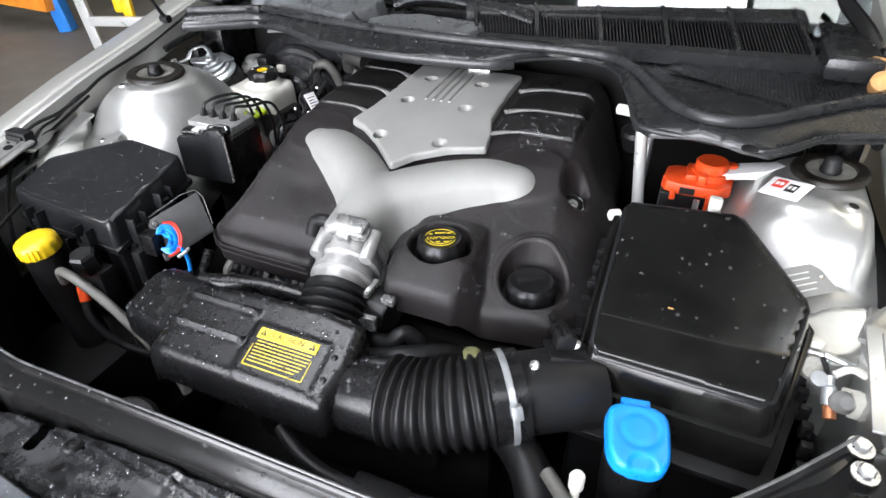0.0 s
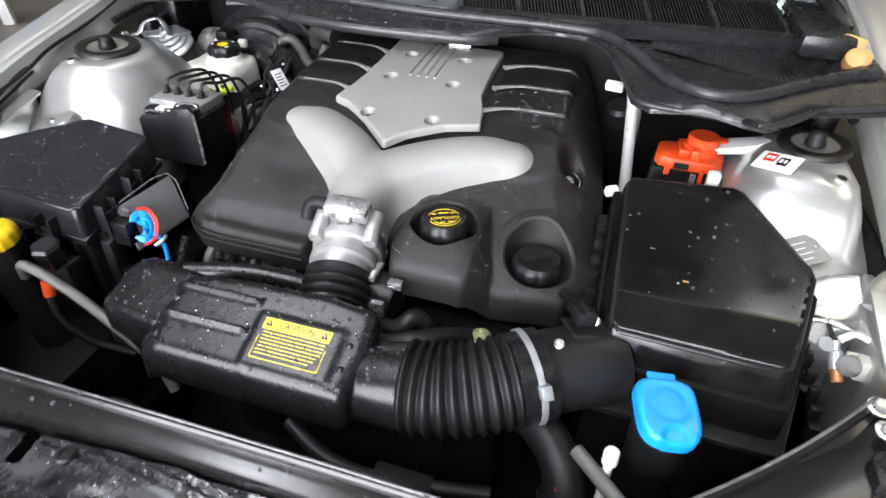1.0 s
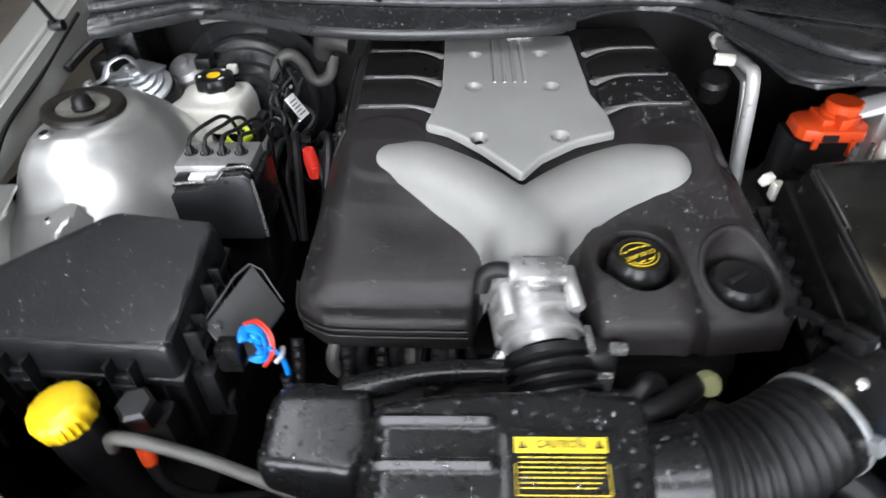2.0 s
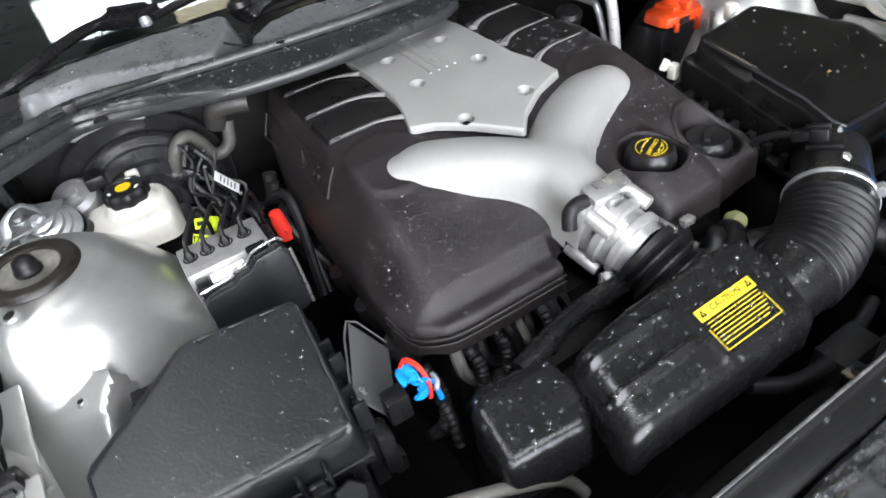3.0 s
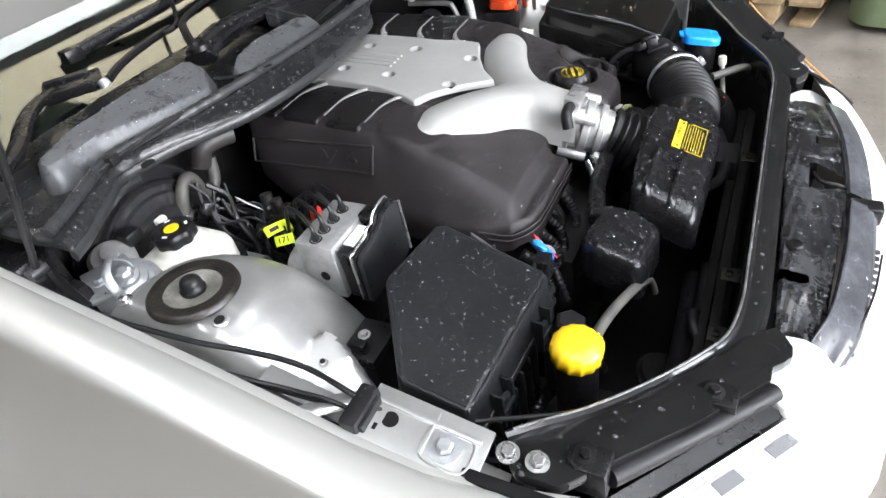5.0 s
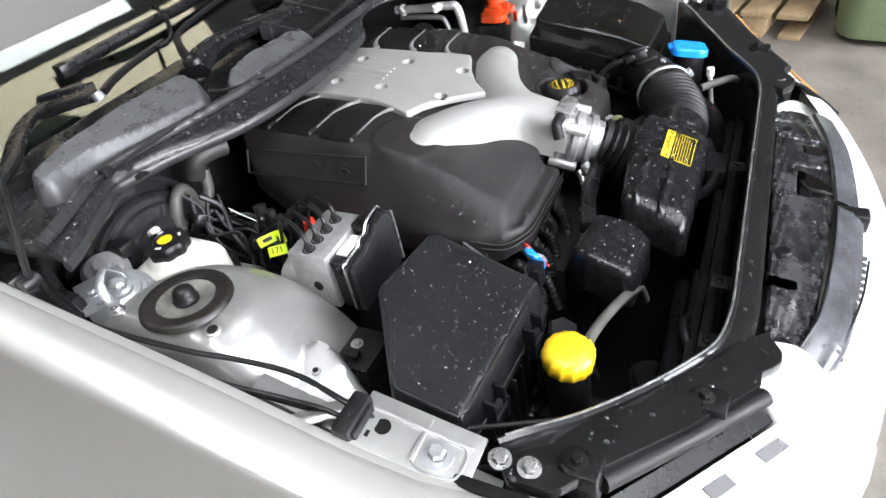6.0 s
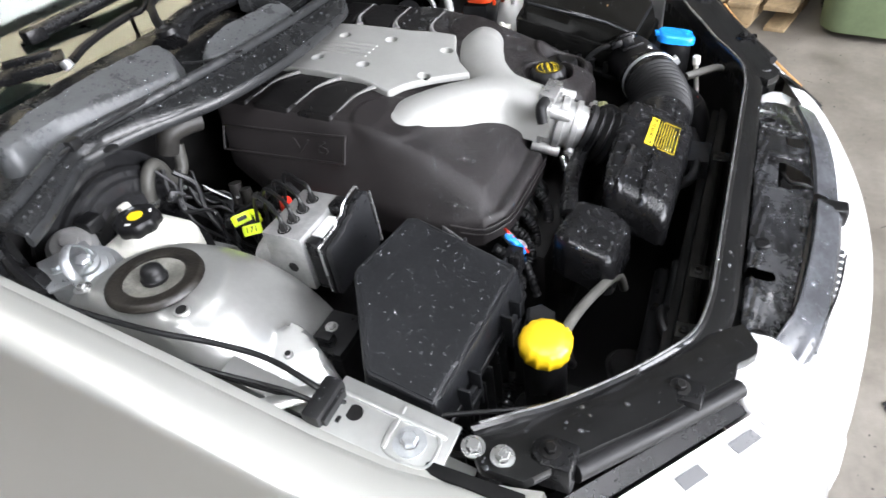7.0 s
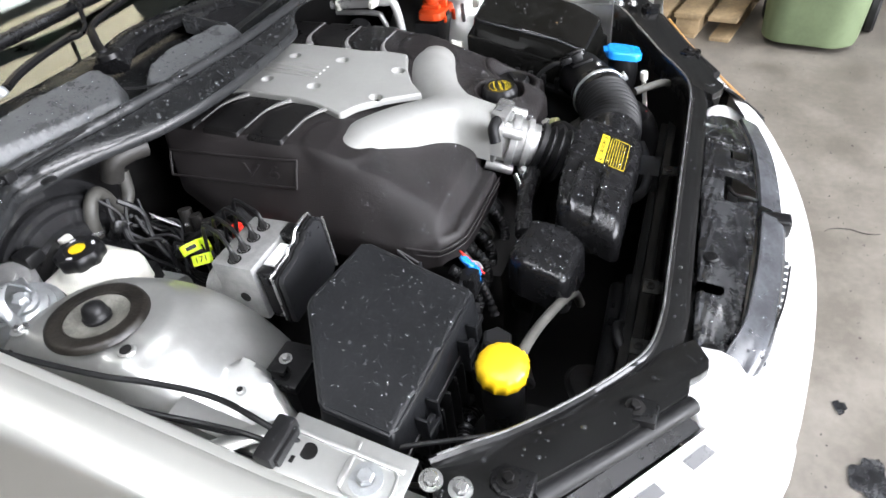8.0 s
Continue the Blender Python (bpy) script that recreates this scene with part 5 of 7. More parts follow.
L0, L1 = -0.022, 0.060
label_piece(L0, L1, -0.4595, -0.447, "yellow_print", "caution_strip", 0.0012, "yellow strip headed caution")
slope = math.degrees(math.atan(0.36))
lettering("CAUTION", 0.0098, "black", intake, pose(*label_at(0.5 * (L0 + L1), -0.4532, 0.0016), slope, 0, 0), 0.0002, "caution_word")
for u in (L0 + 0.007, L1 - 0.007):
    bm = prism([(-0.0045, -0.0035), (0.0045, -0.0035), (0.0, 0.0045)], 0, 0.0004, m=pose(*label_at(u, -0.4532, 0.0014), slope))
    part("warning_mark", bm, "black", intake)
    part("warning_dot", box(-0.0006, 0.0006, -0.0018, 0.0016, 0.0004, 0.0008, m=pose(*label_at(u, -0.4534, 0.0014), slope)), "yellow_print", intake)
random.seed(5)
for k in range(7):
    v = -0.4630 - 0.0040 * k
    u = L0 + 0.004
    while u < L1 - 0.008:
        w = random.uniform(0.005, 0.016)
        e = min(u + w, L1 - 0.003)
        label_piece(u, e, v - 0.00042, v + 0.00042, "yellow_print", "print_bar", 0.0008)
        u = e + random.uniform(0.0010, 0.0018)
        if k == 6 and u > 0.04:
            break
for u0, u1, v0, v1 in ((L0, L1, -0.4930, -0.4923), (L0, L0 + 0.0008, -0.4930, -0.468), (L1 - 0.0008, L1, -0.4930, -0.468)):
    label_piece(u0, u1, v0, v1, "yellow_print", "frame_line", 0.0009)
for x, y in ((0.083, -0.455), (0.083, -0.482)):
    part("rivet", moved(lathe([(0.004, 0), (0.004, 0.001), (0.002, 0.003), (0, 0.0033)], 12), pose(*label_at(x, y, 0.0), slope)), "black", intake)

# ---- corrugated intake hose and sensor pipe ----
hose = thing("intake_hose", (0.2, -0.43, 0.62), "wet black corrugated rubber intake hose with a steel clamp", "hose")
part("elbow", tube([(0.092, -0.451, 0.701), (0.118, -0.452, 0.704), (0.150, -0.451, 0.708)], lambda t: 0.0455 + 0.0045 * t, 36, 6), "black_gloss", hose, "smooth black elbow wet with drops")
N_FOLD = 10


def fold(s):
    k = (s * N_FOLD) % 1.0
    return 0.0475 + 0.0062 * (0.5 - 0.5 * math.cos(2 * math.pi * k)) ** 0.7


part("corrugation", tube([(0.145, -0.451, 0.708), (0.185, -0.447, 0.711), (0.225, -0.434, 0.716), (0.262, -0.415, 0.721)], fold, 40, 36), "rubber", hose, "ten deep folds", 60)
part("collar", tube([(0.258, -0.417, 0.7205), (0.272, -0.409, 0.722), (0.290, -0.398, 0.724)], 0.0525, 36, 4), "black_gloss", hose)
part("clamp", moved(join(lathe([(0.0530, 0.001), (0.0545, 0.0018), (0.0545, 0.008), (0.0530, 0.0088)], 48), box(0.050, 0.062, -0.008, 0.008, 0.0, 0.012, 0.002)), along((0.270, -0.4105, 0.722), (0.290, -0.398, 0.724), 2.6)), "zinc", hose, "bright steel hose clamp")
bolt((0.285, -0.452, 0.728), (0.30, -0.50, 0.80), 0.005, "alu_bright", hose)
sensor = thing("airflow_sensor", (0.32, -0.37, 0.65), "black airflow meter pipe between hose and filter box", "sensor")
part("pipe", tube([(0.285, -0.401, 0.7235), (0.32, -0.380, 0.724), (0.362, -0.352, 0.722)], 0.0475, 36, 5), "black", sensor)
PLUG = pose(0.322, -0.356, 0.763, -14, 10, 25)
part("sensor_flange", box(-0.020, 0.020, -0.026, 0.016, 0.0, 0.006, 0.002, m=PLUG), "black", sensor, "flat sensor flange")
part("plug", join(box(-0.011, 0.011, -0.010, 0.012, 0.005, 0.024, 0.003, m=PLUG), box(-0.009, 0.009, 0.010, 0.034, 0.008, 0.022, 0.003, m=PLUG), box(-0.004, 0.004, -0.012, 0.018, 0.023, 0.028, 0.001, m=PLUG)), "black", sensor, "black sensor plug")
part("plug_lead", tube([PLUG @ Vector(p) for p in ((0, 0.030, 0.015), (0.002, 0.055, 0.016), (0.010, 0.085, 0.0), (0.016, 0.10, -0.05))], 0.005, 8, 5), "rubber", sensor, "black lead")
for p in ((0.302, -0.398, 0.772), (0.336, -0.350, 0.772)):
    part("screw", moved(lathe([(0, 0), (0.0055, 0), (0.0055, 0.004), (0.004, 0.005), (0, 0.005)], 12), along(p, (p[0] - 0.02, p[1] - 0.06, p[2] + 0.1))), "alu_bright", sensor)

# ---- driver's side: fuse box, brake unit, reservoirs ----
def fuse_z(x, y):
    return 0.817 + 0.29 * (y + 0.20)


fuse = thing("fuse_box", (-0.47, -0.28, 0.55), "black plastic fuse box with a five-sided sloping lid, wet with drops", "fuse box")
FUSE = [(-0.588, -0.342), (-0.366, -0.356), (-0.353, -0.204), (-0.474, -0.189), (-0.588, -0.263)]
fuse_lid = part("lid", moulded("lid", FUSE, 0.007, fuse_z, 0.004, 0.042, 0.10, 0.004), "lid_black", fuse, "satin black lid with a sharp rim", 40)


def edge_loop(poly, draw, height):
    """Points along a polygon's edge, drawn in a little and with cut corners."""
    pts, ring = [], grow(poly, draw)
    for (x0, y0), (x1, y1) in zip(ring, ring[1:] + ring[:1]):
        for t in (0.05, 0.25, 0.5, 0.75, 0.95):
            x, y = x0 + (x1 - x0) * t, y0 + (y1 - y0) * t
            pts.append((x, y, float(height(x, y))))
    return pts + pts[:1]


part("lid_rim", tube(edge_loop(FUSE, 0.002, lambda x, y: fuse_z(x, y) - 0.0032), 0.0030, 8, 1), "lid_black", fuse, "rounded edge of the lid")
BODY = grow(FUSE, 0.006)
part("body", prism(BODY, 0.60, lambda x, y: fuse_z(x, y) - 0.030, 0, 0.004), "black", fuse, "ribbed black fuse box body")
part("rim", prism(grow(FUSE, -0.006), lambda x, y: fuse_z(x, y) - 0.054, lambda x, y: fuse_z(x, y) - 0.044, 0, 0.002), "black", fuse)
for x, y, rz in ((-0.535, -0.352, -4), (-0.42, -0.359, -4), (-0.353, -0.262, 95), (-0.357, -0.318, 95)):
    clip = join(box(-0.015, -0.011, -0.011, 0.004, -0.050, 0.004, 0.0015), box(0.011, 0.015, -0.011, 0.004, -0.050, 0.004, 0.0015), box(-0.015, 0.015, -0.012, -0.008, -0.030, -0.022, 0.0015),
                box(-0.008, 0.008, -0.009, -0.002, -0.046, -0.012, 0.002))
    part("latch", moved(clip, pose(x, y, fuse_z(x, y) - 0.020, 0, 0, rz)), "lid_black", fuse, "black lid latch")
for i in range(9):
    x = -0.575 + 0.0235 * i
    part("rib", box(x - 0.002, x + 0.002, -0.352 - 0.0018 * i / 9 - 0.006, -0.336, 0.62, 0.715, 0.001), "black", fuse)
for i in range(6):
    y = -0.335 + 0.024 * i
    part("rib", box(-0.366, -0.351, y - 0.002, y + 0.002, 0.63, 0.725 + 0.29 * (y + 0.335), 0.001), "black", fuse)
part("cable_port", join(box(-0.352, -0.334, -0.350, -0.320, 0.655, 0.720, 0.005), box(-0.344, -0.328, -0.345, -0.326, 0.640, 0.668, 0.004)), "black", fuse, "black cable port on the side")

bracket = thing("cable_bracket", (-0.32, -0.30, 0.6), "grey plate with a bundle of blue and red wires", "bracket")
part("plate", prism([(-0.351, -0.306), (-0.319, -0.320), (-0.283, -0.240), (-0.314, -0.225)], lambda x, y: 0.745 + 0.235 * (y + 0.306) - 1.4 * (x + 0.351 - 0.457 * (y + 0.306)), lambda x, y: 0.750 + 0.235 * (y + 0.306) - 1.4 * (x + 0.351 - 0.457 * (y + 0.306)), 0.001, 0.0015), "grey_mid", bracket, "grey coated plate")
COIL = along((-0.292, -0.324, 0.742), (-0.292 + 0.68, -0.324 - 0.53, 0.742 + 0.5))
random.seed(8)
for k in range(7):
    r, lift = 0.017 - 0.0022 * k, 0.0012 * (k % 3)
    pts = []
    for a in np.linspace(-150 + 9 * k, 150 - 6 * k, 13):
        pts.append(tuple(COIL @ Vector((r * math.cos(radians(a)) * 0.82, 1.25 * r * math.sin(radians(a)), lift + 0.002 * math.sin(radians(3 * a))))))
    part("blue_wire", tube(pts, 0.0026, 6, 3), "blue", bracket, "blue wire")
for off in (0.0, 0.0032):
    pts = [tuple(COIL @ Vector((x, y, 0.005))) for x, y in ((-0.006 + off, -0.026), (0.008 + off, -0.020), (0.0165 + off, 0.0), (0.012 + off, 0.020), (0.0 + off, 0.026))]
    part("red_wire", tube(pts, 0.0018, 6, 5), "red", bracket, "red wire")
part("blue_tail", tube([tuple(COIL @ Vector(p)) for p in ((0.010, -0.012, 0.004), (0.017, -0.028, 0.002), (0.018, -0.046, -0.004), (0.014, -0.07, -0.012))], 0.0032, 8, 5), "blue", bracket, "blue wire tail")
part("wire_tie", tube([tuple(COIL @ Vector(p)) for p in ((0.006, -0.030, 0.007), (0.016, -0.027, 0.009), (0.024, -0.022, 0.004))], 0.003, 6, 4), "zinc", bracket, "pale wire tie")
part("wire_sleeve", tube([tuple(COIL @ Vector(p)) for p in ((0.014, -0.055, -0.008), (0.010, -0.085, -0.016), (0.0, -0.12, -0.03))], lambda t: 0.0062 + 0.0010 * math.cos(t * 120), 10, 14), "rubber", bracket, "ribbed black sleeve")
part("bracket_frame", tube([(-0.353, -0.308, 0.751), (-0.316, -0.228, 0.772), (-0.283, -0.240, 0.722)], 0.0012, 6, 3), "grey_mid", bracket, "bent edge of the plate")
part("plate_screw", moved(lathe([(0, 0), (0.006, 0), (0.006, 0.003), (0.003, 0.005), (0, 0.005)], 6), pose(-0.340, -0.300, 0.742, 0, 55)), "alu_bright", bracket)
part("connector", box(-0.330, -0.304, -0.342, -0.320, 0.715, 0.752, 0.004), "black", bracket, "black wire connector")

abs_unit = thing("brake_control_unit", (-0.39, -0.06, 0.62), "aluminium brake hydraulic block with steel pipes and black control module", "brake unit")
part("mount_foot", box(-0.42, -0.35, -0.075, -0.035, 0.60, 0.74, 0.004), "dark", abs_unit)
part("block", box(-0.443, -0.342, -0.088, -0.026, 0.728, 0.818, 0.003), "alu", abs_unit, "cast aluminium block")
part("module", join(box(-0.437, -0.336, -0.116, -0.090, 0.729, 0.801, 0.004), box(-0.43, -0.36, -0.112, -0.09, 0.79, 0.806, 0.003)), "black", abs_unit, "black plastic module housing")
FACE = [(-0.449, 0.722), (-0.449, 0.800), (-0.442, 0.808), (-0.405, 0.811), (-0.397, 0.818), (-0.381, 0.820), (-0.368, 0.832), (-0.334, 0.836), (-0.326, 0.829), (-0.322, 0.730), (-0.330, 0.722)]
FACE = [(-0.327 + 0.874 * (x + 0.322), 0.727 + 0.90 * (z - 0.722)) for x, z in FACE]
UPRIGHT = Matrix(((1, 0, 0, 0), (0, 0, -1, 0), (0, 1, 0, 0), (0, 0, 0, 1)))
part("module_cover", prism(FACE[::-1], 0.119, 0.128, 0, 0.0022, m=UPRIGHT), "grey_plate", abs_unit, "grey cover plate with a stepped top edge")
part("module_step", prism(FACE[::-1], 0.1125, 0.1175, 0, 0.001, m=UPRIGHT @ Matrix.Diagonal((1, 0.9975, 1, 1))), "black", abs_unit, "black gasket behind the plate")
edge = [(x, -0.1115, z + 0.002) for x, z in FACE[:9]]
part("cover_edge", tube(edge, 0.0021, 6, 3), "alu_bright", abs_unit, "bright stepped bracket edge")
part("cover_edge", tube([(-0.3280, -0.1285, 0.822), (-0.3262, -0.1285, 0.780), (-0.3255, -0.1285, 0.733)], 0.0022, 6, 3), "alu_bright", abs_unit, "bright side edge")
part("top_plate", box(-0.420, -0.378, -0.106, -0.090, 0.8065, 0.8105, 0.001), "white", abs_unit, "pale top plate between block and module")
part("plug_socket", join(box(-0.438, -0.422, -0.110, -0.090, 0.796, 0.811, 0.003), box(-0.440, -0.434, -0.106, -0.094, 0.790, 0.806, 0.002)), "black_gloss", abs_unit, "small black socket")
part("plug_socket", box(-0.372, -0.346, -0.108, -0.086, 0.806, 0.822, 0.004), "black", abs_unit, "small black socket")
part("port", moved(lathe([(0, 0), (0.0075, 0), (0.0075, 0.0012), (0.0055, 0.0012), (0.005, -0.001), (0, -0.001)], 20), along((-0.4432, -0.062, 0.765), (-0.50, -0.062, 0.765))), "dark", abs_unit, "round port in the block")
part("pump_motor", moved(lathe([(0, 0), (0.036, 0), (0.038, 0.004), (0.038, 0.055), (0.030, 0.062), (0, 0.062)], 32), along((-0.395, -0.03, 0.725), (-0.395, 0.03, 0.725))), "alu", abs_unit, "round grey pump motor")
for k, x in enumerate((-0.430, -0.409, -0.386, -0.362)):
    part("union_nut", moved(lathe([(0.0058, 0), (0.0058, 0.009), (0.004, 0.011), (0.0035, 0.015)], 6), pose(x, -0.055, 0.816)), "dark", abs_unit)
    part("nut_seat", moved(lathe([(0.0092, 0), (0.0092, 0.0008), (0.007, 0.0012)], 20), pose(x, -0.055, 0.8176)), "dark", abs_unit)
    part("brake_pipe", tube([(x, -0.055, 0.817), (x + 0.001, -0.054, 0.832), (x + 0.004, -0.048, 0.840), (x + 0.016, -0.026, 0.844 - 0.003 * k), (x + 0.032, 0.012, 0.836 - 0.002 * k), (x + 0.038, 0.03, 0.79), (x + 0.03, 0.04, 0.73)], 0.0028, 8, 6), "black", abs_unit, "thin black brake pipe")
part("side_shell", box(-0.341, -0.330, -0.111, -0.028, 0.726, 0.806, 0.004), "black_gloss", abs_unit, "glossy black side of the module")


def strut_top(s):
    top = thing("strut_mount", (s * 0.587, 0.0, 0.85), "dusty black strut bearing with a steel cup and rubber nut cap", "strut mount", "strut mounts")
    m = pose(s * (0.587 if s < 0 else 0.592), 0.0 if s < 0 else 0.022, 0.855, 2, -s * 3) @ Matrix.Scale(1.0 if s < 0 else 0.9, 4)
    part("seal_ring", moved(lathe([(0.050, -0.002), (0.072, -0.002), (0.076, 0.003), (0.074, 0.010), (0.068, 0.013), (0.060, 0.0105), (0.054, 0.013), (0.049, 0.011), (0.048, 0.006)], 48), m @ Matrix.Scale(0.72, 4)), "brown_seal", top, "dirty dark rubber ring", 50)
    part("cup", moved(lathe([(0.050, 0.006), (0.047, 0.009), (0.040, 0.007), (0.036, 0.0075), (0.030, 0.004), (0.0, 0.004)], 40), m @ Matrix.Scale(0.72, 4)), "ring_rust", top, "dusty pale steel cup")
    part("nut_cap", moved(lathe([(0.020, 0.004), (0.0205, 0.010), (0.0175, 0.012), (0.0175, 0.020), (0.015, 0.027), (0.009, 0.031), (0, 0.032)], 28), m @ Matrix.Scale(0.74, 4) @ Matrix.Diagonal((1, 1, 1.0 if s < 0 else 1.25, 1))), "rubber", top, "domed black rubber cap", 60)
    return top


side_panel = box(-0.652, -0.641, -0.40, -0.13, -0.20, -0.036, 0.003)
fold = box(-0.652, -0.626, -0.40, -0.13, -0.040, -0.034, 0.002)
side_sheet = join(side_panel, fold)
bmesh.ops.bisect_plane(side_sheet, geom=side_sheet.verts[:] + side_sheet.edges[:] + side_sheet.faces[:], plane_co=(0, -0.30, 0), plane_no=(0, 1, 0))
for v in side_sheet.verts:
    v.co.z += edge_z(v.co.y)
solid("inner_panel", side_sheet, "bay_paint", "folded silver inner wing panel beside the fuse box", "panel")
strut_top(-1)
strut_top(1)

booster = thing("brake_booster", (-0.40, 0.26, 0.6), "large round black brake booster in front of the firewall", "brake booster")
BOOST = along((-0.440, 0.297, 0.738), (-0.440, 0.0, 0.738)) @ Matrix.Scale(1.05, 4)
part("shell", moved(lathe([(0, 0.066), (0.045, 0.064), (0.054, 0.052), (0.070, 0.050), (0.075, 0.043), (0.092, 0.041), (0.096, 0.035), (0.104, 0.034), (0.108, 0.037), (0.111, 0.033), (0.112, 0.022), (0.122, 0.010), (0.129, 0.004), (0.129, -0.008), (0.120, -0.016), (0.112, -0.030), (0, -0.030)], 64), BOOST), "satin_black", booster, "glossy black pressed shell", 30)
part("vacuum_hose", tube([(-0.392, 0.250, 0.770), (-0.388, 0.246, 0.800), (-0.374, 0.247, 0.822), (-0.356, 0.252, 0.826), (-0.342, 0.258, 0.808), (-0.332, 0.263, 0.780), (-0.316, 0.265, 0.772), (-0.298, 0.266, 0.785), (-0.288, 0.268, 0.82)], 0.0105, 14, 7), "grey_rubber", booster, "bent grey vacuum hose")
part("hose_clip", moved(join(lathe([(0.0115, 0), (0.013, 0.001), (0.013, 0.006), (0.0115, 0.007)], 20), tube([(0.012, 0.004, 0.003), (0.022, 0.008, 0.004), (0.026, 0.0, 0.004), (0.022, -0.008, 0.004), (0.012, -0.004, 0.003)], 0.0014, 6, 4)), along((-0.391, 0.249, 0.776), (-0.388, 0.246, 0.800))), "alu_bright", booster, "spring steel hose clip")
part("outer_rim", moved(lathe([(0.1285, -0.004), (0.1320, -0.002), (0.1330, 0.002), (0.1305, 0.006), (0.1275, 0.004)], 72), BOOST), "satin_black", booster, "rolled rim of the shell")
solid("heat_foil", tube([(-0.505, 0.262, 0.882), (-0.475, 0.276, 0.882), (-0.435, 0.287, 0.878), (-0.400, 0.290, 0.868)], 0.016, 10, 6, 0.25, up=(0, 0, 1)), "pale_alu", "pale metal foil strip at the top of the firewall", "foil")
reservoir = thing("brake_fluid_reservoir", (-0.47, 0.16, 0.7), "milky white brake fluid reservoir with a black cap", "reservoir")


def tank_z(x, y):
    return 0.794 - 0.012 * ease(-0.43, -0.41, x) + 0.012 * ease(0.040, 0.030, np.hypot(x + 0.470, y - 0.175))


part("tank", moulded("tank", [(-0.540, 0.115), (-0.432, 0.107), (-0.418, 0.13), (-0.415, 0.205), (-0.435, 0.225), (-0.535, 0.215)], 0.018, tank_z, 0.004, 0.030, 0.02, 0.010), "white_plastic", reservoir, "translucent white tank", 50)
part("tank_base", prism([(-0.530, 0.124), (-0.438, 0.118), (-0.426, 0.138), (-0.424, 0.200), (-0.440, 0.216), (-0.528, 0.206)], 0.752, 0.764, 0, 0.004), "white_plastic", reservoir, "narrower lower half")
part("tank_foot", box(-0.46, -0.40, 0.13, 0.20, 0.70, 0.752, 0.008), "black", reservoir, "black mounting foot")
cap2 = part("cap", moved(lathe([(0.029, 0.0), (0.031, 0.003), (0.031, 0.016), (0.028, 0.020), (0.018, 0.021), (0.017, 0.0195), (0, 0.0195)], 60, wave=lambda a, q, z: q * (1 + (0.05 * math.cos(8 * a) if q > 0.027 else 0))), pose(-0.470, 0.175, 0.805)), "black", reservoir, "scalloped black cap")
part("cap_disc", moved(lathe([(0.011, 0), (0.011, 0.001), (0.007, 0.0012), (0.007, 0.0006), (0, 0.0006)], 24), pose(-0.470, 0.175, 0.8246)), "yellow", cap2, "yellow disc")
for a in (60, 200, 320):
    part("print_bar", box(-0.004, 0.004, -0.002, 0.002, 0, 0.0008, m=pose(-0.470, 0.175, 0.8252, 0, 0, a) @ pose(0.0215, 0, 0, 0, 0, 90)), "white", cap2)
part("cap_tab", box(-0.462, -0.444, 0.212, 0.224, 0.808, 0.824, 0.004), "white_plastic", reservoir)
solid("master_cylinder", moved(lathe([(0, 0), (0.022, 0), (0.024, 0.004), (0.024, 0.12), (0, 0.12)], 24), along((-0.405, 0.105, 0.700), (-0.405, 0.24, 0.700))), "alu", "dull aluminium brake master cylinder below the reservoir", "master cylinder")

damper = thing("vibration_damper", (-0.572, 0.168, 0.76), "round black mount with a zinc cap and bracket", "mount")
DM = along((-0.570, 0.172, 0.77), (-0.580, 0.135, 0.86)) @ Matrix.Scale(1.1, 4)
part("rubber_body", moved(lathe([(0, 0), (0.040, 0), (0.042, 0.006), (0.040, 0.038), (0.034, 0.044), (0, 0.044)], 36), DM), "rubber", damper)
part("zinc_cap", moved(join(lathe([(0.038, 0.042), (0.0385, 0.046), (0.031, 0.050), (0.030, 0.054), (0.024, 0.056), (0.0235, 0.061), (0.016, 0.063), (0.0155, 0.068), (0.010, 0.069)], 36), lathe([(0.0095, 0.066), (0.0095, 0.076), (0.006, 0.078), (0, 0.078)], 6)), DM), "zinc", damper, "bright zinc dome with a nut", 30)
part("strap", tube([(-0.622, 0.085, 0.850), (-0.612, 0.11, 0.850), (-0.606, 0.125, 0.866), (-0.585, 0.14, 0.872), (-0.570, 0.14, 0.858), (-0.566, 0.14, 0.845)], 0.006, 8, 6, 0.3, up=(0, 0, 1)), "zinc", damper, "bent zinc strap")
part("bracket_plate", prism([(-0.596, 0.196), (-0.572, 0.182), (-0.606, 0.128), (-0.630, 0.142)], 0.785, 0.836, 0, 0.002), "zinc", damper, "folded zinc bracket")
part("bracket_top", prism([(-0.600, 0.206), (-0.545, 0.180), (-0.560, 0.140), (-0.612, 0.122), (-0.634, 0.140)], 0.836, 0.841, 0, 0.0015), "zinc", damper, "flat zinc top plate")
for dx, dy in ((-0.010, 0.004), (0.014, -0.010)):
    bolt((-0.590 + dx, 0.160 + dy, 0.841), (-0.590 + dx, 0.160 + dy, 1.0), 0.0062, "zinc", damper)
bolt((-0.622, 0.085, 0.851), (-0.622, 0.085, 1.0), 0.006, "alu_bright", damper)

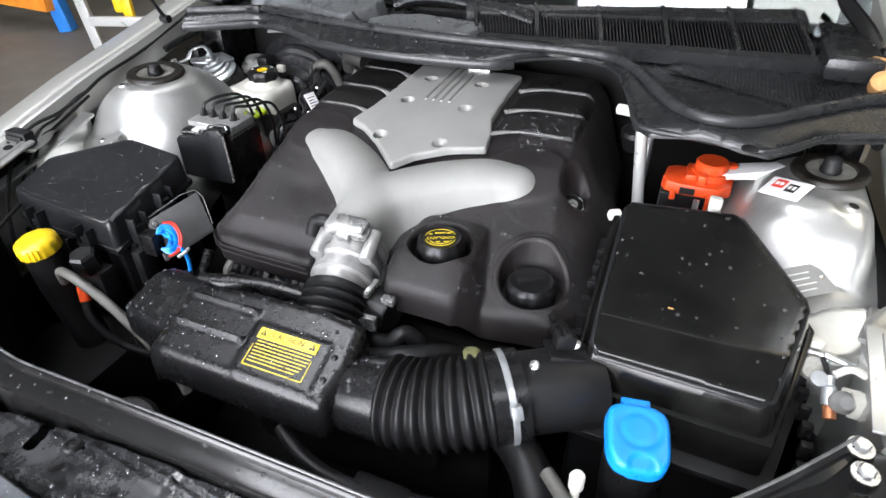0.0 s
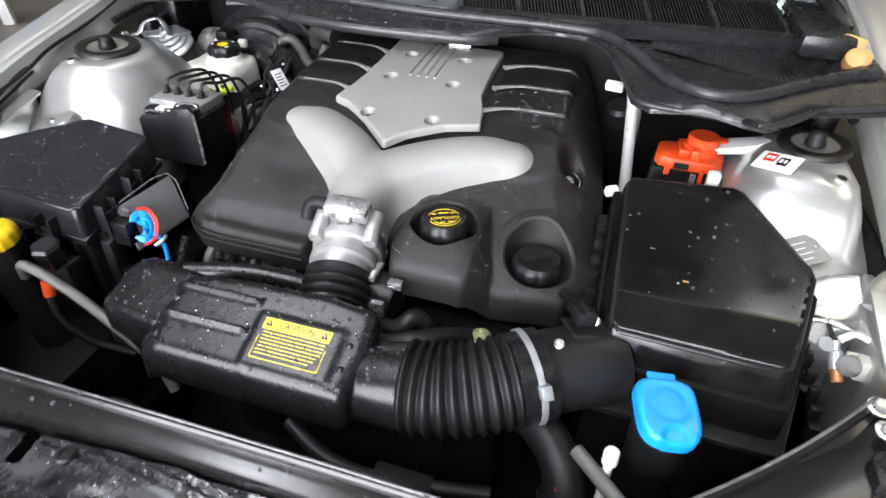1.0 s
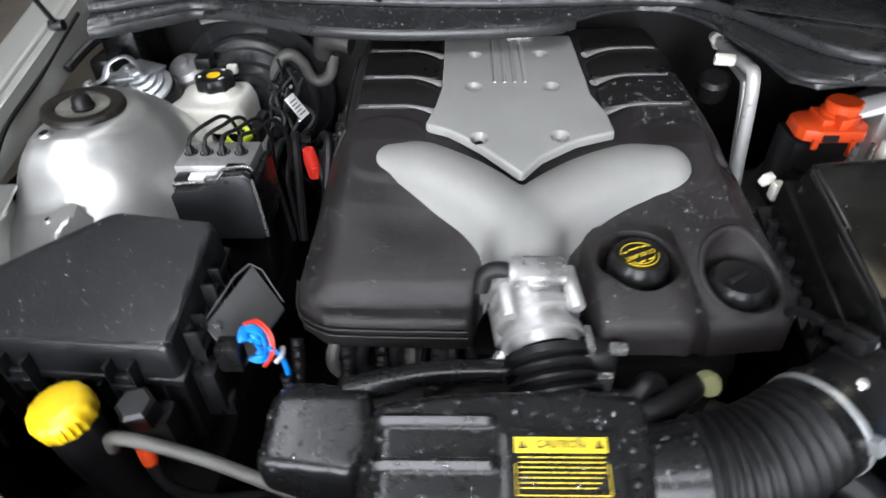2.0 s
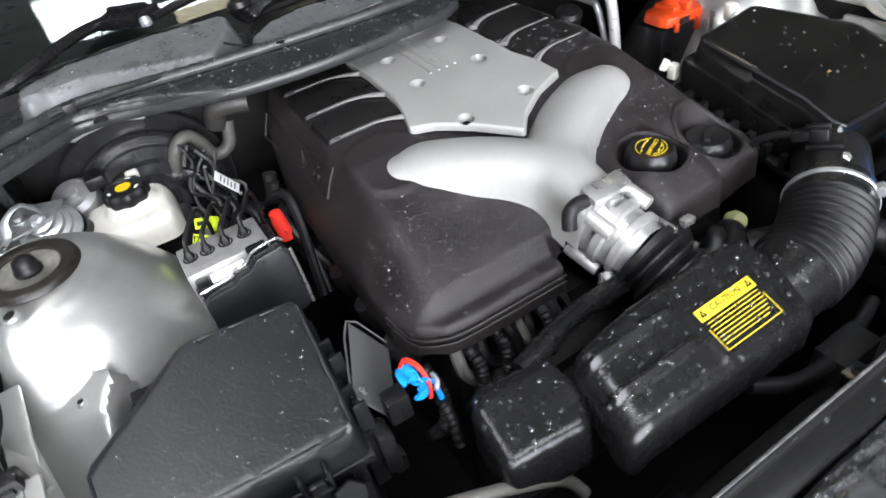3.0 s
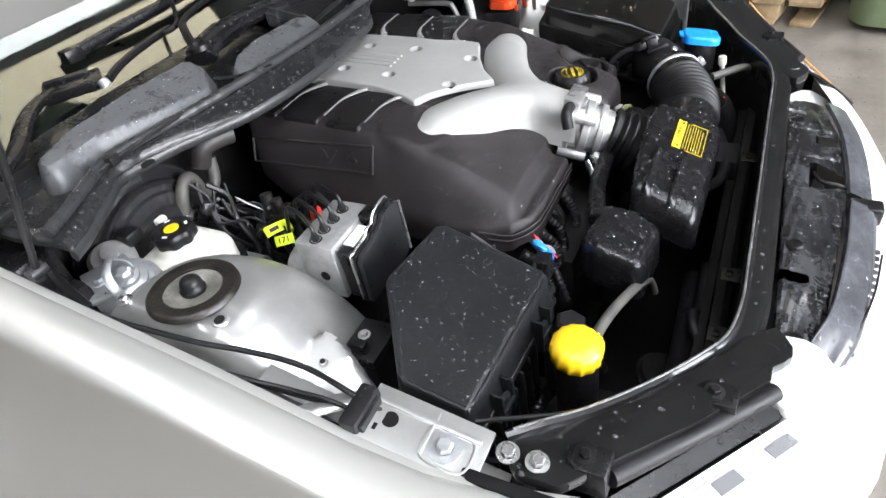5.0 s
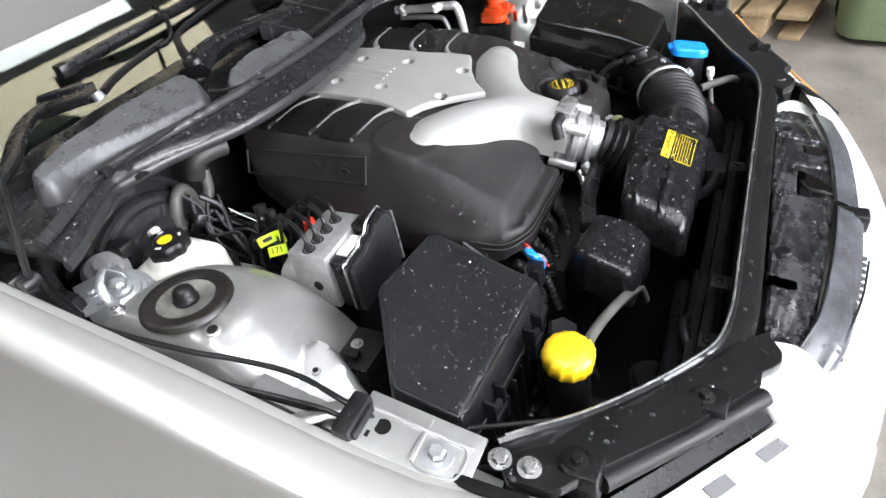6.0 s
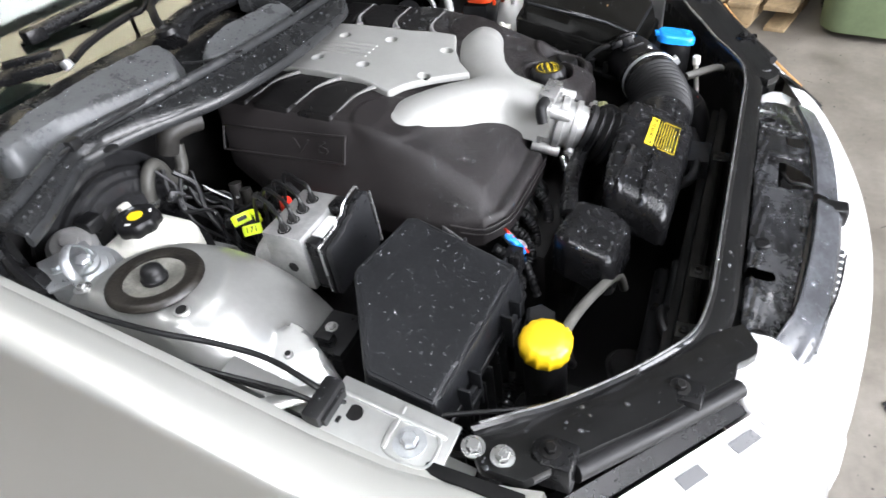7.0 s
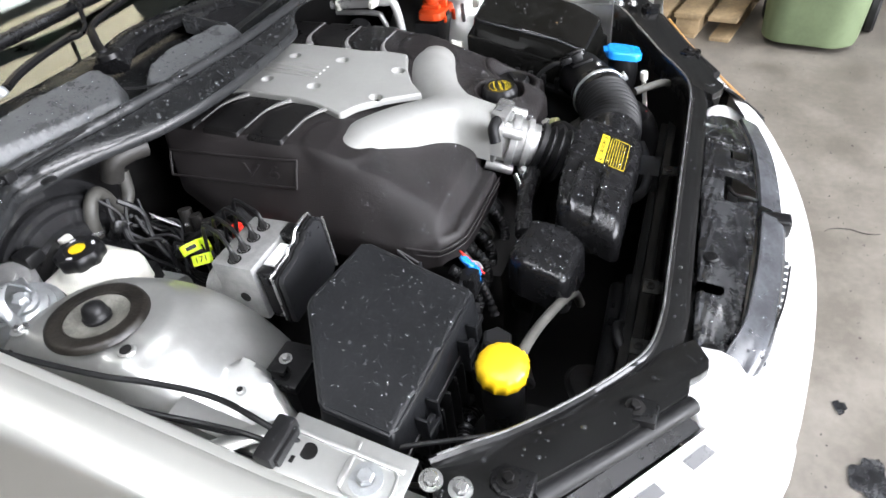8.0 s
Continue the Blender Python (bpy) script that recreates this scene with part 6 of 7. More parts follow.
wiper_motor = thing("wiper_motor", (-0.55, 0.24, 0.75), "small grey cast motor housing below the scuttle", "motor")
part("housing", moved(lathe([(0, 0), (0.030, 0), (0.033, 0.006), (0.033, 0.03), (0.026, 0.038), (0.012, 0.040), (0.012, 0.048), (0, 0.05)], 28), along((-0.535, 0.245, 0.785), (-0.545, 0.215, 0.85))), "alu", wiper_motor, "dull grey casting")
part("plug", box(-0.515, -0.488, 0.215, 0.245, 0.815, 0.835, 0.004), "black", wiper_motor, "black plug")

filler = thing("washer_filler", (-0.45, -0.42, 0.45), "yellow ribbed filler cap on a black neck", "filler")
part("neck", tube([(-0.452, -0.414, 0.742), (-0.452, -0.414, 0.69), (-0.44, -0.41, 0.60), (-0.43, -0.40, 0.46)], 0.026, 24, 5), "black", filler, "black filler neck")
yc = part("cap", moved(lathe([(0.030, 0.0), (0.0335, 0.002), (0.0335, 0.018), (0.031, 0.024), (0.024, 0.028), (0.012, 0.030), (0, 0.030)], 80, wave=lambda a, q, z: q * (1 + (0.020 * math.cos(14 * a) if q > 0.029 else 0))), pose(-0.453, -0.414, 0.737, 6, -4, 0) @ Matrix.Scale(0.9, 4)), "yellow", filler, "bright yellow ribbed cap", 60)
for k in range(3):
    part("grip_rib", box(-0.0018, 0.0018, -0.002, 0.003, 0.0, 0.014, 0.0008, m=pose(-0.453, -0.414, 0.741) @ Matrix.Rotation(radians(205 + 12 * k), 4, "Z") @ pose(0, 0.0295, 0)), "yellow", yc)
part("breather_hose", tube([(-0.425, -0.418, 0.690), (-0.413, -0.424, 0.716), (-0.385, -0.426, 0.714), (-0.335, -0.430, 0.695), (-0.285, -0.442, 0.684), (-0.235, -0.452, 0.662), (-0.20, -0.455, 0.63), (-0.18, -0.46, 0.59)], 0.0070, 14, 8), "grey_rubber", filler, "long grey rubber breather hose")

plugs = thing("relay_plug", (-0.40, -0.40, 0.62), "small black relay housing beside the fuse box", "relay")
part("housing", join(moved(lathe([(0, 0), (0.019, 0), (0.020, 0.004), (0.020, 0.03), (0.016, 0.034), (0, 0.034)], 6), pose(-0.400, -0.388, 0.700, 10, 0, 15)), box(-0.43, -0.375, -0.395, -0.365, 0.62, 0.70, 0.006)), "black", plugs)
part("red_plug", moved(lathe([(0, 0), (0.008, 0), (0.010, 0.022), (0, 0.024)], 14), along((-0.395, -0.418, 0.662), (-0.398, -0.405, 0.70))), "orange", plugs, "orange cable end")
part("cable", tube([(-0.394, -0.420, 0.662), (-0.38, -0.428, 0.63), (-0.35, -0.42, 0.59), (-0.30, -0.40, 0.56)], 0.0065, 10, 6), "rubber", plugs, "black cable")
part("corrugated_sleeve", tube([(-0.40, -0.372, 0.60), (-0.45, -0.36, 0.605), (-0.52, -0.375, 0.60)], lambda s: 0.010 + 0.0018 * math.cos(s * 150), 12, 30), "black", plugs, "ribbed black cable sleeve")

# cables along the wing, with a foam block on the rail
for name, pts, r in (("cable", [(-0.668, 0.20, 0.918), (-0.666, 0.06, 0.882), (-0.655, -0.06, 0.866), (-0.640, -0.125, 0.854), (-0.632, -0.19, 0.843), (-0.640, -0.262, 0.828), (-0.62, -0.34, 0.75), (-0.56, -0.40, 0.66)], 0.0032),
                     ("cable", [(-0.668, -0.10, 0.848), (-0.662, -0.14, 0.840), (-0.652, -0.185, 0.828), (-0.646, -0.235, 0.818), (-0.63, -0.30, 0.76)], 0.0026),
                     ("cable", [(-0.664, -0.10, 0.838), (-0.656, -0.15, 0.826), (-0.648, -0.20, 0.815), (-0.640, -0.24, 0.805), (-0.62, -0.30, 0.74)], 0.0028)):
    solid(name, tube(pts, r, 8, 6), "rubber", "thin black cable running along the inner wing", "cable", "wing cables")
block = join(box(-0.672, -0.624, -0.270, -0.250, 0.80, 0.836, 0.004), box(-0.668, -0.63, -0.274, -0.268, 0.80, 0.830, 0.002))
foam = solid("foam_block", block, "rubber", "black foam block clipped over the wing rail", "foam block")
solid("release_cable", tube([(-0.60, -0.31, 0.752), (-0.58, -0.348, 0.752), (-0.559, -0.391, 0.750), (-0.536, -0.432, 0.746), (-0.505, -0.466, 0.738)], 0.0030, 8, 5), "rubber", "black bonnet release cable inside the front panel", "cable")

STICK = Matrix.Translation((-0.338, 0.158, 0.776)) @ Vector((0.75, -0.25, 0.60)).to_track_quat("Z", "Y").to_matrix().to_4x4()
sticker = thing("paper_tag", (-0.338, 0.158, 0.74), "white paper tag stuck on the wiring", "tag")
part("paper", box(-0.013, 0.013, -0.021, 0.021, -0.0006, 0.0006, 0.0003, m=STICK), "white", sticker)
for k in range(5):
    part("print_bar", box(-0.009, 0.009 - 0.004 * (k % 2), -0.014 + 0.006 * k, -0.012 + 0.006 * k, 0.0006, 0.0010, m=STICK), "grey_mid", sticker)
# tags and loom behind the brake unit
loom = thing("wiring_loom", (-0.33, 0.08, 0.62), "tangled black wiring loom with lime tape tags", "wiring")
random.seed(11)
for k in range(9):
    x = -0.36 + 0.014 * k + random.uniform(-0.006, 0.006)
    part("loom_branch", tube([(x, 0.20 + random.uniform(-0.03, 0.03), 0.66), (x + random.uniform(-0.02, 0.02), 0.14, 0.70 + random.uniform(0, 0.06)), (x + random.uniform(-0.03, 0.03), 0.07, 0.71 + random.uniform(0, 0.05)), (x + random.uniform(-0.02, 0.02), 0.0, 0.62)], random.uniform(0.004, 0.009), 8, 5), "rubber", loom)
for k, (y, z0) in enumerate(((0.195, 0.74), (0.172, 0.735), (0.148, 0.73))):
    part("coolant_hose", tube([(-0.268 - 0.004 * k, y, z0), (-0.276, y - 0.006, 0.70), (-0.280, y - 0.012, 0.66), (-0.270, y - 0.02, 0.60)], 0.0115 - 0.0015 * k, 12, 5), "dull_rubber", loom, "short upright hose")
    part("hose_ring", moved(lathe([(0.0115, 0), (0.0135, 0.001), (0.0135, 0.007), (0.0115, 0.008)], 20), along((-0.277, y - 0.007, 0.700), (-0.280, y - 0.012, 0.66))), "dark", loom)
part("fat_hose", tube([(-0.250, 0.240, 0.848), (-0.275, 0.248, 0.852), (-0.299, 0.260, 0.846), (-0.306, 0.272, 0.818)], 0.018, 16, 6), "dull_rubber", loom, "thick grey heater hose")
for k in range(8):
    x, y = -0.372 + 0.009 * (k % 5) + random.uniform(-0.006, 0.006), 0.225 - 0.011 * (k // 2)
    part("thin_wire", tube([(x, y, 0.83 - 0.006 * k), (x + random.uniform(-0.03, 0.02), y - 0.02, 0.80 - 0.006 * k), (x + random.uniform(-0.02, 0.03), y - 0.05, 0.755), (x + random.uniform(-0.03, 0.03), y - 0.075, 0.70), (x + 0.01, y - 0.09, 0.65)], random.uniform(0.0024, 0.0050), 6, 6), "black", loom, "thin black wire")
for x, y, z, a in ((-0.372, 0.232, 0.765, 30), (-0.366, 0.120, 0.748, 55), (-0.322, 0.105, 0.742, 10), (-0.380, 0.205, 0.790, 70)):
    part("loom_plug", join(box(-0.012, 0.012, -0.009, 0.009, -0.010, 0.010, 0.003, m=pose(x, y, z, 30, 10, a)), box(-0.007, 0.007, -0.018, -0.008, -0.006, 0.006, 0.002, m=pose(x, y, z, 30, 10, a))), "black_gloss", loom, "small glossy black plug")
for x, y, z in ((-0.345, 0.172, 0.785), (-0.330, 0.128, 0.765), (-0.372, 0.140, 0.762), (-0.356, 0.205, 0.788)):
    part("clip_spot", moved(lathe([(0, 0), (0.0028, 0), (0.0028, 0.004), (0, 0.0045)], 8), pose(x, y, z, 40, 20)), "alu_bright", loom, "bright metal clip")
TAG = pose(-0.412, 0.026, 0.786, 52, 0, -52) @ Matrix.Scale(0.72, 4)
for k, (m, txt) in enumerate(((TAG, "171"), (pose(-0.398, 0.054, 0.790, 52, 0, -30) @ Matrix.Scale(0.72, 4), ""))):
    tag = part("tag", moved(tube([(-0.019, 0, -0.006), (-0.012, 0.0, 0.001), (0.012, 0.0, 0.001), (0.019, 0, -0.006)], 0.0105, 4, 4, 0.06, up=(0, 0, 1)), m), "lime", loom, "lime tape tag")
    if txt:
        lettering(txt, 0.017, "black", tag, m @ pose(0, 0, 0.0028), 0.0003, "tag_number")
    else:
        part("print_bar", box(-0.010, 0.010, -0.004, 0.004, 0.0022, 0.003, m=m), "black", tag)
part("tag_band", tube([(-0.390, 0.030, 0.785), (-0.380, 0.045, 0.790), (-0.385, 0.06, 0.786)], 0.005, 8, 4), "lime", loom, "lime band")
solid("red_connector", moved(join(lathe([(0, 0), (0.011, 0), (0.012, 0.03), (0.009, 0.05), (0, 0.052)], 16), box(-0.014, 0.014, -0.006, 0.006, 0.012, 0.024, 0.003)), along((-0.300, 0.058, 0.706), (-0.306, 0.055, 0.79))), "red", "red-orange electrical connector beside the engine cover", "connector")

# dark bodies beside the radiator; tank and duct added to fill the shaded depth
solid("washer_tank", prism([(-0.56, -0.47), (-0.38, -0.47), (-0.36, -0.40), (-0.42, -0.36), (-0.56, -0.37)], 0.28, 0.555, 0.01, 0.03), "pit", "washer tank added to fill the shaded depth beside the radiator", "tank")
horn = thing("horn", (-0.27, -0.50, 0.55), "round black horn deep behind the front panel", "horn")
part("horn_body", moved(lathe([(0, 0), (0.03, 0), (0.045, 0.006), (0.048, 0.014), (0.045, 0.022), (0.02, 0.026), (0, 0.026)], 32), pose(-0.285, -0.500, 0.50, 20, 10)), "dark", horn)
part("horn_ring", moved(lathe([(0.048, 0.012), (0.051, 0.014), (0.048, 0.016)], 32), pose(-0.285, -0.500, 0.50, 20, 10)), "dark", horn)
solid("duct", tube([(-0.42, -0.50, 0.54), (-0.34, -0.515, 0.56), (-0.22, -0.515, 0.55), (-0.08, -0.51, 0.54)], 0.016, 14, 6), "black", "black duct added to fill the shaded depth along the radiator", "duct")

# ---- passenger's side: filter box, terminal, washer filler ----
def filter_z(x, y):
    return 0.842 + 0.22 * (y + 0.125) - 0.25 * np.maximum(0, -0.315 - y)


FILTER = [(0.350, -0.362), (0.536, -0.368), (0.566, -0.240), (0.486, -0.115), (0.345, -0.128)]
airbox = thing("air_filter_box", (0.45, -0.25, 0.5), "large glossy black air filter box with a sloping five-sided lid", "air filter box")
part("lid", moulded("lid", FILTER, 0.010, filter_z, 0.004, 0.040, 0.25, 0.006), "airbox", airbox, "polished black lid", 40)
part("lid_rim", tube(edge_loop(FILTER, 0.002, lambda x, y: filter_z(x, y) - 0.0035), 0.0030, 8, 1), "lid_black", airbox, "rounded edge of the lid")
part("lid_step", prism(grow(FILTER, -0.014), lambda x, y: filter_z(x, y) - 0.085, lambda x, y: filter_z(x, y) - 0.034, 0, 0.006), "airbox", airbox, "stepped lower edge of the lid")
part("body", prism(grow(FILTER, -0.006), 0.52, lambda x, y: filter_z(x, y) - 0.084, 0, 0.006), "black", airbox, "black filter box body")
part("flange", prism(grow(FILTER, -0.026), lambda x, y: filter_z(x, y) - 0.096, lambda x, y: filter_z(x, y) - 0.086, 0, 0.003), "black", airbox)
for k in range(9):
    t = k / 8
    x, y = 0.588 - 0.02 * abs(t - 0.3), -0.38 + 0.16 * t
    part("rim_lug", box(x - 0.006, x + 0.006, y - 0.005, y + 0.005, filter_z(x, y) - 0.098, filter_z(x, y) - 0.078, 0.002), "black", airbox)
for k in range(8):
    t = k / 7
    x, y = 0.326, -0.34 + 0.20 * t
    part("rim_lug", box(x - 0.006, x + 0.006, y - 0.005, y + 0.005, filter_z(x, y) - 0.098, filter_z(x, y) - 0.075, 0.002), "black", airbox)
part("speck", box(0.4215, 0.4275, -0.2895, -0.2875, 0.8055, 0.8065), "tan", airbox)
part("clip", box(0.577, 0.590, -0.252, -0.240, 0.768, 0.778, 0.003), "white_plastic", airbox, "pale plastic clip")
part("clip", box(0.336, 0.350, -0.10, -0.085, 0.765, 0.79, 0.003), "white_plastic", airbox, "pale plastic clip")

terminal = thing("battery_terminal", (0.42, -0.01, 0.7), "black terminal post block with an orange-red cover", "terminal")
part("base", box(0.382, 0.470, -0.030, 0.030, 0.70, 0.812, 0.006), "black", terminal, "black terminal block")
plate = [(0.377, -0.020), (0.380, 0.016), (0.392, 0.024), (0.462, 0.032), (0.475, 0.012), (0.472, -0.022), (0.458, -0.040), (0.40, -0.040), (0.382, -0.034)]
terminal_cap = join(prism(plate, 0.826, 0.842, 0.002, 0.003), moved(lathe([(0.026, 0), (0.0255, 0.012), (0.0225, 0.0135), (0.0225, 0.024), (0.0205, 0.0265), (0, 0.0275)], 36), pose(0.440, 0.002, 0.840)),
                    box(0.408, 0.424, -0.022, 0.020, 0.840, 0.850, 0.003), box(0.424, 0.436, -0.034, -0.010, 0.840, 0.856, 0.003), moved(lathe([(0.009, 0), (0.009, 0.02), (0.007, 0.022), (0, 0.022)], 16), pose(0.466, 0.014, 0.838)),
                    box(0.440, 0.446, -0.047, -0.039, 0.808, 0.832, 0.002), box(0.392, 0.400, -0.044, -0.038, 0.818, 0.832, 0.002))
part("cover", moved(terminal_cap, pose(0.004, -0.002, -0.009)), "orange", terminal, "orange-red plastic cover with a round cap")
part("cover_plate", box(0.408, 0.428, -0.0440, -0.0415, 0.820, 0.829), "grey_plate", terminal)
for p in ((0.432, -0.075, 0.80), (0.462, -0.062, 0.80)):
    part("stud", moved(lathe([(0, 0), (0.004, 0), (0.004, 0.03), (0, 0.031)], 10), along(p, (p[0], p[1], 1))), "alu_bright", terminal)
solid("white_plug", box(0.446, 0.462, -0.106, -0.092, 0.825, 0.852, 0.003), "white_plastic", "small white plastic plug by the filter box", "plug")
solid("tag_clip", box(-0.014, 0.014, -0.006, 0.006, -0.007, 0.007, 0.003, m=pose(0.305, 0.080, 0.882, 20, 0, -10)), "white_plastic", "small cream clip on the scuttle lip", "clip")
solid("tag_clip", box(-0.009, 0.009, -0.006, 0.006, -0.007, 0.007, 0.003, m=pose(0.330, -0.085, 0.790, 20, 0, 30)), "white_plastic", "small cream clip beside the filter box", "clip")
ac = thing("air_conditioning_pipe", (0.335, 0.06, 0.66), "bent bright aluminium air conditioning pipes", "pipe")
part("pipe", tube([(0.358, 0.030, 0.62), (0.356, 0.036, 0.70), (0.352, 0.040, 0.74), (0.338, 0.045, 0.862), (0.335, 0.070, 0.876), (0.333, 0.12, 0.872), (0.333, 0.20, 0.868)], 0.0092, 16, 7), "pale_alu", ac, "thick aluminium pipe with glare put into its colour")
part("pipe", tube([(0.348, -0.01, 0.62), (0.350, 0.045, 0.72), (0.350, 0.075, 0.80), (0.349, 0.088, 0.835), (0.348, 0.105, 0.846), (0.348, 0.20, 0.846)], 0.006, 12, 7), "alu", ac, "thin bright pipe")
part("service_cap", moved(lathe([(0, 0), (0.010, 0), (0.010, 0.016), (0.008, 0.018), (0, 0.018)], 16), along((0.336, 0.185, 0.862), (0.325, 0.175, 0.88))), "white_plastic", ac, "white service cap")
part("valve", moved(lathe([(0, 0), (0.022, 0), (0.024, 0.03), (0.018, 0.036), (0, 0.036)], 20), along((0.325, 0.14, 0.80), (0.318, 0.12, 0.86))), "black", ac)

washer = thing("washer_bottle_neck", (0.42, -0.43, 0.5), "bright blue flip lid on a black filler neck", "filler lid")
LIDM = pose(0.419, -0.433, 0.752, 9, 4, 12) @ Matrix.Scale(0.93, 4)
lidpoly = []
for k in range(48):
    a = 2 * math.pi * k / 48
    c, q = math.cos(a), math.sin(a)
    w = 0.036 - 0.0055 * (0.5 - 0.5 * q)
    lidpoly.append((w * math.copysign(abs(c) ** 0.55, c), -0.002 + 0.0395 * math.copysign(abs(q) ** 0.55, q)))
part("lid", moved(join(moulded("lid", lidpoly, 0.001, lambda x, y: 0.006 - 0.0012 * ease(0.026, 0.020, np.hypot(x, y - 0.006)) + 0.001 * ease(0.019, 0.013, np.hypot(x, y - 0.006)) - 0.003 * ease(0.018, 0.012, np.hypot(x - 0.003, y + 0.037)), 0.0025, 0.012, 0.06, 0.005),
                       box(-0.018, 0.014, 0.035, 0.045, -0.002, 0.003, 0.002)), LIDM), "blue", washer, "glossy blue lid with a round dish", 50)
part("neck", tube([(0.420, -0.434, 0.742), (0.420, -0.434, 0.70), (0.425, -0.43, 0.60), (0.43, -0.42, 0.46)], 0.031, 24, 5), "black", washer, "black filler neck")
white = thing("hose_fitting", (0.36, -0.48, 0.6), "white capped hose fitting on a grey hose", "fitting")
part("cap", moved(lathe([(0.008, 0), (0.0125, 0.002), (0.0125, 0.026), (0.011, 0.029), (0.003, 0.029), (0.002, 0.026), (0, 0.026)], 20), along((0.372, -0.484, 0.712), (0.372, -0.478, 0.80)) @ Matrix.Scale(0.62, 4)), "white_plastic", white, "off-white cap")
part("stem", tube([(0.372, -0.484, 0.710), (0.372, -0.49, 0.67), (0.37, -0.50, 0.60)], 0.0048, 12, 4), "white_plastic", white)
part("grey_hose", tube([(0.34, -0.47, 0.700), (0.37, -0.500, 0.700), (0.40, -0.525, 0.695), (0.42, -0.535, 0.68)], 0.008, 12, 6), "grey_rubber", white, "grey hose")
coolant_hose = thing("radiator_hose", (0.3, -0.45, 0.6), "black radiator hose with a clamp and pink paint mark", "hose")
part("hose", tube([(0.20, -0.36, 0.66), (0.25, -0.40, 0.672), (0.30, -0.435, 0.676), (0.330, -0.470, 0.662), (0.338, -0.500, 0.625), (0.338, -0.515, 0.56)], 0.023, 20, 7), "rubber", coolant_hose)
part("clamp", moved(lathe([(0.0235, 0), (0.0255, 0.001), (0.0255, 0.011), (0.0235, 0.012)], 28), along((0.334, -0.486, 0.645), (0.338, -0.502, 0.62))), "dark", coolant_hose, "black hose clamp")
part("pink_mark", moved(box(-0.005, 0.005, -0.003, 0.003, 0, 0.002, 0.001), pose(0.331, -0.497, 0.664, 40)), "red", coolant_hose, "pink paint dab")
solid("breather_hose", tube([(0.07, -0.36, 0.70), (0.105, -0.372, 0.712), (0.125, -0.36, 0.725), (0.14, -0.35, 0.70), (0.12, -0.33, 0.66)], 0.011, 12, 7), "rubber", "short black breather hose beside the throttle body", "hose")
solid("heater_hose", tube([(0.085, -0.385, 0.69), (0.13, -0.380, 0.705), (0.17, -0.355, 0.70), (0.19, -0.33, 0.68)], 0.014, 14, 7), "rubber", "black coolant hose below the filler neck", "hose")
solid("pipe_cap", moved(lathe([(0, 0), (0.015, 0), (0.017, 0.01), (0.014, 0.022), (0, 0.024)], 20), along((0.205, -0.325, 0.682), (0.200, -0.36, 0.702)) @ Matrix.Scale(0.85, 4)), "olive", "pale olive plastic pipe end below the cover", "pipe end")
solid("lower_hose", tube([(0.02, -0.50, 0.655), (0.07, -0.520, 0.640), (0.13, -0.525, 0.632), (0.20, -0.515, 0.630), (0.26, -0.50, 0.625)], 0.009, 12, 6), "rubber", "thin black hose below the intake box", "hose")

label = thing("warning_label", (0.54, -0.03, 0.85), "white sticker with a red and a black square", "label")
LM = pose(0.536, -0.045, float(tower_height(np.array(0.536), np.array(-0.045))) + 0.0035, 14, -10, -34) @ Matrix.Diagonal((0.74, 1.12, 0.9, 1))
part("paper", box(-0.036, 0.036, -0.018, 0.018, 0, 0.0012, m=LM), "white", label)
part("red_square", box(-0.026, -0.006, -0.002, 0.014, 0.0012, 0.0018, m=LM), "red", label)
part("black_square", box(0.0, 0.018, -0.006, 0.010, 0.0012, 0.0018, m=LM), "black", label)
for x in (-0.020, -0.012):
    part("print_bar", box(x - 0.003, x + 0.003, 0.003, 0.009, 0.0018, 0.0022, m=LM), "white", label)
for x in (0.005, 0.013):
    part("print_bar", box(x - 0.0025, x + 0.0025, -0.001, 0.006, 0.0018, 0.0022, m=LM), "white", label)

data_plate = thing("data_plate", (0.57, -0.15, 0.78), "thin silver data plate riveted to the tower's ledge", "plate")
DX, DY = 0.570, -0.160
DM = pose(DX, DY, float(tower_height(np.array(DX), np.array(DY))) + 0.0060, 16, -2, 36)
part("sheet", box(-0.030, 0.030, -0.022, 0.022, 0, 0.0012, 0.0005, m=DM), "silver_plastic", data_plate)
for k in range(4):
    part("print_bar", box(-0.024, 0.012 - 0.005 * (k % 2), 0.010 - 0.008 * k, 0.0115 - 0.008 * k, 0.0012, 0.0017, m=DM), "white", data_plate)
part("rivet", moved(lathe([(0.0035, 0.001), (0.003, 0.0024), (0, 0.003)], 14), DM @ pose(0.022, 0.0, 0)), "alu_bright", data_plate, "bright rivet head")

earth = thing("earth_strap", (0.60, -0.27, 0.72), "silver lamp adjuster with a copper-coloured sleeve", "adjuster")
EM = pose(0.598, -0.295, 0.755) @ Matrix.Scale(0.62, 4) @ pose(-0.598, 0.295, -0.755)
part("post", moved(moved(lathe([(0, 0), (0.012, 0), (0.012, 0.03), (0.008, 0.034), (0.008, 0.05), (0, 0.05)], 16), along((0.600, -0.315, 0.735), (0.592, -0.27, 0.78))), EM), "zinc", earth)
part("sleeve", moved(moved(lathe([(0, 0), (0.010, 0), (0.010, 0.022), (0, 0.024)], 16), along((0.604, -0.335, 0.722), (0.600, -0.312, 0.738))), EM), "copper", earth, "copper-coloured sleeve")
part("lever", moved(tube([(0.60, -0.28, 0.775), (0.625, -0.265, 0.782), (0.65, -0.27, 0.778)], 0.007, 10, 4), EM), "white_plastic", earth, "white lever")
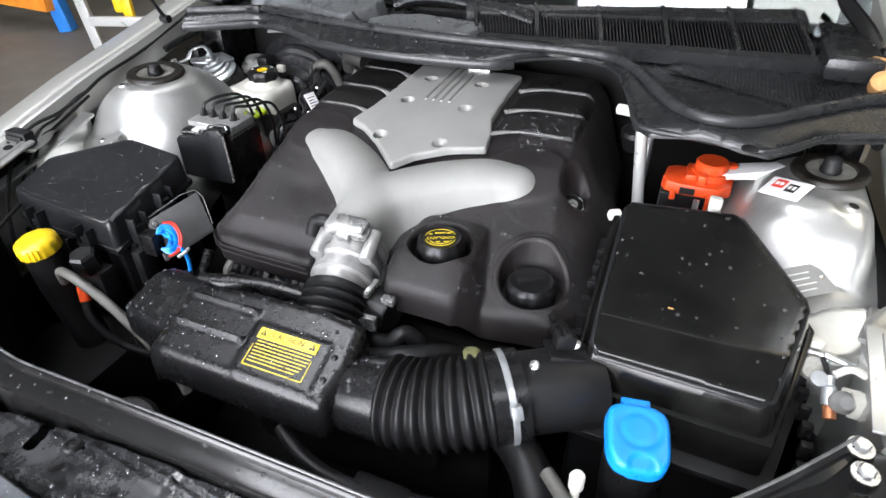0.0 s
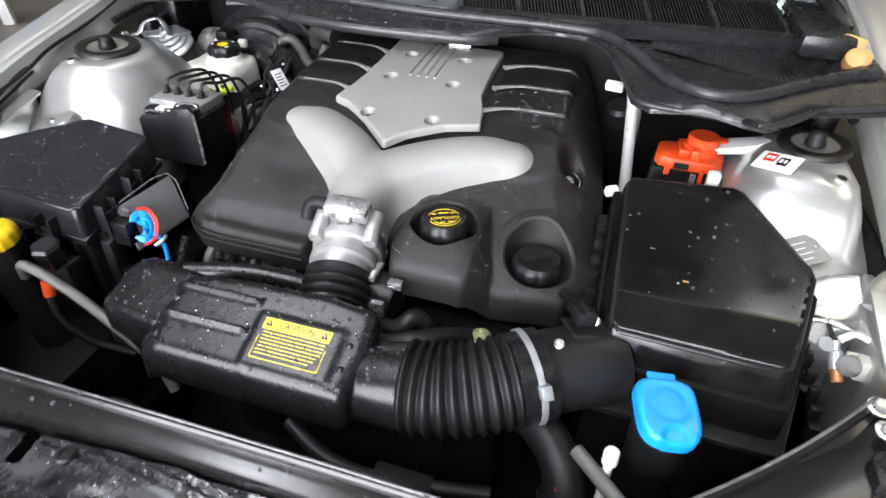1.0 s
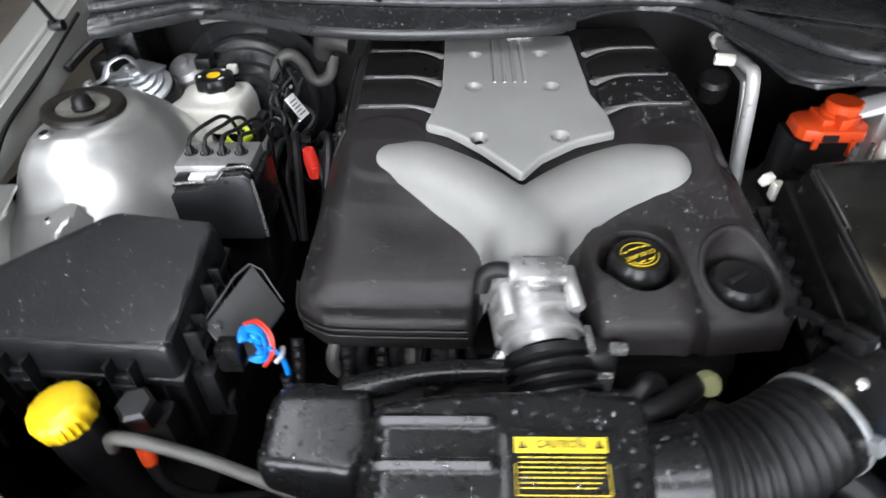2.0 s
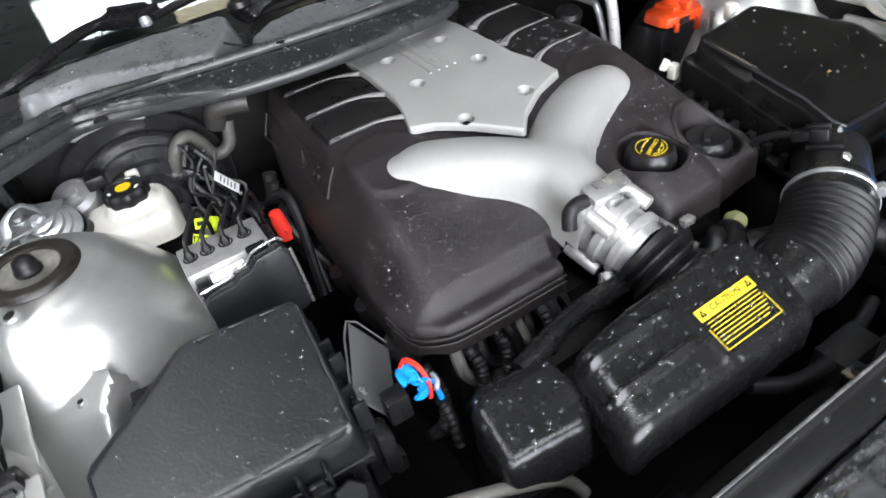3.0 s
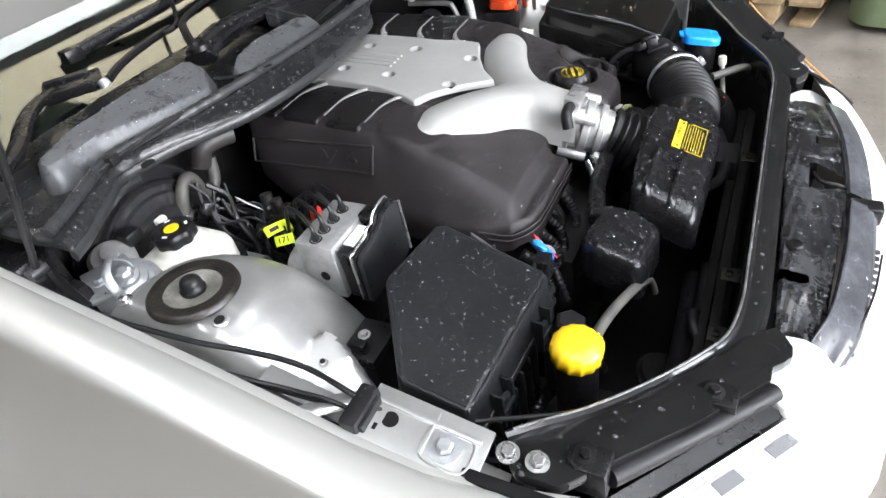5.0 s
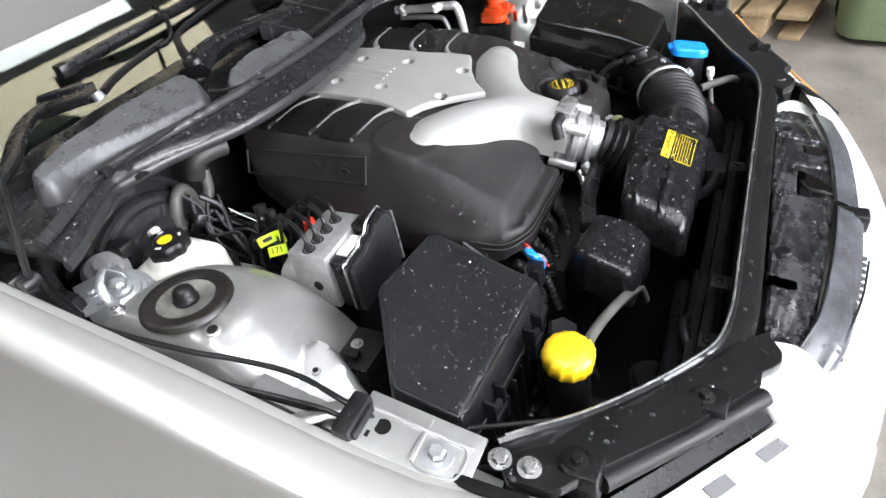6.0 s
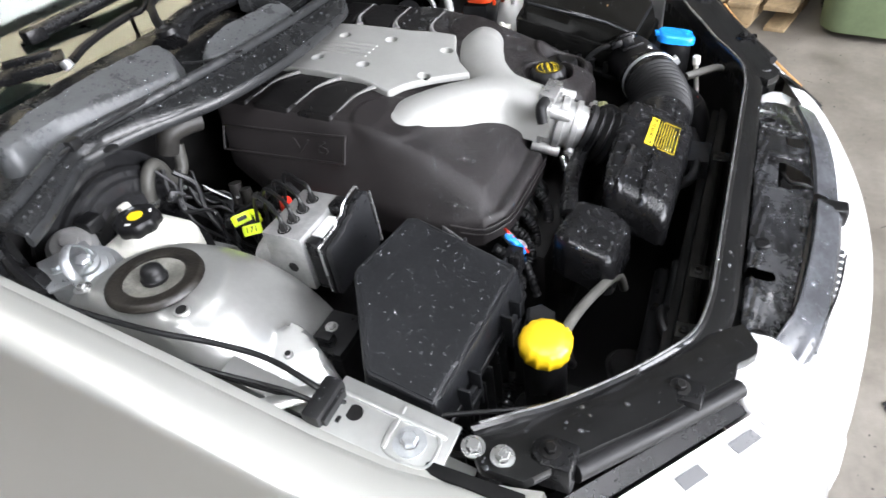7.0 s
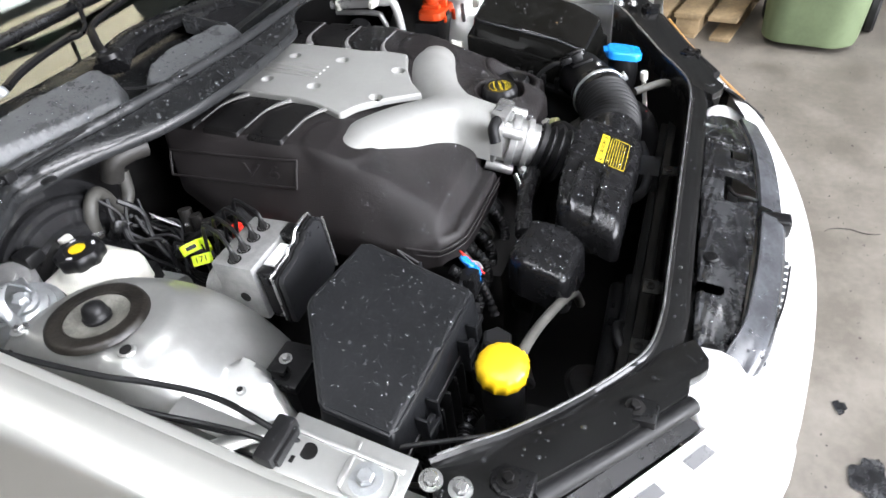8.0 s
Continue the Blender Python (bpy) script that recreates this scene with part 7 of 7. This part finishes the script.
part("wire", moved(tube([(0.578, -0.262, 0.79), (0.588, -0.27, 0.775), (0.594, -0.285, 0.77)], 0.004, 8, 4), EM), "rubber", earth)
part("disc", moved(moved(lathe([(0, 0), (0.014, 0), (0.014, 0.004), (0, 0.005)], 18), along((0.578, -0.29, 0.765), (0.578, -0.31, 0.80))), EM), "zinc", earth)
part("lamp_bulb", moved(lathe([(0, 0), (0.008, 0), (0.012, 0.008), (0.012, 0.020), (0.007, 0.027), (0, 0.028)], 18), along((0.606, -0.300, 0.742), (0.612, -0.33, 0.775))), "pale_lens", earth, "clear plastic bulb holder")
part("link_rod", tube([(0.590, -0.262, 0.772), (0.612, -0.268, 0.770), (0.636, -0.280, 0.766)], 0.0038, 8, 4), "zinc", earth, "short bright link rod")
part("grey_disc", moved(lathe([(0, 0), (0.014, 0), (0.015, 0.003), (0.012, 0.006), (0, 0.006)], 24), along((0.584, -0.268, 0.755), (0.570, -0.32, 0.80))), "ring_rust", earth, "round grey adjuster disc")
part("white_clamp", join(box(0.616, 0.630, -0.312, -0.296, 0.735, 0.762, 0.003), box(0.610, 0.634, -0.300, -0.288, 0.748, 0.756, 0.002)), "white_plastic", earth, "white plastic clamp")
solid("inner_panel", join(box(0.628, 0.660, -0.38, -0.17, 0.60, 0.775, 0.006), box(0.636, 0.648, -0.37, -0.18, 0.770, 0.792, 0.004)), "bay_paint", "folded silver inner wing panel beside the filter box", "panel")
ledge = [(0.560, -0.205), (0.600, -0.178), (0.640, -0.170), (0.650, -0.215), (0.640, -0.245), (0.600, -0.258), (0.572, -0.250)]
solid("tower_bracket", moulded("tower_bracket", ledge[::-1], 0.010, lambda x, y: 0.776 + 0.25 * (y + 0.2) + 0.10 * (x - 0.6), 0.004, 0.040, 0.20, 0.008), "bay_paint", "bright folded silver bracket below the data plate", "bracket")
repeater = thing("tan_grommet", (0.66, 0.20, 0.9), "tan rubber grommet by the hinge", "grommet")
part("grommet", moved(lathe([(0, 0), (0.018, 0), (0.020, 0.006), (0.018, 0.02), (0.010, 0.026), (0, 0.027)], 20), along((0.652, 0.185, 0.925), (0.645, 0.16, 0.96))), "tan", repeater)
part("flap", tube([(0.62, 0.215, 0.945), (0.64, 0.225, 0.95), (0.665, 0.22, 0.945)], 0.012, 8, 4, 0.5), "tan", repeater)

# ---- dark machinery below ----
block = thing("engine_block", (0.02, 0, 0.3), "oily dark engine block under its cover", "engine")
part("block", box(-0.22, 0.28, -0.27, 0.24, 0.30, 0.66, 0.03), "dark", block)
part("front_case", join(box(-0.20, 0.24, -0.34, -0.26, 0.34, 0.64, 0.02), moved(lathe([(0, 0), (0.065, 0), (0.07, 0.006), (0.07, 0.03), (0, 0.03)], 36), along((-0.10, -0.34, 0.56), (-0.10, -0.40, 0.56))),
                        moved(lathe([(0, 0), (0.045, 0), (0.05, 0.006), (0.05, 0.03), (0, 0.03)], 36), along((0.12, -0.34, 0.50), (0.12, -0.40, 0.50)))), "dark", block, "dark front case with pulleys")
random.seed(3)
for k in range(10):
    x = -0.215 + 0.017 * k
    part("injector_lead", tube([(x, -0.272, 0.70), (x + random.uniform(-0.01, 0.01), -0.295, 0.672 + random.uniform(-0.01, 0.012)), (x + random.uniform(0.0, 0.03), -0.285, 0.63)], random.uniform(0.005, 0.010), 8, 5), "rubber" if k % 5 else "grey_rubber", block)
for x, y in ((-0.262, -0.310), (-0.205, -0.306), (-0.165, -0.302), (-0.100, -0.304)):
    part("conduit", tube([(x, y + 0.03, 0.700), (x + 0.004, y, 0.676), (x - 0.006, y - 0.012, 0.640), (x - 0.02, y + 0.01, 0.600)], lambda t: 0.0078 + 0.0010 * math.cos(t * 130), 10, 16), "rubber", block, "ribbed black wire conduit")
for k in range(5):
    y = -0.20 + 0.085 * k
    part("coil", moved(lathe([(0, 0), (0.018, 0), (0.020, 0.03), (0.014, 0.05), (0, 0.05)], 16), along((-0.245, y, 0.63), (-0.27, y, 0.69))), "rubber", block)
fan = thing("radiator_fan", (0.0, -0.54, 0.3), "dark radiator with its fan shroud behind the front panel", "radiator")
part("shroud", box(-0.38, 0.40, -0.545, -0.53, 0.28, 0.60, 0.004), "dark", fan)
part("top_tank", box(-0.40, 0.42, -0.562, -0.5455, 0.57, 0.610, 0.004), "dark", fan)
part("core", box(-0.38, 0.40, -0.570, -0.5465, 0.28, 0.569, 0.002), "dark", fan)
part("pipe_loop", tube([(-0.26, -0.535, 0.59), (-0.24, -0.525, 0.60), (-0.22, -0.523, 0.60), (-0.20, -0.53, 0.59), (-0.10, -0.528, 0.59)], 0.008, 10, 6), "rubber", fan, "looped thin hose")
solid("foam_pad", box(0.13, 0.20, -0.545, -0.505, 0.60, 0.640, 0.006), "black", "black rubber mount on the radiator", "mount")

solid("body_flange", prism([(0.452, -0.020), (0.516, 0.004), (0.540, 0.026), (0.528, 0.040), (0.462, 0.022)], 0.838, lambda x, y: 0.845 + 0.10 * (x - 0.45), 0.001, 0.0015), "white", "white painted body flange beside the battery terminal", "flange")

# ---- the workshop's things ----
def bin_thing():
    b = thing("wheelie_bin", (2.2, -1.05, 0.0), "faded green plastic wheelie bin on the floor", "bin")
    m = pose(2.43, -1.105, 0.0, 0, 0, -14.5)
    base = [(-0.17, -0.19), (0.19, -0.19), (0.19, 0.19), (-0.17, 0.19)]
    bm = bmesh.new()
    rings = []
    for z, k in ((0.03, 0.96), (0.05, 1.0), (0.4, 1.08), (0.85, 1.2), (0.86, 1.28), (0.90, 1.28)):
        ring = []
        for j in range(32):
            a = 2 * math.pi * j / 32
            c, s = math.cos(a), math.sin(a)
            q = 1 / max(abs(c), abs(s))
            q = min(q, 1.18)
            ring.append(bm.verts.new((0.195 * k * c * q, 0.20 * k * s * q, z)))
        rings.append(ring)
    for p, q in zip(rings, rings[1:]):
        for j in range(32):
            bm.faces.new((p[j], p[(j + 1) % 32], q[(j + 1) % 32], q[j]))
    bm.faces.new(rings[0][::-1])
    bm.faces.new(rings[-1])
    bmesh.ops.recalc_face_normals(bm, faces=bm.faces)
    part("bin_body", moved(bm, m), "bin_green", b)
    part("bin_lid", moved(box(-0.26, 0.26, -0.27, 0.27, 0.90, 0.95, 0.02), m), "bin_green", b)
    for s in (-1, 1):
        part("wheel", moved(lathe([(0, 0), (0.09, 0), (0.10, 0.01), (0.10, 0.035), (0.09, 0.045), (0, 0.045)], 28), m @ along((0.16, s * 0.20, 0.10), (0.16, s * 0.3, 0.10))), "rubber", b, "black wheel")


bin_thing()
tray = thing("timber_pallet", (2.4, -0.68, 0.0), "low weathered timber pallet on the floor", "pallet")
PM = pose(2.56, -0.60, 0.0, 0, 0, -14)
for k in range(3):
    part("board", moved(box(-0.20, 0.45, -0.22 + 0.165 * k, -0.085 + 0.165 * k, 0.095, 0.118, 0.004), PM), "timber", tray)
    for x in (-0.19, 0.06, 0.34):
        if (k, x) != (0, -0.19):
            part("block", moved(box(x, x + 0.10, -0.21 + 0.165 * k, -0.095 + 0.165 * k, 0.018, 0.095, 0.004), PM), "timber", tray)
    part("runner", moved(box(-0.20, 0.45, -0.20 + 0.165 * k, -0.105 + 0.165 * k, 0.0, 0.018, 0.003), PM), "timber", tray)


def hoist():
    h = thing("hoist_post", (-3.85, 2.2, 0), "blue hoist leg with an orange arm", "hoist")
    part("post", box(-0.052, 0.052, -0.05, 0.05, 0, 3.2, 0.01, m=pose(-4.10, 2.40, 0, 0, -7, 20)), "hoist_blue", h)
    part("arm", box(-1.9, 0.0, -0.07, 0.07, 0.0, 0.20, 0.01, m=pose(-4.10, 2.34, 0.16, 0, 5, 6)), "hoist_orange", h, "orange steel arm")


hoist()
trestle = thing("trestle", (-3.6, 2.5, 0), "aluminium trestle with a crossbar and a yellow strap", "trestle")
for dx in (0.0, 0.62):
    part("leg", box(-0.035, 0.035, -0.02, 0.02, 0, 1.0, 0.004, m=pose(-3.46 + dx, 2.12 + dx * 0.3, 0, 0, -6, 20)), "pale_alu", trestle)
part("crossbar", box(0, 0.85, -0.02, 0.02, 0.17, 0.23, 0.004, m=pose(-3.45, 2.10, 0, 0, 0, 18)), "pale_alu", trestle)
solid("yellow_strap", moved(join(box(-0.06, 0.0, -0.03, 0.03, 0.24, 0.40, 0.02), box(-0.01, 0.06, -0.025, 0.025, 0.19, 0.36, 0.02)), pose(-3.26, 2.24, 0.0, 0, 0, 20)), "yellow", "yellow plastic strap hung on the trestle", "strap")
blue = thing("steel_stand", (2.9, -0.3, 0), "blue steel stand with a wheel beside the wall", "stand")
part("upright", box(2.72, 2.78, -0.34, -0.28, 0, 1.2, 0.006), "hoist_blue", blue)
part("roller", moved(lathe([(0, 0), (0.10, 0), (0.11, 0.01), (0.11, 0.05), (0, 0.05)], 28), along((2.75, -0.42, 0.22), (2.7, -0.5, 0.22))), "alu", blue, "dull metal wheel")

# a wet oily patch on the floor
def patch(cx, cy, r, seed):
    rnd = random.Random(seed)
    bm = bmesh.new()
    ring = []
    for k in range(72):
        a = 2 * math.pi * k / 72
        q = r * (0.95 + 0.05 * rnd.random() + 0.16 * math.sin(3 * a + seed) + 0.08 * math.sin(7 * a))
        ring.append(bm.verts.new((cx + q * math.cos(a), cy + 0.7 * q * math.sin(a), 0.004)))
    bm.faces.new(ring)
    return bm


def cracks():
    """Thin dark cracks that wander over the concrete."""
    rnd = random.Random(21)
    bms = []
    for x, y, a, n in ((-0.10, -1.00, -0.5, 9), (0.25, -1.20, 0.9, 6), (0.9, -1.2, 2.1, 7)):
        pts = []
        for k in range(n):
            pts.append((x, y, 0.0015))
            a += rnd.uniform(-0.5, 0.5)
            x, y = x + 0.028 * math.cos(a), y + 0.028 * math.sin(a)
        bms.append(tube(pts, lambda t: 0.0004 + 0.0011 * math.sin(math.pi * min(0.98, t + 0.02)), 5, 3, 0.5))
    for k in range(420):
        x, y, r = rnd.uniform(-0.2, 2.4), rnd.uniform(-1.9, -0.75), rnd.uniform(0.0006, 0.0024)
        bms.append(moved(lathe([(r, 0.0), (r * 0.7, r * 0.3), (0, r * 0.4)], 7), pose(x, y, 0.0005, 0, 0, rnd.uniform(0, 90)) @ Matrix.Diagonal((1.6, 0.9, 1, 1))))
    solid("floor_grit", join(*bms), "dark", "dark cracks and grit on the concrete floor", "grit", kind="stuff")


cracks()
solid("oil_stain", patch(0.02, -1.06, 0.055, 3), "wet_panel", "dark wet oil stain on the concrete floor", "stain")
solid("oil_stain", patch(0.20, -1.02, 0.02, 5), "wet_panel", "dark wet oil stain on the concrete floor", "stain")

# ---- beads of water ----
from mathutils.bvhtree import BVHTree  # noqa: E402


def drops(name, hosts, region, count, size, seed, label):
    """Flattened beads scattered on the tops of the hosts inside a region (x0, x1, y0, y1, least height)."""
    rnd = random.Random(seed)
    trees = []
    for h in hosts:
        trees.append(BVHTree.FromPolygons([h.matrix_world @ v.co for v in h.data.vertices], [tuple(p.vertices) for p in h.data.polygons]))
    base = bmesh.new()
    bmesh.ops.create_icosphere(base, subdivisions=2, radius=1.0)
    bv, bf = [v.co.copy() for v in base.verts], [[v.index for v in f.verts] for f in base.faces]
    base.free()
    verts, faces = [], []
    x0, x1, y0, y1, zmin = region
    for _ in range(count):
        p = Vector((rnd.uniform(x0, x1), rnd.uniform(y0, y1), 1.4))
        best = None
        for t in trees:
            hit = t.ray_cast(p, Vector((0, 0, -1)))
            if hit[0] is not None and (best is None or hit[0].z > best[0].z):
                best = hit
        if best is None or best[0].z < zmin or abs(best[1].z) < 0.35:
            continue
        nrm = best[1] if best[1].z > 0 else -best[1]
        r = size * (0.35 + 1.1 * rnd.random() ** 2.6)
        q = nrm.to_track_quat("Z", "Y").to_matrix().to_4x4()
        m = Matrix.Translation(best[0]) @ q @ Matrix.Diagonal((r * rnd.uniform(0.8, 1.25), r, r * 0.72, 1))
        o = len(verts)
        verts += [tuple(m @ v) for v in bv]
        faces += [[o + i for i in f] for f in bf]
    me = bpy.data.meshes.new(name)
    me.from_pydata(verts, [], faces)
    ob = part(name, me, "water", None, "", 80)
    return tagged(ob, label, "water drops", "", "stuff")


bpy.context.view_layer.update()


def named(base, parent):
    return [c for c in parent.children if c.name.split(".")[0] == base]


drops("water_drops", [shell], (-0.27, 0.33, -0.33, -0.13, 0.70), 2500, 0.0018, 1, "beads of water on the engine cover")
drops("water_drops", named("pad", engine_cover) + [shell], (0.12, 0.25, -0.05, 0.06, 0.75), 150, 0.0025, 2, "beads of water on the black pads")
drops("water_drops", [fuse_lid], (-0.59, -0.35, -0.37, -0.18, 0.70), 420, 0.0018, 3, "beads of water on the fuse box lid")
drops("water_drops", named("scuttle_sheet", cowl) + named("seal", cowl) + named("motor_cover", cowl) + named("linkage_arch", cowl), (-0.62, 0.30, 0.10, 0.34, 0.85), 2300, 0.0021, 4, "beads of water on the scuttle panel")
drops("water_drops", named("main_chamber", intake) + named("side_chamber", intake) + named("elbow", hose), (-0.27, 0.16, -0.52, -0.36, 0.69), 620, 0.0021, 5, "beads of water on the intake box")
drops("water_drops", named("support_panel", panel) + named("corner_plate", panel), (-0.64, 0.30, -0.65, -0.38, 0.68), 800, 0.0022, 6, "beads of water on the front panel")
drops("water_drops", named("cover_sheet", cover) + named("grille_lip", bumper), (-0.34, 0.34, -0.74, -0.60, 0.62), 700, 0.0022, 7, "beads of water on the grille cover")
drops("water_drops", named("lid", airbox) + named("lid_step", airbox), (0.33, 0.58, -0.40, -0.11, 0.70), 110, 0.0018, 8, "beads of water on the air filter box")
drops("water_drops", [foam], (-0.68, -0.61, -0.28, -0.23, 0.80), 60, 0.0014, 9, "beads of water on the foam block")
